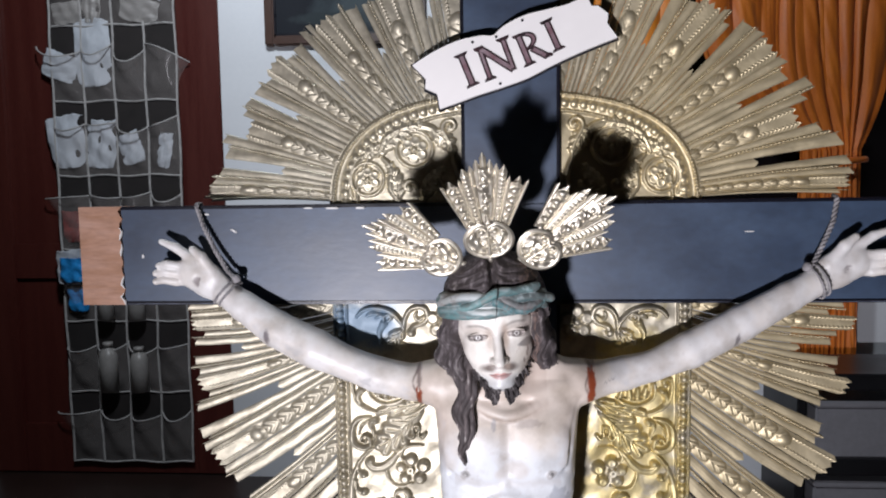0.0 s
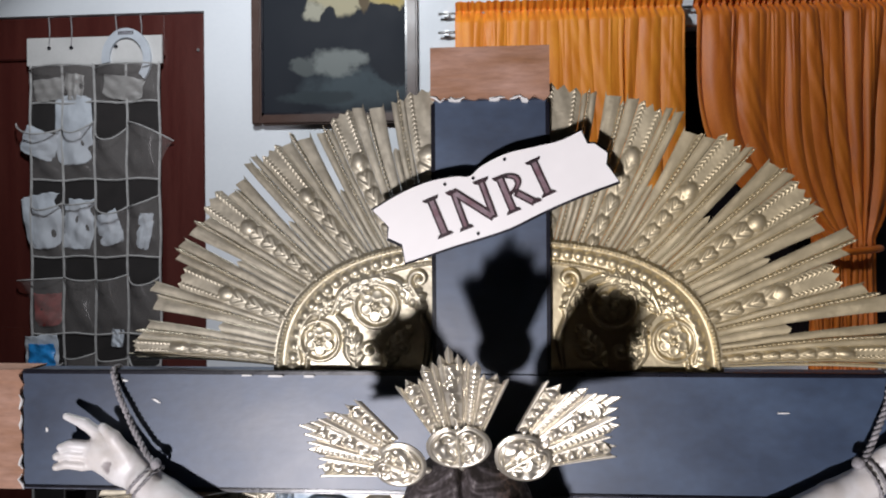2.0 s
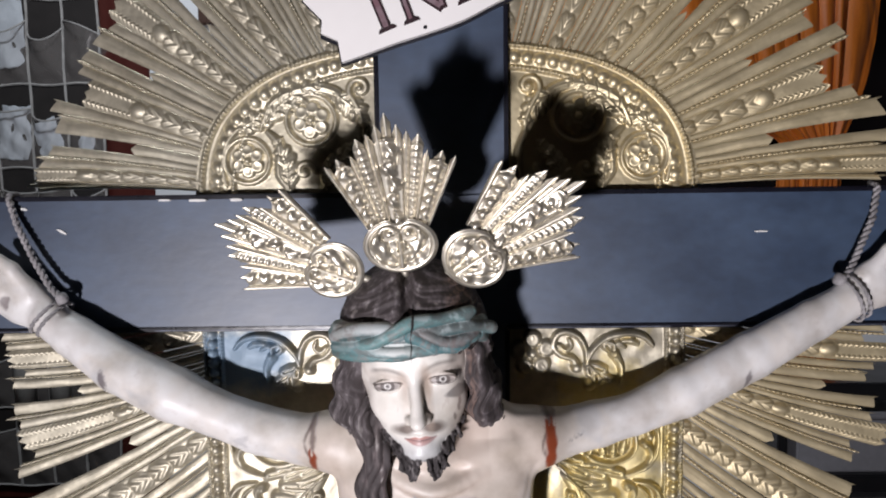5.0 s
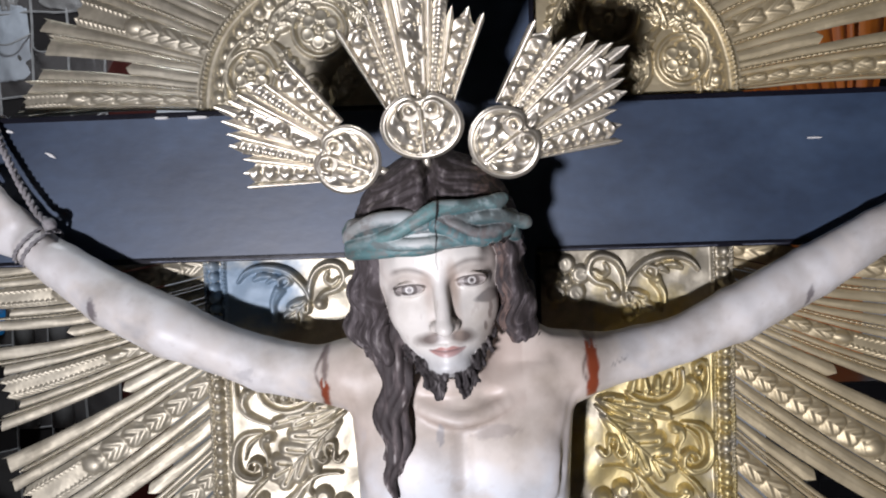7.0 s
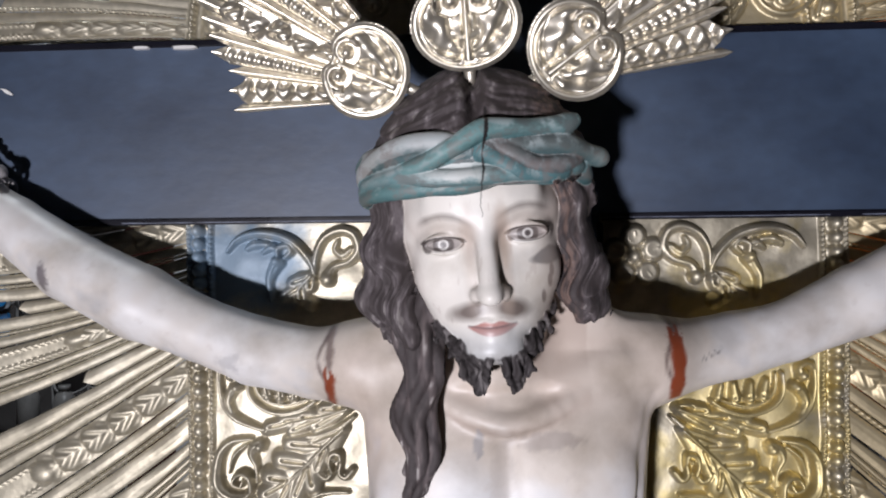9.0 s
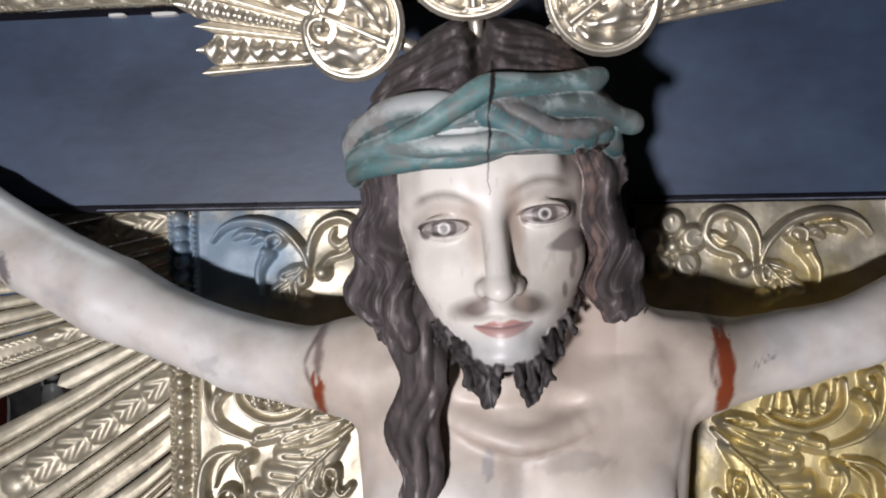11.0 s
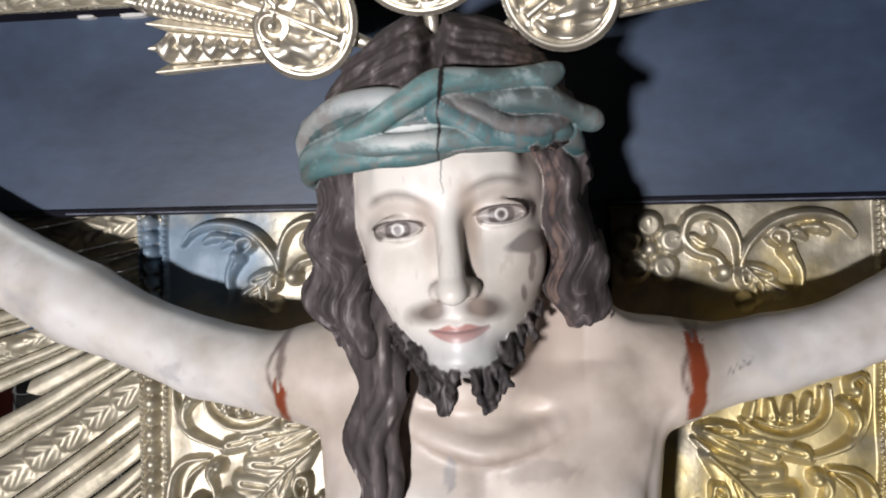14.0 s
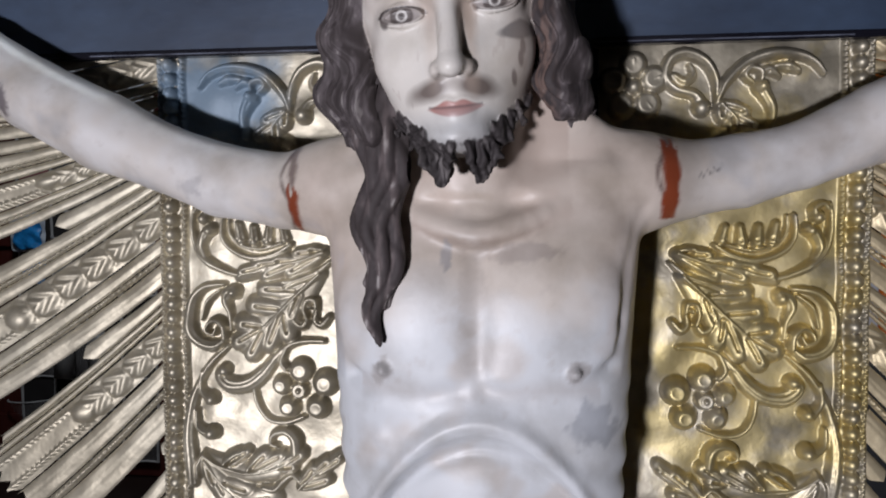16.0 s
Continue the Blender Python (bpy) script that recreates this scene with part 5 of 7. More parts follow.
# outline of the scroll in its own slant: a wavy top and bottom, notched ends
upper = [(-0.115, 0.022), (-0.085, 0.030), (-0.055, 0.0335), (-0.028, 0.031), (-0.015, 0.0275), (0.0, 0.034), (0.025, 0.0385), (0.055, 0.037), (0.078, 0.036), (0.100, 0.0395)]
right = [(0.102, 0.026), (0.109, 0.024), (0.118, 0.012), (0.114, 0.002), (0.121, -0.017)]
lower = [(0.100, -0.0185), (0.070, -0.0215), (0.040, -0.026), (0.010, -0.0315), (-0.02, -0.033), (-0.05, -0.0335), (-0.075, -0.035), (-0.098, -0.036)]
left = [(-0.096, -0.018), (-0.108, -0.008), (-0.104, 0.002)]


def smooth_line(pts, n=5):
    out = []
    for i in range(len(pts) - 1):
        p0, p1, p2, p3 = (Vector(pts[max(0, min(len(pts) - 1, i + k))]) for k in (-1, 0, 1, 2))
        for j in range(n):
            t = j / n
            out.append(0.5 * (2 * p1 + (p2 - p0) * t + (2 * p0 - 5 * p1 + 4 * p2 - p3) * t * t + (3 * p1 - p0 - 3 * p2 + p3) * t ** 3))
    return out + [Vector(pts[-1])]


outline = smooth_line(upper) + [Vector(p) for p in right] + smooth_line(lower) + [Vector(p) for p in left]
for name, mat, grow, y0, y1 in (("panel", M_BOARD, 0.0, 0.0, 0.007), ("backing", M_EDGE, 0.0028, 0.0072, 0.0105)):
    bm = bmesh.new()
    front = [bm.verts.new((p.x * (1 + grow * 8), y0, p.y + (grow if p.y > 0 else -grow) * 0.8)) for p in outline]
    back = [bm.verts.new((v.co.x, y1, v.co.z)) for v in front]
    n = len(front)
    bm.faces.new(front), bm.faces.new(back[::-1])
    for k in range(n):
        bm.faces.new((front[k], back[k], back[(k + 1) % n], front[(k + 1) % n]))
    part(name, bm, mat, board, "black edged backing" if name == "backing" else "")
# serif letters: strokes as (x0, z0, x1, z1, width) and serifs as (x, z, length), drawn on a unit height of 0.045
GLYPH = {"I": (((0, 0, 0, 1, 0.21),), ((0, 0, 0.42), (0, 1, 0.42)), 0),
         "N": (((-0.36, 0, -0.36, 1, 0.17), (-0.36, 0.97, 0.36, 0.03, 0.20), (0.36, 0.02, 0.36, 1, 0.17)), ((-0.36, 0, 0.36), (-0.42, 1, 0.24), (0.36, 1, 0.40)), 0),
         "R": (((-0.25, 0, -0.25, 1, 0.21), (-0.02, 0.46, 0.34, 0.02, 0.20)), ((-0.25, 0, 0.40), (-0.30, 1, 0.28), (0.38, 0, 0.28)), 1)}


def letter(ch, x, z, turn, size):
    """One painted capital: a dark outline and a maroon filling a little proud of it."""
    strokes, serifs, bowl = GLYPH[ch]
    for name, mat, shrink, y in (("letter", M_INK, 0.0, -0.0010), ("letter_filling", M_MAROON, 0.048, -0.0014)):
        bm = bmesh.new()

        def quad(pts):
            v = [bm.verts.new((p[0] * size, yy, p[1] * size)) for yy in (y, 0.0005) for p in pts]
            n = len(pts)
            bm.faces.new(v[:n]), bm.faces.new(v[n:][::-1])
            for k in range(n):
                bm.faces.new((v[k], v[n + k], v[n + (k + 1) % n], v[(k + 1) % n]))
            if name == "letter":
                return
        for j, (x0, z0, x1, z1, w) in enumerate(strokes):
            d = Vector((x1 - x0, z1 - z0)).normalized()
            o = Vector((-d.y, d.x)) * (w / 2 - shrink)
            a, b = Vector((x0, z0)) + d * shrink * 1.5, Vector((x1, z1)) - d * shrink * 1.5
            y -= 0.0001
            quad([a + o, a - o, b - o, b + o])
        if name == "letter":
            for sx, sz, ln in serifs:
                up = 0.055 if sz == 0 else -0.055
                y -= 0.0001
                quad([(sx - ln / 2, sz - up * 0.2), (sx + ln / 2, sz - up * 0.2), (sx + ln * 0.42, sz + up), (sx + ln * 0.18, sz + up * 1.9), (sx - ln * 0.18, sz + up * 1.9), (sx - ln * 0.42, sz + up)])
        if bowl:
            y -= 0.0001
            arc = [(-0.18 + 0.42 * math.cos(a), 0.715 + 0.285 * math.sin(a)) for a in np.linspace(-math.pi / 2, math.pi / 2, 15)]
            for p, q in zip(arc, arc[1:]):
                c = Vector((-0.18, 0.715))
                wd = 0.085 + 0.09 * abs(max(0.0, (p[0] + 0.18) / 0.42)) - 2 * shrink
                if wd < 0.03:
                    continue
                u, v = (Vector(p) - c), (Vector(q) - c)
                k0, k1 = 1 - shrink / u.length, 1 - (shrink + wd) / u.length
                quad([c + u * k0, c + v * k0, c + v * k1, c + u * k1])
        ob = part(name, bm, mat, board)
        ob.matrix_local = pose(x, 0, z, 0, -turn, 0)


for ch, x, z, turn, size in (("I", -0.0529, -0.0218, 6.5, 0.0395), ("N", -0.0170, -0.0200, 4.5, 0.0400), ("R", 0.0262, -0.0168, 7, 0.0375), ("I", 0.0535, -0.0112, 9, 0.0370)):
    letter(ch, x, z, turn, size)
for x, z in ((-0.040, 0.0265), (-0.012, 0.0245), (0.022, 0.0335), (-0.022, -0.0285)):
    part("tack", tube(bmesh.new(), [(x, 0.0004, z), (x, -0.0012, z)], 0.0016, 8), M_EDGE, board)


# ---- cords that tie the wrists to the bar ----
def cord(points, loop, label):
    """Twisted cord from the bar's top edge to a loop round the wrist."""
    ob = empty("cord", label, "cord", "cords on the arms")

    def twist(name, pts, r):
        pts = [Vector(p) for p in pts]
        seg = [0.0]
        for p, q in zip(pts, pts[1:]):
            seg.append(seg[-1] + (q - p).length)
        n = max(30, int(seg[-1] / 0.0012))
        for s in (0, math.pi):
            line = []
            for k in range(n + 1):
                d = seg[-1] * k / n
                i = max(j for j in range(len(seg) - 1) if seg[j] <= d + 1e-9)
                t = (d - seg[i]) / max(seg[i + 1] - seg[i], 1e-9)
                p = pts[i].lerp(pts[i + 1], t)
                tan = (pts[i + 1] - pts[i]).normalized()
                a = tan.cross(Vector((0, 1, 0.2))).normalized()
                b = tan.cross(a)
                ph = s + d / 0.0125 * 2 * math.pi
                line.append(p + 0.62 * r * (math.cos(ph) * a + math.sin(ph) * b))
            bm = bmesh.new()
            tube(bm, line, r * 0.72, 6)
            part(name, bm, M_CORD, ob, smooth=True)

    twist("strand", points, 0.0025)
    c, ax, r = Vector(loop[0]), Vector(loop[1]).normalized(), loop[2]
    a = ax.cross(Vector((0, 1, 0))).normalized()
    b = ax.cross(a)
    for off in (-0.003, 0.004):
        twist("loop", [c + ax * (off + 0.004 * math.cos(t)) + r * (math.cos(t) * a + math.sin(t) * b) for t in np.linspace(0, 2 * math.pi, 25)], 0.0014)
    bm = bmesh.new()
    bmesh.ops.create_icosphere(bm, subdivisions=2, radius=0.0055, matrix=Matrix.Translation(Vector(points[-1])))
    for v in bm.verts:
        v.co += 0.0016 * noise.noise_vector(v.co * 160)
    part("knot", bm, M_CORD, ob, smooth=True)
    return ob


cord([(-0.397, 0.010, 1.050), (-0.396, -0.006, 1.049), (-0.385, -0.012, 1.022), (-0.368, -0.017, 0.99), (-0.353, -0.021, 0.967), (-0.342, -0.024, 0.958)],
     ((-0.3545, -0.0205, 0.941), (0.86, 0, -0.5), 0.0185), "grey twisted cord from the bar to the wrist")
cord([(0.380, 0.010, 1.050), (0.378, -0.006, 1.048), (0.371, -0.012, 1.02), (0.355, -0.018, 0.988), (0.346, -0.022, 0.973), (0.338, -0.024, 0.968)],
     ((0.3515, -0.0205, 0.951), (0.84, 0, 0.54), 0.0185), "grey twisted cord tied round the raised wrist")

# ---- the carved statue: one mesh from merged forms ----


class Form:
    """Merged solid forms on a grid, meshed along their common skin."""

    def __init__(self, lo, hi, step):
        self.lo, self.step = np.array(lo, float), step
        self.n = [int(math.ceil((b - a) / step)) + 1 for a, b in zip(lo, hi)]
        self.axes = [lo[i] + step * np.arange(self.n[i], dtype=np.float32) for i in range(3)]
        self.f = np.full(self.n, 0.03, np.float32)

    def region(self, lo, hi):
        s = []
        for i in range(3):
            a = int(np.clip(math.floor((lo[i] - self.lo[i]) / self.step), 0, self.n[i]))
            b = int(np.clip(math.ceil((hi[i] - self.lo[i]) / self.step) + 1, 0, self.n[i]))
            s.append(slice(a, b))
        return tuple(s)

    def coords(self, s):
        return np.meshgrid(*(self.axes[i][s[i]] for i in range(3)), indexing="ij")

    def join(self, s, d, k):
        g = self.f[s]
        if k <= 0:
            self.f[s] = np.minimum(g, d)
        else:
            h = np.clip(0.5 + 0.5 * (g - d) / k, 0, 1)
            self.f[s] = g * (1 - h) + d * h - k * h * (1 - h)

    def dig(self, s, d, k):
        g = self.f[s]
        h = np.clip(0.5 - 0.5 * (g + d) / max(k, 1e-6), 0, 1)
        self.f[s] = g * (1 - h) - d * h + k * h * (1 - h)

    def cone(self, p, q, r0, r1, k=0.004, flat=None, dig=False):
        """A rounded cone from p to q. flat: (axis vector, factor) to squash it along."""
        p, q = np.array(p, float), np.array(q, float)
        m = max(r0, r1) * (1.0 if flat is None else max(1, flat[1])) + 2 * k + 3 * self.step
        s = self.region(np.minimum(p, q) - m, np.maximum(p, q) + m)
        X = self.coords(s)
        if 0 in X[0].shape:
            return
        d = q - p
        L2 = max(float(d @ d), 1e-12)
        V = [X[i] - p[i] for i in range(3)]
        t = np.clip((V[0] * d[0] + V[1] * d[1] + V[2] * d[2]) / L2, 0, 1)
        W = [V[i] - t * d[i] for i in range(3)]
        if flat is not None:
            ax = np.array(flat[0], float) / np.linalg.norm(flat[0])
            al = W[0] * ax[0] + W[1] * ax[1] + W[2] * ax[2]
            W = [W[i] + al * (flat[1] - 1) * ax[i] for i in range(3)]
        dist = np.sqrt(W[0] ** 2 + W[1] ** 2 + W[2] ** 2) - (r0 + (r1 - r0) * t)
        (self.dig if dig else self.join)(s, dist.astype(np.float32), k)

    def ball(self, c, r, k=0.004, axes=None, dig=False):
        """An ellipsoid with radii r along the given axes."""
        c = np.array(c, float)
        r = np.array(r if hasattr(r, "__len__") else (r, r, r), float)
        m = max(r) + 2 * k + 3 * self.step
        s = self.region(c - m, c + m)
        X = self.coords(s)
        if 0 in X[0].shape:
            return
        V = [X[i] - c[i] for i in range(3)]
        if axes is not None:
            V = [V[0] * a[0] + V[1] * a[1] + V[2] * a[2] for a in axes]
        k0 = np.sqrt(sum((V[i] / r[i]) ** 2 for i in range(3)))
        k1 = np.sqrt(sum((V[i] / r[i] ** 2) ** 2 for i in range(3))) + 1e-9
        (self.dig if dig else self.join)(s, (k0 * (k0 - 1) / k1).astype(np.float32), k)

    def chain(self, pts, rad, k=0.002):
        for i in range(len(pts) - 1):
            self.cone(pts[i], pts[i + 1], rad[i], rad[i + 1], k)


def skin_of(f, lo, step):
    """Surface nets: quads along the zero level of f."""
    inside = f < 0
    n = f.shape
    c = [(i, j, k) for i in (0, 1) for j in (0, 1) for k in (0, 1)]
    cut = [slice(0, n[i] - 1) for i in range(3)]
    count = np.zeros([m - 1 for m in n], np.int8)
    for o in c:
        count += inside[o[0]:n[0] - 1 + o[0], o[1]:n[1] - 1 + o[1], o[2]:n[2] - 1 + o[2]]
    act = np.argwhere((count > 0) & (count < 8))
    ident = np.full([m - 1 for m in n], -1, np.int32)
    ident[tuple(act.T)] = np.arange(len(act))
    val = np.stack([f[tuple((act + np.array(o)).T)] for o in c], 1)
    acc, num = np.zeros((len(act), 3)), np.zeros(len(act))
    for a in range(8):
        for b in range(a + 1, 8):
            oa, ob = np.array(c[a]), np.array(c[b])
            if np.abs(oa - ob).sum() != 1:
                continue
            x = (val[:, a] < 0) != (val[:, b] < 0)
            t = np.where(x, val[:, a] / np.where(x, val[:, a] - val[:, b], 1), 0)
            acc += np.where(x[:, None], oa + (ob - oa) * t[:, None], 0)
            num += x
    verts = np.array(lo) + step * (act + acc / num[:, None])
    quads = []
    for ax in range(3):
        o = [0, 0, 0]
        o[ax] = 1
        u, v = [k for k in range(3) if k != ax]
        A = inside[:n[0] - o[0], :n[1] - o[1], :n[2] - o[2]]
        B = inside[o[0]:, o[1]:, o[2]:]
        e = np.argwhere(A != B)
        e = e[(e[:, u] > 0) & (e[:, v] > 0) & (e[:, u] < n[u] - 1) & (e[:, v] < n[v] - 1)]
        side = A[tuple(e.T)]
        q = []
        for du, dv in ((0, 0), (1, 0), (1, 1), (0, 1)):
            g = e.copy()
            g[:, u] -= du
            g[:, v] -= dv
            q.append(ident[tuple(g.T)])
        q = np.stack(q, 1)
        flip = side if ax != 1 else ~side
        q = np.where(flip[:, None], q, q[:, ::-1])
        quads.append(q)
    quads = np.concatenate(quads)
    return verts, quads[(quads >= 0).all(1)]


def near(f, lo, step, verts):
    """The value of f at each place, blended from the eight grid points round it."""
    g = (verts - np.array(lo)) / step
    i = np.clip(np.floor(g).astype(int), 0, np.array(f.shape) - 2)
    w = np.clip(g - i, 0, 1)
    out = 0.0
    for a in (0, 1):
        for b in (0, 1):
            for c in (0, 1):
                k = (w[:, 0] if a else 1 - w[:, 0]) * (w[:, 1] if b else 1 - w[:, 1]) * (w[:, 2] if c else 1 - w[:, 2])
                out = out + k * f[i[:, 0] + a, i[:, 1] + b, i[:, 2] + c]
    return out


def mixto(C, colour, k):
    return C * (1 - k[:, None]) + np.array(colour) * k[:, None]


def soft(d, w):
    """1 well inside (d < -w), 0 outside."""
    return np.clip(0.5 - 0.5 * d / w, 0, 1)


SKIN, FLUSH = (0.62, 0.56, 0.50), (0.55, 0.44, 0.37)
HAIR, GREEN = (0.050, 0.040, 0.041), (0.045, 0.175, 0.185)
GREY, BLOOD = (0.34, 0.33, 0.34), (0.25, 0.055, 0.022)

# trunk and arms
B = Form((-0.452, -0.118, 0.02), (0.452, 0.0, 1.03), 0.0018)
s = B.region((-0.16, -0.2, 0.30), (0.14, 0.1, 0.93))
X, Y, Z = B.coords(s)
tz = np.array([0.02, 0.30, 0.50, 0.60, 0.66, 0.70, 0.74, 0.78, 0.81, 0.832, 0.848, 0.862, 0.88, 0.93])
ta = np.interp(Z, tz, [0.05, 0.068, 0.073, 0.0725, 0.0745, 0.077, 0.0795, 0.0815, 0.0840, 0.0860, 0.0850, 0.074, 0.048, 0.030])
tb = np.interp(Z, tz, [0.03, 0.045, 0.046, 0.040, 0.041, 0.045, 0.047, 0.046, 0.043, 0.037, 0.031, 0.028, 0.027, 0.027])
tc = np.interp(Z, tz, [-0.04, -0.046, -0.046, -0.044, -0.044, -0.046, -0.047, -0.048, -0.048, -0.047, -0.047, -0.052, -0.062, -0.075])
e = (np.abs((X + 0.0125) / ta) ** 2.9 + np.abs((Y - tc) / tb) ** 2.9) ** (1 / 2.9)
d = (e - 1) * np.minimum(ta, tb) * 0.9
# hollow belly under the arch of the ribs
archz = 0.712 - 14.0 * (X + 0.0115) ** 2
hollow = np.clip((archz - Z) / 0.010, 0, 1) * np.clip((0.066 - np.abs(X + 0.0125)) / 0.02, 0, 1) * (Y < tc)
bulge = np.exp(-(((X + 0.0115) / 0.030) ** 2 + ((Z - 0.660) / 0.034) ** 2)) * (Y < tc)
rim = np.exp(-((archz + 0.005 - Z) / 0.0062) ** 2) * np.clip((0.072 - np.abs(X + 0.0125)) / 0.02, 0, 1) * (Y < tc)
fold = np.exp(-((archz - 0.013 - Z) / 0.0032) ** 2) * np.clip((0.042 - np.abs(X + 0.0115)) / 0.02, 0, 1) * (Y < tc)
d += 0.0075 * hollow - 0.0058 * bulge - 0.0036 * rim - 0.0016 * fold
# furrow down the breastbone
d += 0.0022 * np.exp(-((X + 0.0125) / 0.007) ** 2) * np.clip((Z - 0.725) / 0.02, 0, 1) * np.clip((0.825 - Z) / 0.02, 0, 1) * (Y < tc)
B.join(s, d.astype(np.float32), 0)
for sd in (-1, 1):
    x = -0.0125
    B.ball((x + sd * 0.033, -0.0800, 0.770), (0.037, 0.0150, 0.035), 0.010)
    B.ball((x + sd * 0.0475, -0.0935, 0.743), 0.0032, 0.002)
    B.cone((x + sd * 0.010, -0.082, 0.824), (x + sd * 0.062, -0.072, 0.842), 0.0052, 0.0045, 0.009)
    for j in range(4):
        z = 0.735 - 0.02 * j
        B.cone((x + sd * 0.070, -0.062, z), (x + sd * 0.050, -0.082, z + 0.012), 0.002, 0.0015, 0.010)
# creases under the breasts
for pts in (((-0.078, -0.082, 0.738), (-0.066, -0.0945, 0.7295), (-0.052, -0.0985, 0.7265), (-0.036, -0.0985, 0.7290), (-0.022, -0.0970, 0.7330)), ((-0.008, -0.0970, 0.7330), (0.012, -0.0985, 0.7285), (0.030, -0.0985, 0.7290), (0.044, -0.0945, 0.7350), (0.054, -0.084, 0.744))):
    for p, q in zip(pts, pts[1:]):
        B.cone(p, q, 0.0034, 0.0034, 0.006, dig=True)
B.ball((-0.0130, -0.095, 0.8275), (0.034, 0.0150, 0.0085), 0.004, dig=True)
xs = np.linspace(-1, 1, 15)
B.chain([(-0.0130 + 0.046 * t, -0.0920 + 0.017 * t * t, 0.8115 + 0.018 * t * t - 0.0016 * math.exp(-(t / 0.2) ** 2)) for t in xs], [0.0050 - 0.0012 * abs(t) for t in xs], 0.0040)
# groove between the breast and the flank
for p, q, r in (((0.0730, -0.072, 0.826), (0.0660, -0.080, 0.795), 0.0042), ((0.0660, -0.080, 0.795), (0.0610, -0.083, 0.768), 0.0046), ((0.0610, -0.083, 0.768), (0.0585, -0.084, 0.742), 0.0036)):
    B.cone(p, q, r, r, 0.004, dig=True)
B.cone((-0.016, -0.055, 0.82), (-0.020, -0.078, 0.885), 0.031, 0.029, 0.012)
for sd in (-1, 1):
    B.cone((-0.020 + sd * 0.022, -0.090, 0.872), (-0.015 + sd * 0.008, -0.084, 0.832), 0.007, 0.0045, 0.007)
LEFT = [(-0.098, -0.046, 0.834), (-0.126, -0.044, 0.8355), (-0.165, -0.042, 0.843), (-0.203, -0.040, 0.857), (-0.240, -0.039, 0.873), (-0.286, -0.038, 0.8965), (-0.325, -0.038, 0.924), (-0.347, -0.038, 0.940)]
LEFTR = [0.024, 0.0215, 0.0215, 0.0200, 0.0240, 0.0225, 0.0185, 0.0160]
RIGHT = [(0.072, -0.046, 0.836), (0.094, -0.044, 0.840), (0.126, -0.042, 0.846), (0.158, -0.040, 0.854), (0.200, -0.039, 0.872), (0.258, -0.038, 0.903), (0.310, -0.038, 0.933), (0.340, -0.038, 0.9495)]
RIGHTR = [0.024, 0.0210, 0.0200, 0.0180, 0.0215, 0.0205, 0.0175, 0.0158]
LEFT, RIGHT = ([(0.0 + (p[0]) * (1 + f), p[1] + 0.010 * min(1, i / 2) + 0.008 * max(0, i - 3) / 4, 0.94 + (p[2] - 0.94) * (1 + f)) for i, p in enumerate(q) for f in [0.017 * min(1, i / 2) + 0.012 * max(0, i - 3) / 4]] for q in (LEFT, RIGHT))
B.chain(LEFT, LEFTR, 0.003), B.chain(RIGHT, RIGHTR, 0.003)
B.ball((-0.0965, -0.047, 0.838), (0.023, 0.024, 0.022), 0.016), B.ball((0.0715, -0.047, 0.840), (0.023, 0.024, 0.022), 0.016)


def hand(w, dr, up):
    """An open palm with the first finger and thumb out and the others curled; w: wrist, dr, up: its axes in the wall's plane."""
    w, dr, up = np.array(w), np.array((dr[0], 0, dr[1])), np.array((up[0], 0, up[1]))
    y = np.array((0, -1, 0))
    fl = ((0, 1, 0), 1.6)

    def at(a, b, c=0.0):
        return w + dr * a + up * b + y * c
    B.cone(at(-0.005, 0), at(0.020, 0.001), 0.0165, 0.0205, 0.004, fl)
    B.cone(at(0.020, 0.001), at(0.044, 0.0), 0.0205, 0.0195, 0.004, fl)
    B.cone(at(0.016, 0.012, 0.004), at(0.040, 0.024, 0.008), 0.0085, 0.0066, 0.004)
    B.cone(at(0.040, 0.024, 0.008), at(0.054, 0.028, 0.010), 0.0066, 0.0045, 0.003)
    B.cone(at(0.048, 0.014), at(0.075, 0.017, 0.002), 0.0068, 0.0056, 0.003)
    B.cone(at(0.075, 0.017, 0.002), at(0.094, 0.015, 0.005), 0.0056, 0.0036, 0.002)
    for j, b in enumerate((0.004, -0.006, -0.015)):
        L = (0.068, 0.067, 0.062)[j]
        B.cone(at(0.048, b), at(L - 0.008, b - 0.004, 0.004), 0.0064, 0.0058, 0.0015)
        B.cone(at(L - 0.008, b - 0.004, 0.004), at(L + 0.006, b - 0.009, 0.009), 0.0058, 0.0052, 0.0012)
        B.cone(at(L + 0.006, b - 0.009, 0.009), at(L + 0.011, b - 0.014, 0.014), 0.0052, 0.0042, 0.0012)
    B.ball(at(0.030, -0.001, 0.0145), (0.0062, 0.0035, 0.0062), 0.003, dig=True)


hand((-0.3615, -0.0195, 0.9438), (-0.857, 0.515), (0.515, 0.857))
hand((0.3545, -0.0195, 0.9530), (0.876, 0.482), (-0.482, 0.876))
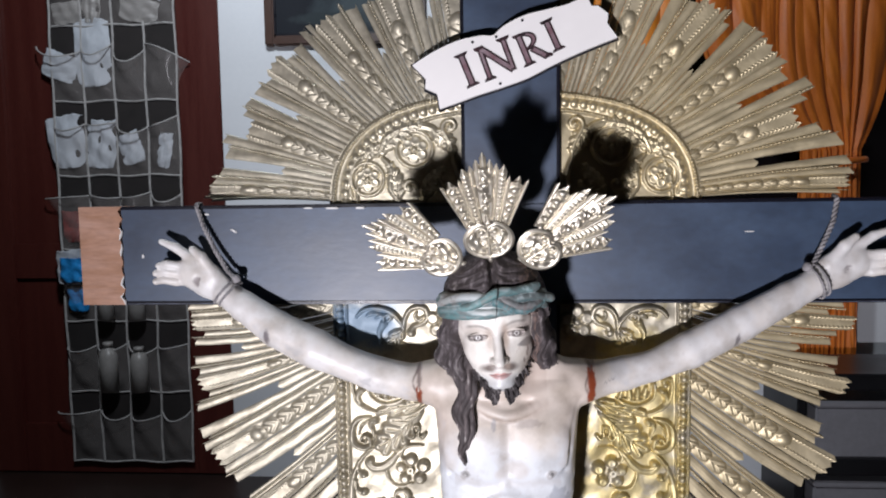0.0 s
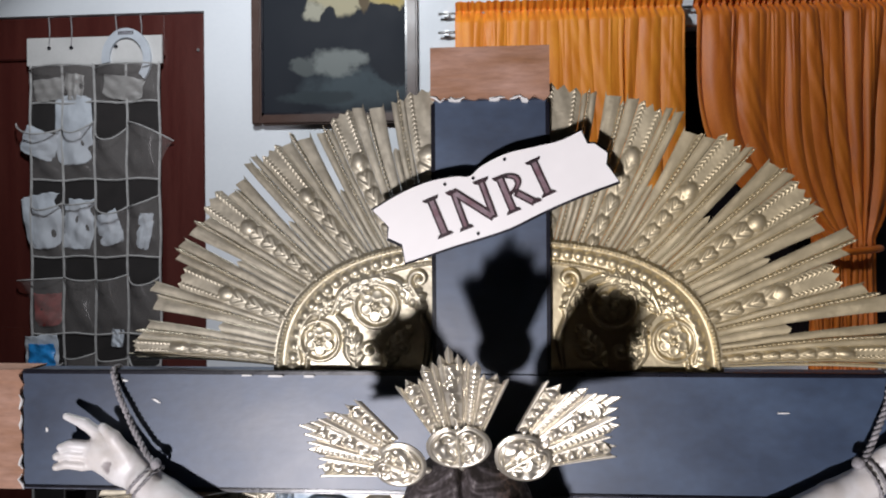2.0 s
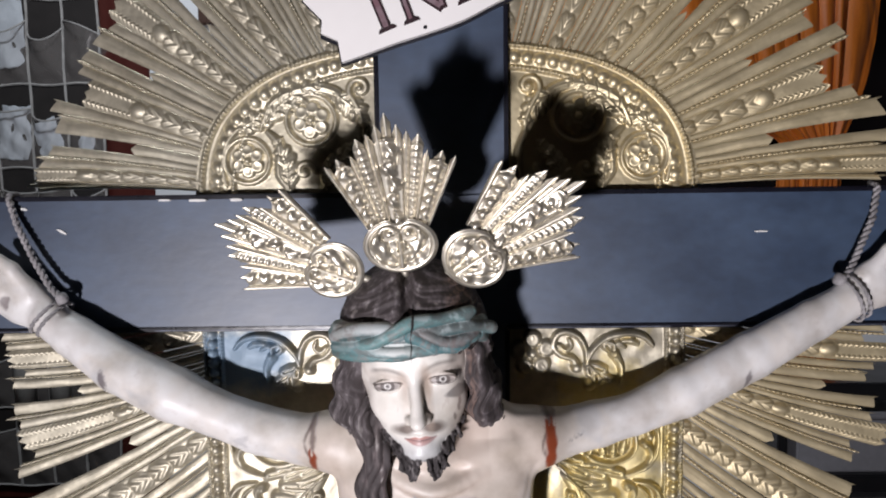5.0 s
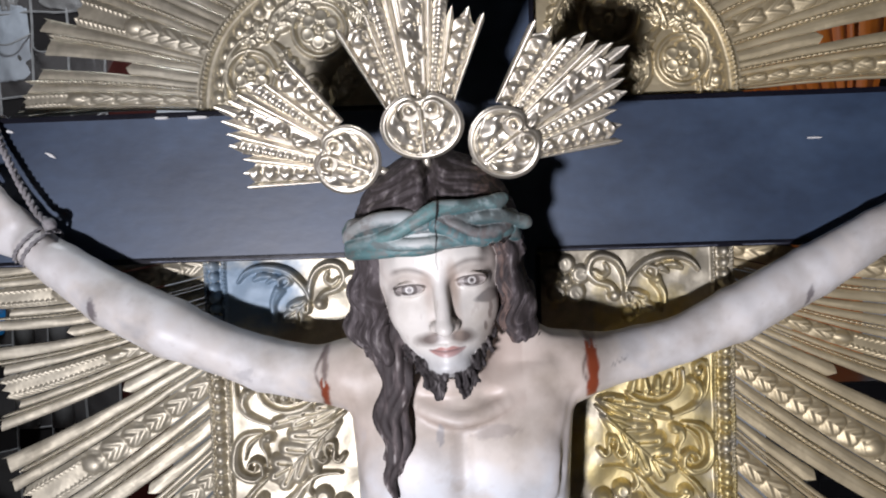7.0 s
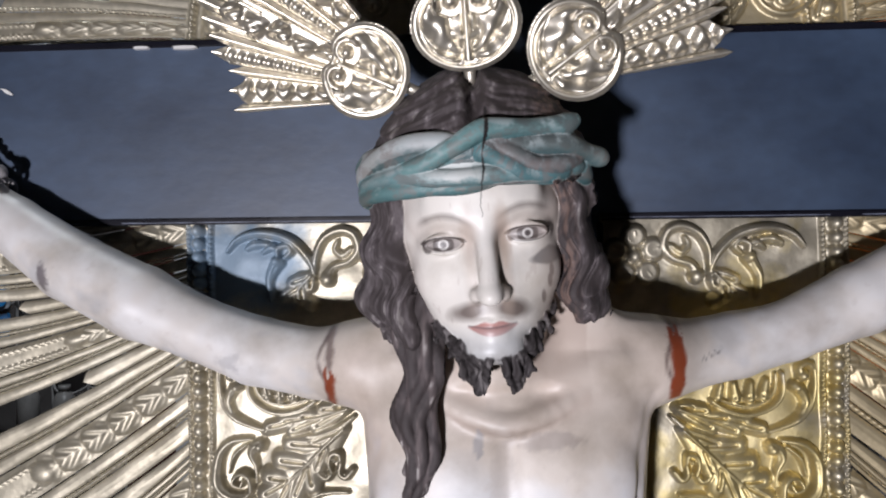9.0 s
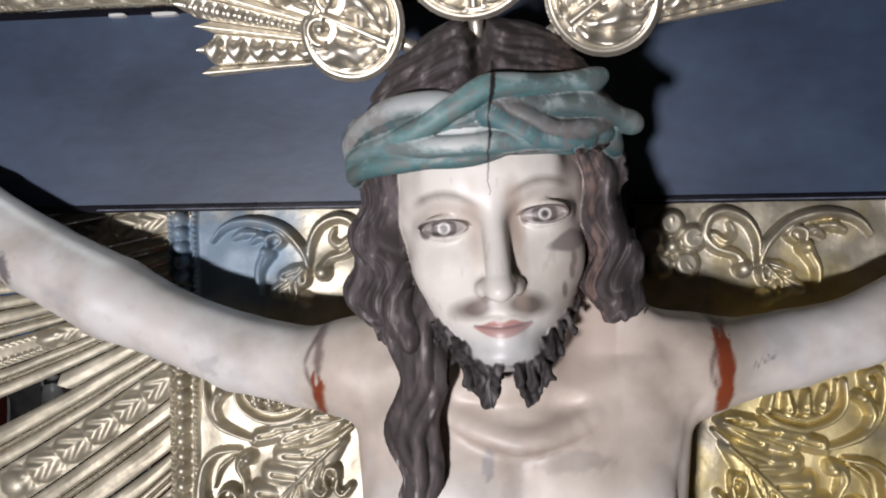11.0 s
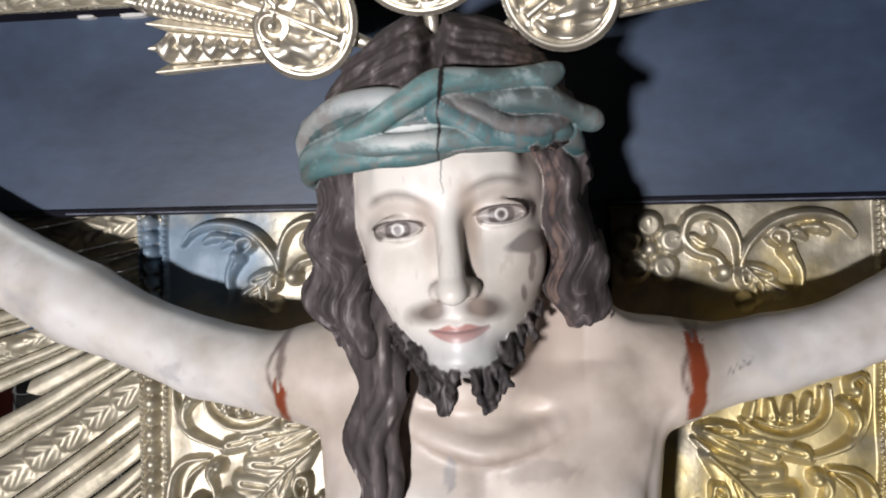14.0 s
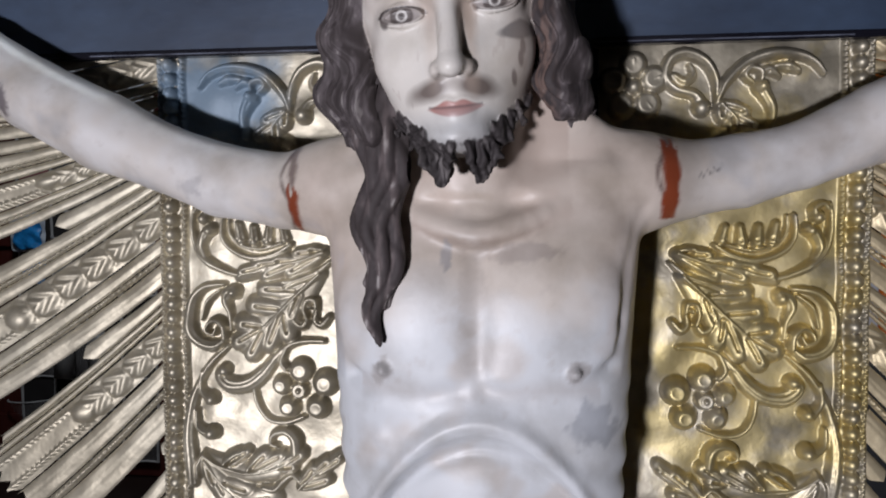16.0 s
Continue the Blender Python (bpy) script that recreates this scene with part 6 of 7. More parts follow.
# hips, cloth and legs below the trunk
B.cone((-0.05, -0.05, 0.44), (-0.03, -0.05, 0.10), 0.040, 0.022, 0.02)
B.cone((0.025, -0.05, 0.44), (0.01, -0.05, 0.10), 0.040, 0.022, 0.02)
B.cone((-0.012, -0.05, 0.50), (-0.012, -0.05, 0.40), 0.066, 0.068, 0.02, ((0, 1, 0), 1.35))
bv, bq = skin_of(B.f, B.lo, B.step)
BC = np.tile(np.array(SKIN), (len(bv), 1))
x, y, z = bv.T
wv = np.array([noise.fractal(Vector(p) * 22, 0.9, 2.0, 4) for p in bv[::1]]) 
BC = mixto(BC, (0.63, 0.665, 0.71), np.clip((0.80 - z) / 0.05 + 0.5 * wv, 0, 0.85))
BC = mixto(BC, (0.71, 0.715, 0.73), np.clip((np.abs(x + 0.0125) - 0.10) / 0.04, 0, 1) * np.clip(0.55 + 0.7 * wv, 0, 1))
BC = mixto(BC, (0.52, 0.46, 0.41), np.clip(wv * 1.3 - 0.25, 0, 0.55))
BC = mixto(BC, (0.47, 0.50, 0.55), np.clip(-wv * 1.5 - 0.45, 0, 0.5) * (np.abs(x + 0.0125) > 0.07))
# shade painted into the creases below the collarbone and the breasts
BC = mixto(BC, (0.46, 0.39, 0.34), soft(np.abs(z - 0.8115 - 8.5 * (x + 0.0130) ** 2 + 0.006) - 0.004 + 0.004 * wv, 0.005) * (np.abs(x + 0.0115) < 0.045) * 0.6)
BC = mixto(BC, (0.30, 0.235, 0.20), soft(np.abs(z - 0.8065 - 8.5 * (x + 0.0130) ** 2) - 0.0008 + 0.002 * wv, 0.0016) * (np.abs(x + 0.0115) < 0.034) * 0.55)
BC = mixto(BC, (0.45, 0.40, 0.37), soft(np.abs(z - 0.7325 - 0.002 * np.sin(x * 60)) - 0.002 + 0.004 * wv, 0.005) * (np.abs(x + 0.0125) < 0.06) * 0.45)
wf = np.array([noise.fractal(Vector(p) * 120, 0.8, 2.0, 3) for p in bv])
BC = mixto(BC, (0.45, 0.40, 0.37), np.clip(2.0 * wf - 1.3, 0, 0.22))
BC = mixto(BC, FLUSH, np.clip(soft(np.hypot((x + 0.0125) / 2.0, z - 0.838) - 0.026, 0.03) * (0.55 + 0.6 * wv), 0, 1) * (y < -0.04))
# armpits and flanks: shade as brown colour
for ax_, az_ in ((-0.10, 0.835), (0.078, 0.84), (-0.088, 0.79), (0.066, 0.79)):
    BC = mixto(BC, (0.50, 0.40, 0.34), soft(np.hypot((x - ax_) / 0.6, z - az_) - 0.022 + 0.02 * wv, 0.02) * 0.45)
# bruises, wounds, nipples and spots; the breastbone streak is painted shading
for cx_, cz_, rx_, rz_, col, k in ((0.010, 0.802, 0.015, 0.0045, (0.42, 0.37, 0.34), 0.75), (-0.028, 0.8, 0.0016, 0.005, GREY, 0.8), (-0.016, 0.778, 0.006, 0.022, (0.50, 0.45, 0.41), 0.5),
                                   (-0.299, 0.889, 0.004, 0.007, (0.16, 0.14, 0.15), 0.9), (0.254, 0.884, 0.003, 0.009, (0.16, 0.14, 0.15), 0.8), (-0.178, 0.838, 0.009, 0.006, GREY, 0.45),
                                   (0.046, 0.717, 0.011, 0.009, (0.33, 0.35, 0.39), 0.65), (-0.06, 0.743, 0.006, 0.005, (0.30, 0.27, 0.25), 0.6), (0.035, 0.743, 0.006, 0.005, (0.30, 0.27, 0.25), 0.6),
                                   (-0.3875, 0.957, 0.0045, 0.005, (0.26, 0.23, 0.23), 0.9), (0.3805, 0.966, 0.0045, 0.005, (0.26, 0.23, 0.23), 0.9)):
    g = np.hypot((x - cx_) / rx_, (z - cz_) / rz_) + 0.4 * wv + 0.75 * wf - 1
    BC = mixto(BC, col, soft(g, 0.18) * k * (y < -0.03))
# neck browner towards the head
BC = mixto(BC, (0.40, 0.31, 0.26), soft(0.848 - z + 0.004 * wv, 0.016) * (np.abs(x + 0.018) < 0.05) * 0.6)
BC = mixto(BC, (0.07, 0.065, 0.07), soft(np.abs(z - 0.8425 - 0.45 * (x - 0.106) - 0.0013 * np.sin(x * 1700)) - 0.0004, 0.0007) * (np.abs(x - 0.106) < 0.0065) * (y < -0.03) * 0.8)
# painted seams where the arms join the trunk: a dark line above, red paint run down below
for sx, z0, z1, zb, wd, top in ((-0.1145, 0.812, 0.862, 0.834, 0.0036, 0.0022), (0.0830, 0.818, 0.874, 0.8575, 0.0043, 0.0075)):
    line = soft(np.abs(x - sx + 0.0035 - 0.003 * np.sin(z * 170)) - 0.0011 - 0.0006 * wf, 0.0010) * (z > z0) * (z < z1)
    BC = mixto(BC, (0.10, 0.06, 0.055), line * 0.85)
    cap_ = soft(np.abs(x - sx - 0.001) - top * np.clip((z - zb + 0.004) / 0.012, 0, 1) - 0.0016 * wf, 0.0012) * (z > zb - 0.004) * (z < z1)
    BC = mixto(BC, (0.13, 0.085, 0.08), cap_ * 0.75)
    wide = wd + 0.0004 * np.sin(z * 420 + 300 * sx) - (0.05 if sx < 0 else 0.0) * np.clip(zb - 0.006 - z, 0, 0.03) + 0.0016 * wv + 0.0010 * wf
    BC = mixto(BC, BLOOD, soft(np.abs(x - sx - 0.001) - wide, 0.0010) * (z > z0) * (z < zb + 0.004 * np.sin(x * 1500)) * (y < -0.025))

# head, in its own axes: e0 to the side, e1 out of the face, e2 up
LIFT = 0.0011
tilt, nod = radians(4.5), radians(9)
E0 = np.array((math.cos(tilt), 0, math.sin(tilt)))
E2 = np.array((-math.sin(tilt) * math.cos(nod), -math.sin(nod), math.cos(tilt) * math.cos(nod)))
E1 = np.cross(E0, E2) * (1 if np.cross(E0, E2)[1] < 0 else -1)
EYES = np.array((-0.0235, -0.1285, 0.9095))
FR = (E0, E1, E2)


def hd(a, b, c):
    return EYES + E0 * a + E1 * b + E2 * c


HLO, HHI, HS = (-0.098, -0.182, 0.815), (0.056, -0.012, 1.006), 0.00078
F = Form(HLO, HHI, HS)     # face
G = Form(HLO, HHI, HS)     # hair and beard
K = Form(HLO, HHI, HS)     # crown
F.ball(hd(-0.001, -0.040, 0.006), (0.0455, 0.0415, 0.056), 0.001, FR)
F.ball(hd(0, -0.0285, -0.034), (0.0330, 0.0325, 0.033), 0.012, FR)
F.cone(hd(0, -0.0135, -0.020), hd(0, -0.0105, -0.042), 0.0165, 0.0150, 0.010)
for sd in (-1, 1):
    F.ball(hd(sd * 0.0225, -0.0145, -0.019), (0.0135, 0.011, 0.015), 0.009, FR)
    F.ball(hd(sd * 0.0112, 0.0085, 0.001 + sd * LIFT), (0.0062, 0.0110, 0.0095), 0.005, FR, dig=True)
    F.ball(hd(sd * 0.0205, -0.0112, -0.0003 + sd * LIFT), (0.0125, 0.0102, 0.0082), 0.003, FR)
    for a0, lift in ((0.0041, 1), (0.0037, -1)):
        tt = np.linspace(0, math.pi, 13)
        pts = [hd(sd * 0.0205 + 0.0092 * math.cos(t), -0.0042 + 0.0032 * math.sin(t), -0.0003 + sd * LIFT + lift * a0 * math.sin(t)) for t in tt]
        F.chain(pts, [0.0006 + 0.0005 * math.sin(t) for t in tt], 0.0014)
    F.chain([hd(sd * 0.005, -0.0005, 0.0100 + sd * LIFT), hd(sd * 0.012, -0.0045, 0.0140 + sd * LIFT), hd(sd * 0.021, -0.0088, 0.0145 + sd * LIFT), hd(sd * 0.031, -0.0170, 0.0110 + sd * LIFT)], [0.0030, 0.0034, 0.0034, 0.0030], 0.009)
    F.ball(hd(sd * 0.0064, 0.0062, -0.0262), (0.0036, 0.0052, 0.0038), 0.0022, FR)
F.ball(hd(0, -0.007, 0.026), (0.026, 0.010, 0.018), 0.012, FR)
F.cone(hd(0, -0.0010, 0.010), hd(0, 0.0122, -0.0225), 0.0038, 0.0052, 0.0050)
F.ball(hd(0, 0.0138, -0.0256), (0.0054, 0.0058, 0.0046), 0.003, FR)
for sd in (-1, 1):
    F.ball(hd(sd * 0.0046, 0.0105, -0.0304), (0.0022, 0.0038, 0.0022), 0.001, FR, dig=True)
ts = np.linspace(-1, 1, 13)
F.chain([hd(0.0118 * t, 0.0052 - 0.0055 * t * t, -0.0402 - 0.0008 * (abs(t) < 0.15) + 0.0004 * abs(t)) for t in ts], [0.0023 - 0.0013 * t * t for t in ts], 0.0014)
F.chain([hd(0.0100 * t, 0.0052 - 0.0050 * t * t, -0.0446 + 0.0022 * t * t) for t in ts], [0.0028 - 0.0015 * t * t for t in ts], 0.0014)
F.ball(hd(0, -0.0010, -0.0545), (0.0140, 0.0110, 0.0085), 0.007, FR)
# beard: small curls along the jaw and two points
for sd in (-1, 1):
    for j, t in enumerate(np.linspace(0, 1, 7)):
        a, b, c = 0.0290 - 0.0185 * t ** 1.05, -0.0215 + 0.0215 * t ** 0.8, -0.0425 - 0.0205 * t
        r = 0.0040 + 0.0007 * math.sin(j * 2.4 + sd)
        G.ball(hd(sd * a, b, c), (r, r * 0.9, r * 1.1), 0.0016, FR)
        hook = 0.0030 if j % 2 else -0.0010
        G.cone(hd(sd * a, b + 0.003, c + 0.002), hd(sd * (a + hook), b + 0.0045, c - 0.0062), 0.0026, 0.0014, 0.0008)
        G.cone(hd(sd * (a - 0.003), b + 0.004, c + 0.001), hd(sd * (a - 0.003 + hook), b + 0.0055, c - 0.0055), 0.0018, 0.0010, 0.0006)
    G.cone(hd(sd * 0.0085, 0.0005, -0.0615), hd(sd * 0.0088, 0.0050, -0.0735), 0.0078, 0.0034, 0.002)
    G.cone(hd(sd * 0.0160, -0.0040, -0.0560), hd(sd * 0.0130, 0.0005, -0.0670), 0.0062, 0.0034, 0.002)
    for j in range(5):
        a = 0.0035 + 0.0030 * j
        G.chain([hd(sd * a, 0.0085 - 0.0012 * j, -0.0580 - 0.0004 * j), hd(sd * (a + 0.0016 * (-1) ** j), 0.0098 - 0.0010 * j, -0.0650), hd(sd * (0.0072 + 0.0014 * j), 0.0082 - 0.0008 * j, -0.0755 + 0.0016 * j)], [0.0017, 0.0020, 0.0010], 0.0003)
s = G.region(HLO, HHI)
X, Y, Z = G.coords(s)
P0, P1, P2 = (sum((V - EYES[i]) * e[i] for i, V in enumerate((X, Y, Z))) for e in FR)
curl_ = np.sin(np.abs(P0) * 900 - P2 * 620 + 2.2 * np.sin(P2 * 330 + P0 * 210)) * 0.6 + np.sin(np.abs(P0) * 1700 + P2 * 700 + 1.5 * np.sin(P0 * 500)) * 0.35
G.f[s] += (0.0010 * curl_ * (P2 < -0.040) * (P1 > -0.03)).astype(np.float32)
# hair: a cap with a parting, side locks, one long lock in front
s = G.region(HLO, HHI)
X, Y, Z = G.coords(s)
P0, P1, P2 = (sum((V - EYES[i]) * e[i] for i, V in enumerate((X, Y, Z))) for e in FR)
k0 = np.sqrt((P0 / 0.0580) ** 2 + ((P1 + 0.0370) / 0.0540) ** 2 + ((P2 - 0.022) / 0.0630) ** 2)
comb = P2 * 1250 + np.abs(P0) * 420 + P1 * 260 + 2.2 * np.sin(P0 * 95 + P1 * 60)
strand = np.sin(comb) * 0.34 + np.sin(comb * 0.47 + 1.3 * np.sin(P0 * 150)) * 0.55 + np.sin(comb * 1.9 + 2 * np.sin(P0 * 210)) * 0.18
cap = (k0 - 1) * 0.048 - 0.0011 * strand + 0.0060 * np.exp(-(P0 / 0.0038) ** 2)
cap = np.maximum(cap, (0.026 - P2) * 0.8 - np.clip((-0.02 - P1) * 2, 0, 0.08))
G.join(s, cap.astype(np.float32), 0.002)
locks = (((-0.045, -0.032, 0.020), (-0.0520, -0.030, -0.008), (-0.0560, -0.032, -0.032), (-0.0520, -0.036, -0.050), 0.0120, 0.0135),
         ((-0.0460, -0.030, 0.014), (-0.0480, -0.026, -0.010), (-0.0470, -0.022, -0.030), (-0.0430, -0.018, -0.052), 0.0065, 0.0085),
         ((0.0400, -0.026, 0.020), (0.0450, -0.028, -0.006), (0.0505, -0.030, -0.030), (0.0560, -0.036, -0.044), 0.0095, 0.0120),
         ((0.0430, -0.022, 0.014), (0.0460, -0.022, -0.010), (0.0460, -0.022, -0.032), (0.0480, -0.026, -0.048), 0.0065, 0.0085),
         ((0.0440, -0.050, 0.02), (0.050, -0.05, -0.02), (0.053, -0.05, -0.04), (0.05, -0.05, -0.055), 0.012, 0.012),
         ((-0.0440, -0.050, 0.02), (-0.050, -0.05, -0.02), (-0.050, -0.05, -0.04), (-0.05, -0.05, -0.055), 0.012, 0.012))
for q in locks:
    pts = [hd(*p) for p in q[:4]]
    G.chain(pts, [q[4], (q[4] + q[5]) / 2, q[5], q[5] * 0.75], 0.004)
warp = 2.2 * np.sin(P2 * 210 + P1 * 60 + 3 * np.sign(P0)) + 1.7 * np.sin(P2 * 120 - P0 * 150)
grow = 0.0008 * np.sin(P0 * 760 + P1 * 420 + warp) + 0.0005 * np.sin(P0 * 1500 + P1 * 900 + 2 * warp) + 0.0016 * np.sin(P2 * 205 + P0 * 130 + 1.0)
G.f[s] += (grow * (np.abs(P0) > 0.033) * (P2 < 0.03)).astype(np.float32)
# crown: thick carved branches laid over one another, each with its own paint: (turn, height, lift) along it, then its colour and thickness
cen, ra, rb = (-0.0028, -0.0260, 0.0365), 0.0552, 0.0390
TWIGS = (
    (((-1.75, 0.027, 0.0), (-1.42, 0.0335, 0.0), (-0.92, 0.0430, 0.001), (-0.61, 0.0472, 0.001), (-0.28, 0.0480, 0.0), (-0.13, 0.0462, -0.002), (0.09, 0.0394, -0.003), (0.31, 0.034, -0.003)), (0.360, 0.400, 0.405), 0.0046),
    (((-1.30, 0.034, -0.002), (-1.02, 0.039, -0.001), (-0.63, 0.0445, -0.001), (-0.37, 0.0440, -0.001), (-0.15, 0.0430, -0.002), (0.06, 0.0435, -0.002)), (0.070, 0.130, 0.138), 0.0042),
    (((-1.70, 0.0235, 0.0), (-1.23, 0.029, 0.001), (-0.64, 0.0335, 0.001), (-0.32, 0.0318, 0.003), (-0.04, 0.0312, 0.003), (0.12, 0.0311, 0.002), (0.35, 0.0297, 0.0), (0.66, 0.0283, 0.0), (0.93, 0.0300, 0.0), (1.18, 0.0300, 0.0)), (0.090, 0.250, 0.270), 0.0043),
    (((-0.95, 0.0310, -0.002), (-0.67, 0.0335, 0.0), (-0.38, 0.0385, 0.003), (-0.15, 0.0448, 0.004), (0.03, 0.0500, 0.003), (0.17, 0.0516, 0.001), (0.41, 0.0510, 0.0), (0.66, 0.0500, 0.0), (0.84, 0.0500, 0.002), (0.95, 0.0520, 0.005)), (0.085, 0.270, 0.275), 0.0047),
    (((-1.75, 0.0200, 0.0), (-1.40, 0.0226, 0.001), (-0.78, 0.0268, 0.001), (-0.45, 0.0272, 0.0), (-0.22, 0.0271, -0.001), (0.05, 0.0282, -0.001), (0.29, 0.0307, -0.001)), (0.060, 0.215, 0.225), 0.0042),
    (((0.10, 0.0455, -0.001), (0.32, 0.0399, 0.001), (0.49, 0.0344, 0.002), (0.71, 0.0320, 0.002), (0.97, 0.0331, 0.001), (1.12, 0.0345, 0.0)), (0.180, 0.175, 0.175), 0.0042),
    (((0.30, 0.0430, -0.002), (0.47, 0.0425, 0.0), (0.73, 0.0425, 0.002), (1.02, 0.0395, 0.003), (1.25, 0.0350, 0.006), (1.33, 0.0322, 0.010)), (0.150, 0.215, 0.215), 0.0044),
    (((0.09, 0.0420, 0.0), (0.23, 0.0364, 0.001), (0.39, 0.0310, 0.001), (0.62, 0.0292, 0.001), (0.90, 0.0290, 0.0)), (0.050, 0.200, 0.225), 0.0052),
)
BRANCH = []
BAND = [(t, 0.0385 - 0.0045 * max(0, -t - 0.5) - 0.003 * max(0, t - 0.7)) for t in np.linspace(-1.5, 1.12, 150)]
for j, (line, _, rad) in enumerate(TWIGS):
    fine_ = np.array([tuple(p) for p in smooth_line(line, 30)])
    at_ = np.linspace(0, len(fine_) - 1, 150)
    fine_ = np.stack([np.interp(at_, np.arange(len(fine_)), fine_[:, k]) for k in range(3)], -1)
    BRANCH.append(np.array([hd(cen[0] + (ra + o) * math.sin(t), cen[1] + (rb + o) * math.cos(t), c) for t, c, o in fine_]))
    K.chain(list(BRANCH[-1]), [0.90 * rad * (1 + 0.12 * math.sin(0.11 * k + 2 * j) - 0.35 * max(0, (k - 138) / 12)) for k in range(150)], 0.0009)
for j, (ph, turns, amp) in enumerate(((0.3, 3, 0.0110), (2.4, 3, 0.0105), (4.5, 2, 0.0095))):
    BRANCH.append(np.array([hd(cen[0] + ra * math.sin(t), cen[1] + rb * math.cos(t), cen[2] - 0.020 * math.sin((t - 1.1) * 0.77) + 0.6 * amp * math.sin(ph + turns * t)) for t in np.linspace(1.25, 2 * math.pi - 1.3, 150)]))
    K.chain(list(BRANCH[-1]), [0.0046] * 150, 0.0005)
BRANCH.append(np.array([hd(cen[0] + (ra - 0.0035) * math.sin(t), cen[1] + (rb - 0.0035) * math.cos(t), c) for t, c in BAND]))
for lift in (-0.0052, 0.0, 0.0058):
    K.chain([p + E2 * lift for p in BRANCH[-1]], [0.0048 - 0.0010 * max(0, (k - 120) / 30) for k in range(150)], 0.0022)
allf = np.minimum(np.minimum(F.f, G.f), K.f)
hv, hq = skin_of(allf, F.lo, HS)


def refine(v, q, on):
    """Splits the chosen quads in four, so that fine painted lines stay sharp."""
    keep, cut = q[~on], q[on]
    e = np.sort(np.stack([cut, np.roll(cut, -1, 1)], -1).reshape(-1, 2), 1)
    u, inv = np.unique(e, axis=0, return_inverse=True)
    inv = inv.reshape(-1, 4)
    n = len(v)
    m, c = n + inv, n + len(u) + np.arange(len(cut))
    out = [np.stack([cut[:, k], m[:, k], c, m[:, k - 1]], 1) for k in range(4)]
    return np.concatenate([v, v[u].mean(1), v[cut].mean(1)]), np.concatenate([keep] + out)


for again in range(2):
    o = hv[hq].mean(1) - EYES
    a0, a1, a2 = o @ E0, o @ E1, o @ E2
    hv, hq = refine(hv, hq, (a1 > -0.022) & (np.abs(a0) < 0.036) & (a2 > (-0.052 if again == 0 else -0.010)) & (a2 < (0.06 if again == 0 else 0.019)))
df, dg, dk = (near(o.f, F.lo, HS, hv) for o in (F, G, K))
hx = hv - EYES
p0, p1, p2 = hx @ E0, hx @ E1, hx @ E2
nz = np.array([noise.fractal(Vector(p) * 60, 0.9, 2.0, 3) for p in hv])
nf = np.array([noise.fractal(Vector((p[0] * 230, p[1] * 230, p[2] * 60)), 0.8, 2.0, 3) for p in hv])
C = np.tile(np.array((0.72, 0.685, 0.635)), (len(hv), 1))
C = mixto(C, (0.66, 0.64, 0.61), np.clip(nz * 0.7 + 0.1, 0, 0.6))
# browner towards the sides of the face
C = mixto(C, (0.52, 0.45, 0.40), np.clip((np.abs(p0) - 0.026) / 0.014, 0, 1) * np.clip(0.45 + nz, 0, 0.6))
C = mixto(C, (0.50, 0.44, 0.40), np.clip(2.0 * nf - 1.2, 0, 0.35))
front = (p1 > -0.03).astype(float)
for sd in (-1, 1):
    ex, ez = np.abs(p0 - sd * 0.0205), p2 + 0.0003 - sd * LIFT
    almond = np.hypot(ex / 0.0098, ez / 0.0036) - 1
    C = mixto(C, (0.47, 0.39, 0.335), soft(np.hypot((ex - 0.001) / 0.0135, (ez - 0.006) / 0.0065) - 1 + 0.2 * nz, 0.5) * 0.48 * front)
    # inner eye sockets: brown paint plus painted shade, deeper on the unlit right
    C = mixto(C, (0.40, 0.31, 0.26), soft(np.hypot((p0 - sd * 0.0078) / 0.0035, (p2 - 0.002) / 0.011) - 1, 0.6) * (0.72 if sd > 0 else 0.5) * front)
    line = np.where(ez > 0, 0.15, 0.04) + 0.06 * nz
    C = mixto(C, (0.045, 0.034, 0.032), soft(np.abs(almond) - line, 0.06) * 0.95 * front)
    C = mixto(C, (0.06, 0.045, 0.045), soft(np.hypot((p0 - sd * 0.0205 + 0.0085) / 0.0022, (ez + 0.0012) / 0.0022) - 1 + 0.8 * nz, 0.3) * 0.8 * front)
    inside = soft(almond + 0.12, 0.08) * front
    C = mixto(C, (0.38, 0.345, 0.33), inside)
    iris = np.hypot(ex, ez)
    C = mixto(C, (0.13, 0.11, 0.105), soft(iris - 0.0052, 0.0005) * inside)
    C = mixto(C, (0.70, 0.68, 0.66), soft(np.abs(iris - 0.0021) - 0.00045, 0.0004) * inside * 0.95)
    C = mixto(C, (0.03, 0.02, 0.02), soft(iris - 0.0009, 0.0005) * inside)
    brow = np.abs(p2 - sd * LIFT - (0.0138 - 27.0 * (p0 - sd * 0.020) ** 2)) - 0.0009 - 0.0007 * nz
    C = mixto(C, (0.115, 0.09, 0.08), soft(brow, 0.0019) * soft(np.abs(p0 - sd * 0.0195) - 0.0115, 0.003) * 0.85 * front)
bow = -0.0426 + 0.0012 * np.exp(-((np.abs(p0) - 0.0040) / 0.0030) ** 2)
lip = np.maximum(np.abs(p0) / 0.0118 - 1, np.where(p2 > -0.0430, (p2 - bow - 0.0022 * (1 - (p0 / 0.0125) ** 2)), (-0.0430 - p2) - 0.0034 * (1 - (p0 / 0.0118) ** 2)) / 0.0040)
C = mixto(C, (0.40, 0.165, 0.14), soft(lip, 0.12) * (p1 > 0.0) * 0.92)
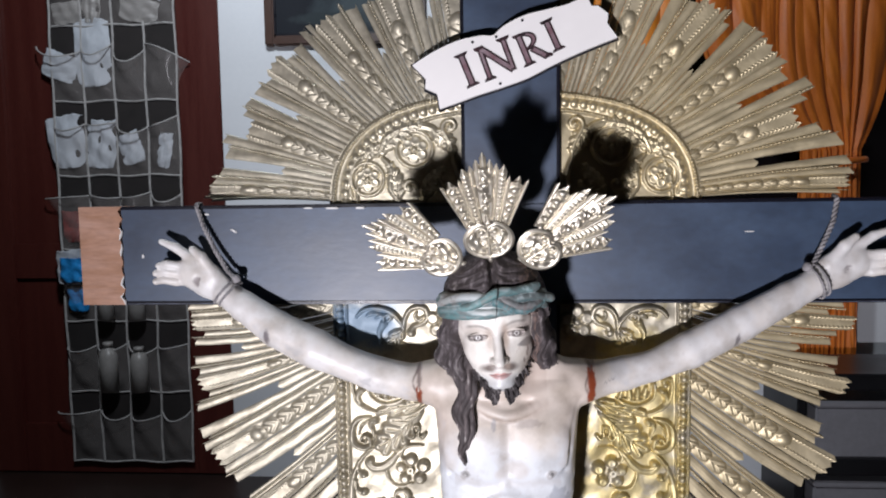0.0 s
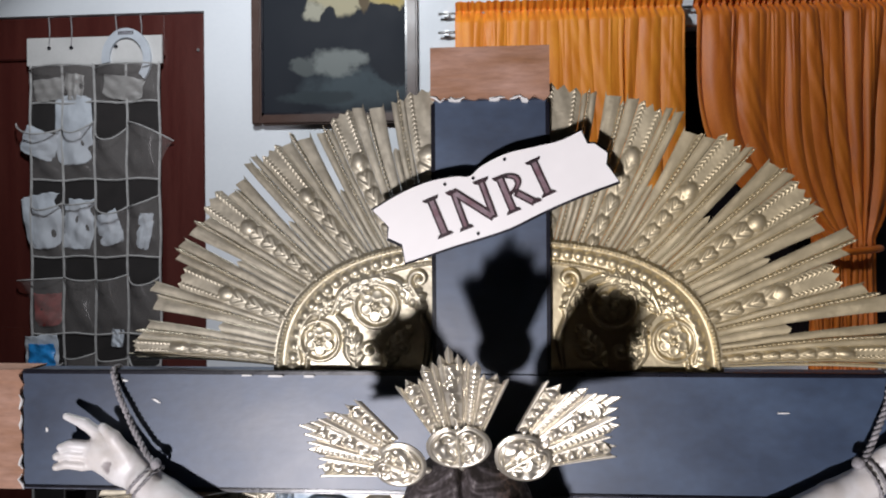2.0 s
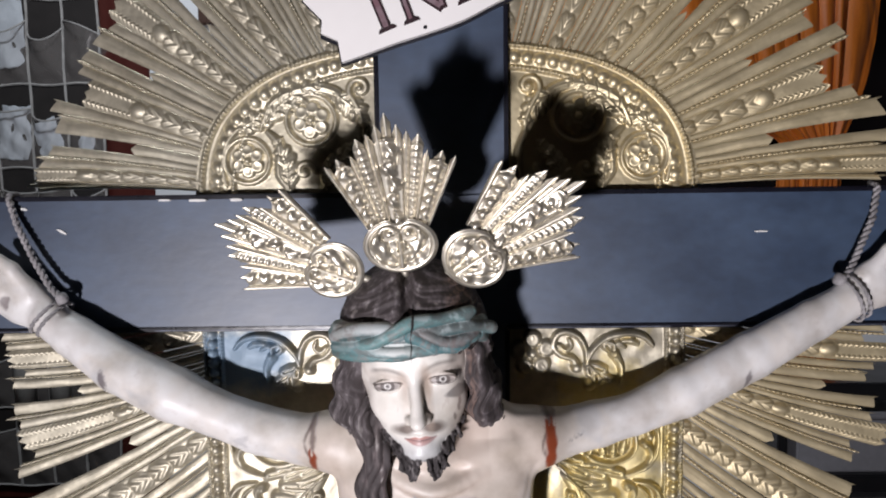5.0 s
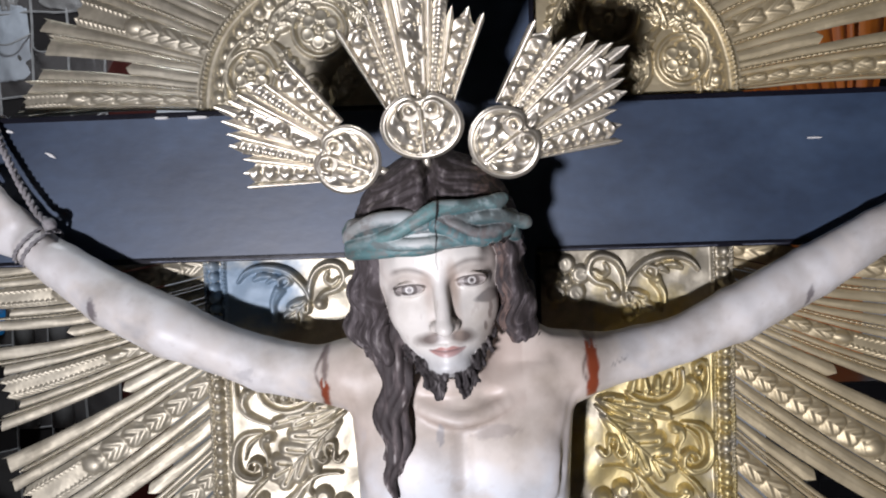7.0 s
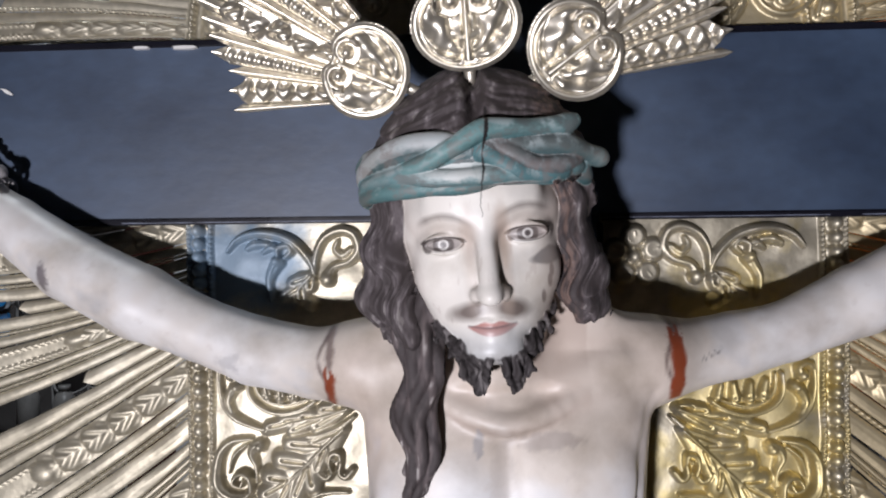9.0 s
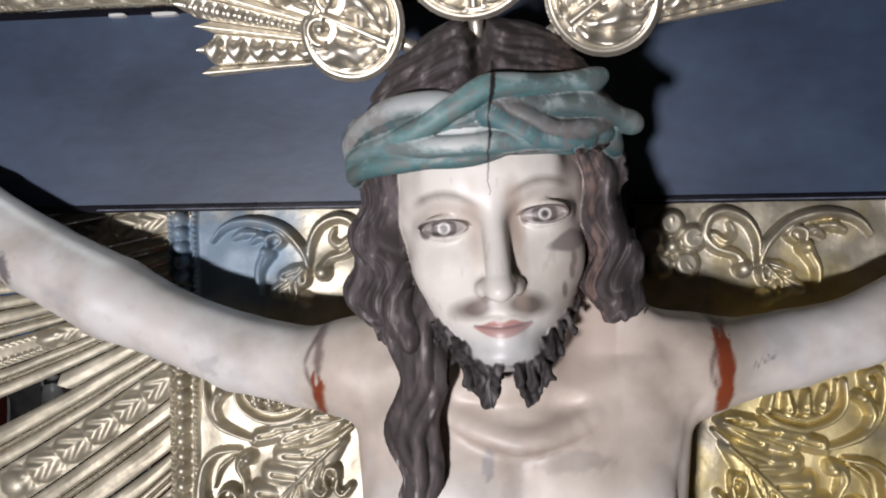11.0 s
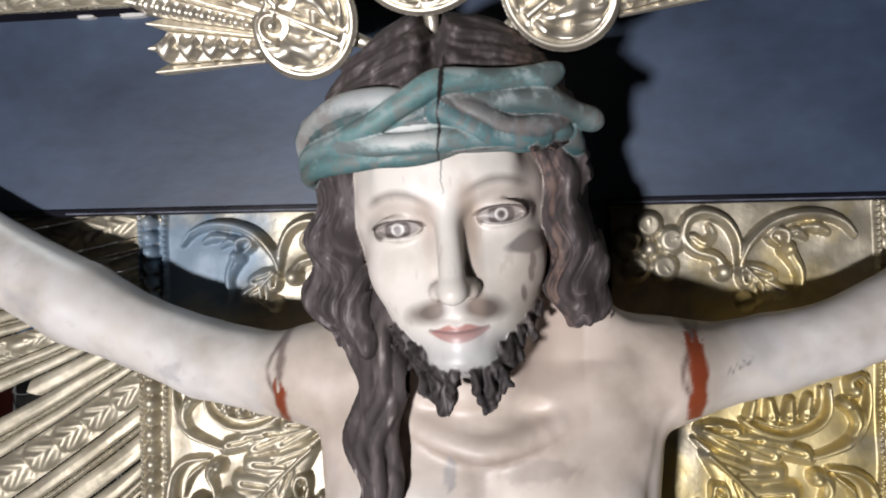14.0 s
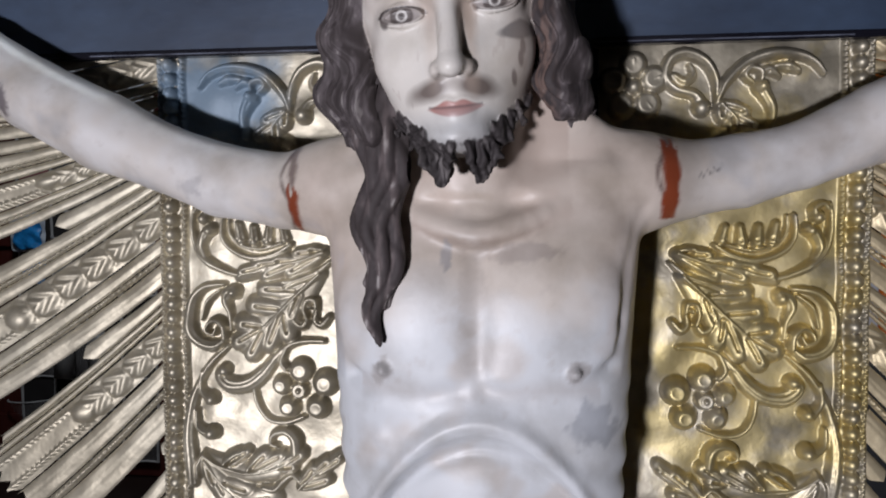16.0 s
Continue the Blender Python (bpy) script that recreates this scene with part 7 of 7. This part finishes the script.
C = mixto(C, (0.06, 0.02, 0.02), soft(np.abs(p2 + 0.0424 - 4 * p0 * p0) - 0.0004, 0.0006) * (np.abs(p0) < 0.012) * 0.8 * (p1 > 0.0))
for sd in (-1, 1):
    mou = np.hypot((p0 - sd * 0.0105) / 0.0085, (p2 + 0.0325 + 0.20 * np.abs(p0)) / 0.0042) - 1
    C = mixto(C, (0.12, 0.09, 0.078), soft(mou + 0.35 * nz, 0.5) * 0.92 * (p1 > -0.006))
    # nose flanks browned, the right one more, as shade in the colour
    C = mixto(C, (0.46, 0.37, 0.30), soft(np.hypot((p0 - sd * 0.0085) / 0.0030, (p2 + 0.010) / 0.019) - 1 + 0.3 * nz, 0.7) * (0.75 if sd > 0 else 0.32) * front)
C = mixto(C, (0.46, 0.48, 0.50), soft(np.hypot(p0 / 0.024, (p2 + 0.056) / 0.011) - 1 + 0.3 * nz, 0.5) * 0.7)
C = mixto(C, (0.20, 0.185, 0.18), soft(np.hypot(p0 / 0.028, (p2 + 0.072) / 0.014) - 1 + 0.2 * nz, 0.45) * 0.8)
C = mixto(C, (0.16, 0.16, 0.165), soft(np.hypot((p0 - 0.0275) / 0.0078, (p2 + 0.0120) / 0.0032) - 1 + 0.8 * nz, 0.22) * 0.85 * front)
for a, c in ((0.0300, -0.024), (0.0265, -0.032), (0.0312, -0.019)):
    C = mixto(C, (0.10, 0.08, 0.08), soft(np.hypot((p0 - a) / 0.0012, (p2 - c) / 0.0036) - 1, 0.3) * 0.8 * front)
# shadow of the right hair lock, painted on the side of the face
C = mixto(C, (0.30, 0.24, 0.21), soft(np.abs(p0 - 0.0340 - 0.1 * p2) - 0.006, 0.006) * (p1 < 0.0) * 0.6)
hairk = soft(np.minimum(dg, 0.01) - np.minimum(df, dk), 0.0006)
C = mixto(C, HAIR, hairk)
C = mixto(C, (0.125, 0.106, 0.112), hairk * np.clip(nf * 1.5 + 0.15, 0, 0.8))
C = mixto(C, (0.17, 0.105, 0.080), hairk * np.clip((p0 - 0.026) / 0.006, 0, 1) * np.clip((0.0475 - p0) / 0.005, 0, 1) * np.clip(0.3 + 1.2 * nf, 0, 0.65))
C = mixto(C, (0.50, 0.47, 0.45), hairk * np.clip(nf * 3.2 - 1.9, 0, 0.3))
C = mixto(C, (0.026, 0.022, 0.023), hairk * soft(p2 + 0.044, 0.004) * (np.abs(p0) < 0.036) * (p1 > -0.03) * 0.75)
C = mixto(C, (0.17, 0.155, 0.155), hairk * soft(p2 + 0.044, 0.004) * (np.abs(p0) < 0.036) * np.clip(2.2 * nf - 0.35, 0, 0.8))
crownk = soft(dk - np.minimum(df, dg), 0.0006)
# branches: highlights painted grey-white along their tops, shade painted dark teal beneath, with brown streaks
sel = np.flatnonzero(crownk > 0.01)
allp = np.concatenate(BRANCH)
own = np.concatenate([np.argmin(((hv[sel[i:i + 4000], None, :] - allp[None]) ** 2).sum(-1), 1) for i in range(0, len(sel), 4000)])
br, bt = own // 150, own % 150
step_ = np.concatenate([np.gradient(b, axis=0) for b in BRANCH])[own]
bt = bt + ((hv[sel] - allp[own]) * step_).sum(1) / (step_ ** 2).sum(1)
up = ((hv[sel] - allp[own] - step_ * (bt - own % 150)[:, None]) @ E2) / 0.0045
streak = np.array([noise.fractal(Vector((b * 9.1 + t * 0.085, u * 0.75, 3.3)), 0.7, 2.0, 5) for b, t, u in zip(br, bt, up)])
tone = np.array([q[1] for q in TWIGS] + [(0.06, 0.16, 0.17)] * 3 + [(0.075, 0.115, 0.120)])[br]
tone = mixto(tone, tone.mean(1)[:, None] * np.ones(3), np.full(len(tone), 0.38))
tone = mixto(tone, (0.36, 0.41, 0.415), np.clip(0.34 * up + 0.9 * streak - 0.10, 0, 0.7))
tone = mixto(tone, (0.17, 0.135, 0.125), np.clip(-1.2 * streak - 0.15 + 0.25 * np.sin(bt * 0.13 + br), 0, 0.5))
# the shadow over the crown's upper right is painted in as darker grey-green
side_ = np.clip((p0[sel] - 0.006) / 0.014, 0, 1) * np.clip((p2[sel] - 0.034) / 0.006, 0, 1)
tone = mixto(tone, (0.085, 0.105, 0.105), side_ * np.clip(0.62 - 0.9 * streak, 0, 0.85))
# shade in the crevices and undersides, put into the colour
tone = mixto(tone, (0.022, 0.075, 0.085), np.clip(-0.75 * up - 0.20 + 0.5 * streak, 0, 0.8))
tone = mixto(tone, (0.55, 0.57, 0.555), np.clip(1.25 - np.abs(bt - 62) / 22, 0, 1) * (br == 2) * np.clip(0.55 + 0.5 * up + streak, 0, 0.85))
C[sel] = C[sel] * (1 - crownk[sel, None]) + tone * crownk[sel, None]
jag = np.array([noise.fractal(Vector((1.7, 4.1, t * 130)), 0.7, 2.0, 4) for t in p2])
crack = soft(np.abs(p0 + 0.0013 - 0.13 * (p2 - 0.012) - 0.0011 * jag) - (0.0001 + 0.020 * np.clip(p2 - 0.014, 0, 0.03) * (1 + 0.8 * jag)), 0.00028)
C = mixto(C, (0.015, 0.012, 0.012), crack * (p2 > 0.011) * (p2 < 0.062) * (p1 > -0.02))

# the long lock that falls on the breast
LLO, LHI, LS = (-0.095, -0.125, 0.745), (-0.045, -0.055, 0.90), 0.0010
L = Form(LLO, LHI, LS)
for j in range(9):
    across = (j - 4) / 4
    n = 40 - 2 * abs(j - 5) - (j * 5) % 4
    pts = []
    for i in range(n):
        t = i / 39
        half = 0.0098 - 0.0042 * t ** 1.5
        own = 0.0015 * math.sin(0.50 * i + 1.9 * j) + (0.0016 + 0.0022 * t) * math.sin(t * 19 + 0.6)
        pts.append((-0.0555 - 0.0070 * t + half * across + own, -0.0935 - 0.0055 * math.cos(1.4 * across) - 0.0030 * math.sin(3 * t) + 0.0016 * math.sin(0.4 * i + 2.6 * j), 0.893 - 0.138 * t))
    L.chain(pts, [0.0042 - 0.0022 * (i / 39) ** 2 for i in range(n)], 0.0006)
    if j % 3 == 1:
        L.cone(pts[-1], (pts[-1][0] + 0.002, pts[-1][1], pts[-1][2] - 0.006), 0.0022, 0.0008, 0.0005)
lv, lq = skin_of(L.f, L.lo, LS)
ln = np.array([noise.fractal(Vector(p) * 70, 0.9, 2.0, 3) for p in lv])
lf = np.array([noise.fractal(Vector((p[0] * 240, p[1] * 240, p[2] * 45)), 0.8, 2.0, 3) for p in lv])
LC = mixto(np.tile(np.array(HAIR), (len(lv), 1)), (0.15, 0.12, 0.12), np.clip(lf * 1.5, 0, 0.7))
LC = mixto(LC, (0.50, 0.47, 0.46), np.clip(lf * 3.0 - 1.6, 0, 0.8))

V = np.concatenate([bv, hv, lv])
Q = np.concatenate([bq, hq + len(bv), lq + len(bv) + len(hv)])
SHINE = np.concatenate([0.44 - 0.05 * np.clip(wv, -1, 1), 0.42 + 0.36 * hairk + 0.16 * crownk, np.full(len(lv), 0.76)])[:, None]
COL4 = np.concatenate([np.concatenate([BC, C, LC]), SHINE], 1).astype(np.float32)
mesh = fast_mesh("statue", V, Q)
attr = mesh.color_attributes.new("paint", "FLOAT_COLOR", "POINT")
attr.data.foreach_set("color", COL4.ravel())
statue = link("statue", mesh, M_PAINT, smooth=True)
tagged(statue, "carved painted wooden figure with outstretched arms on the cross", "statue")
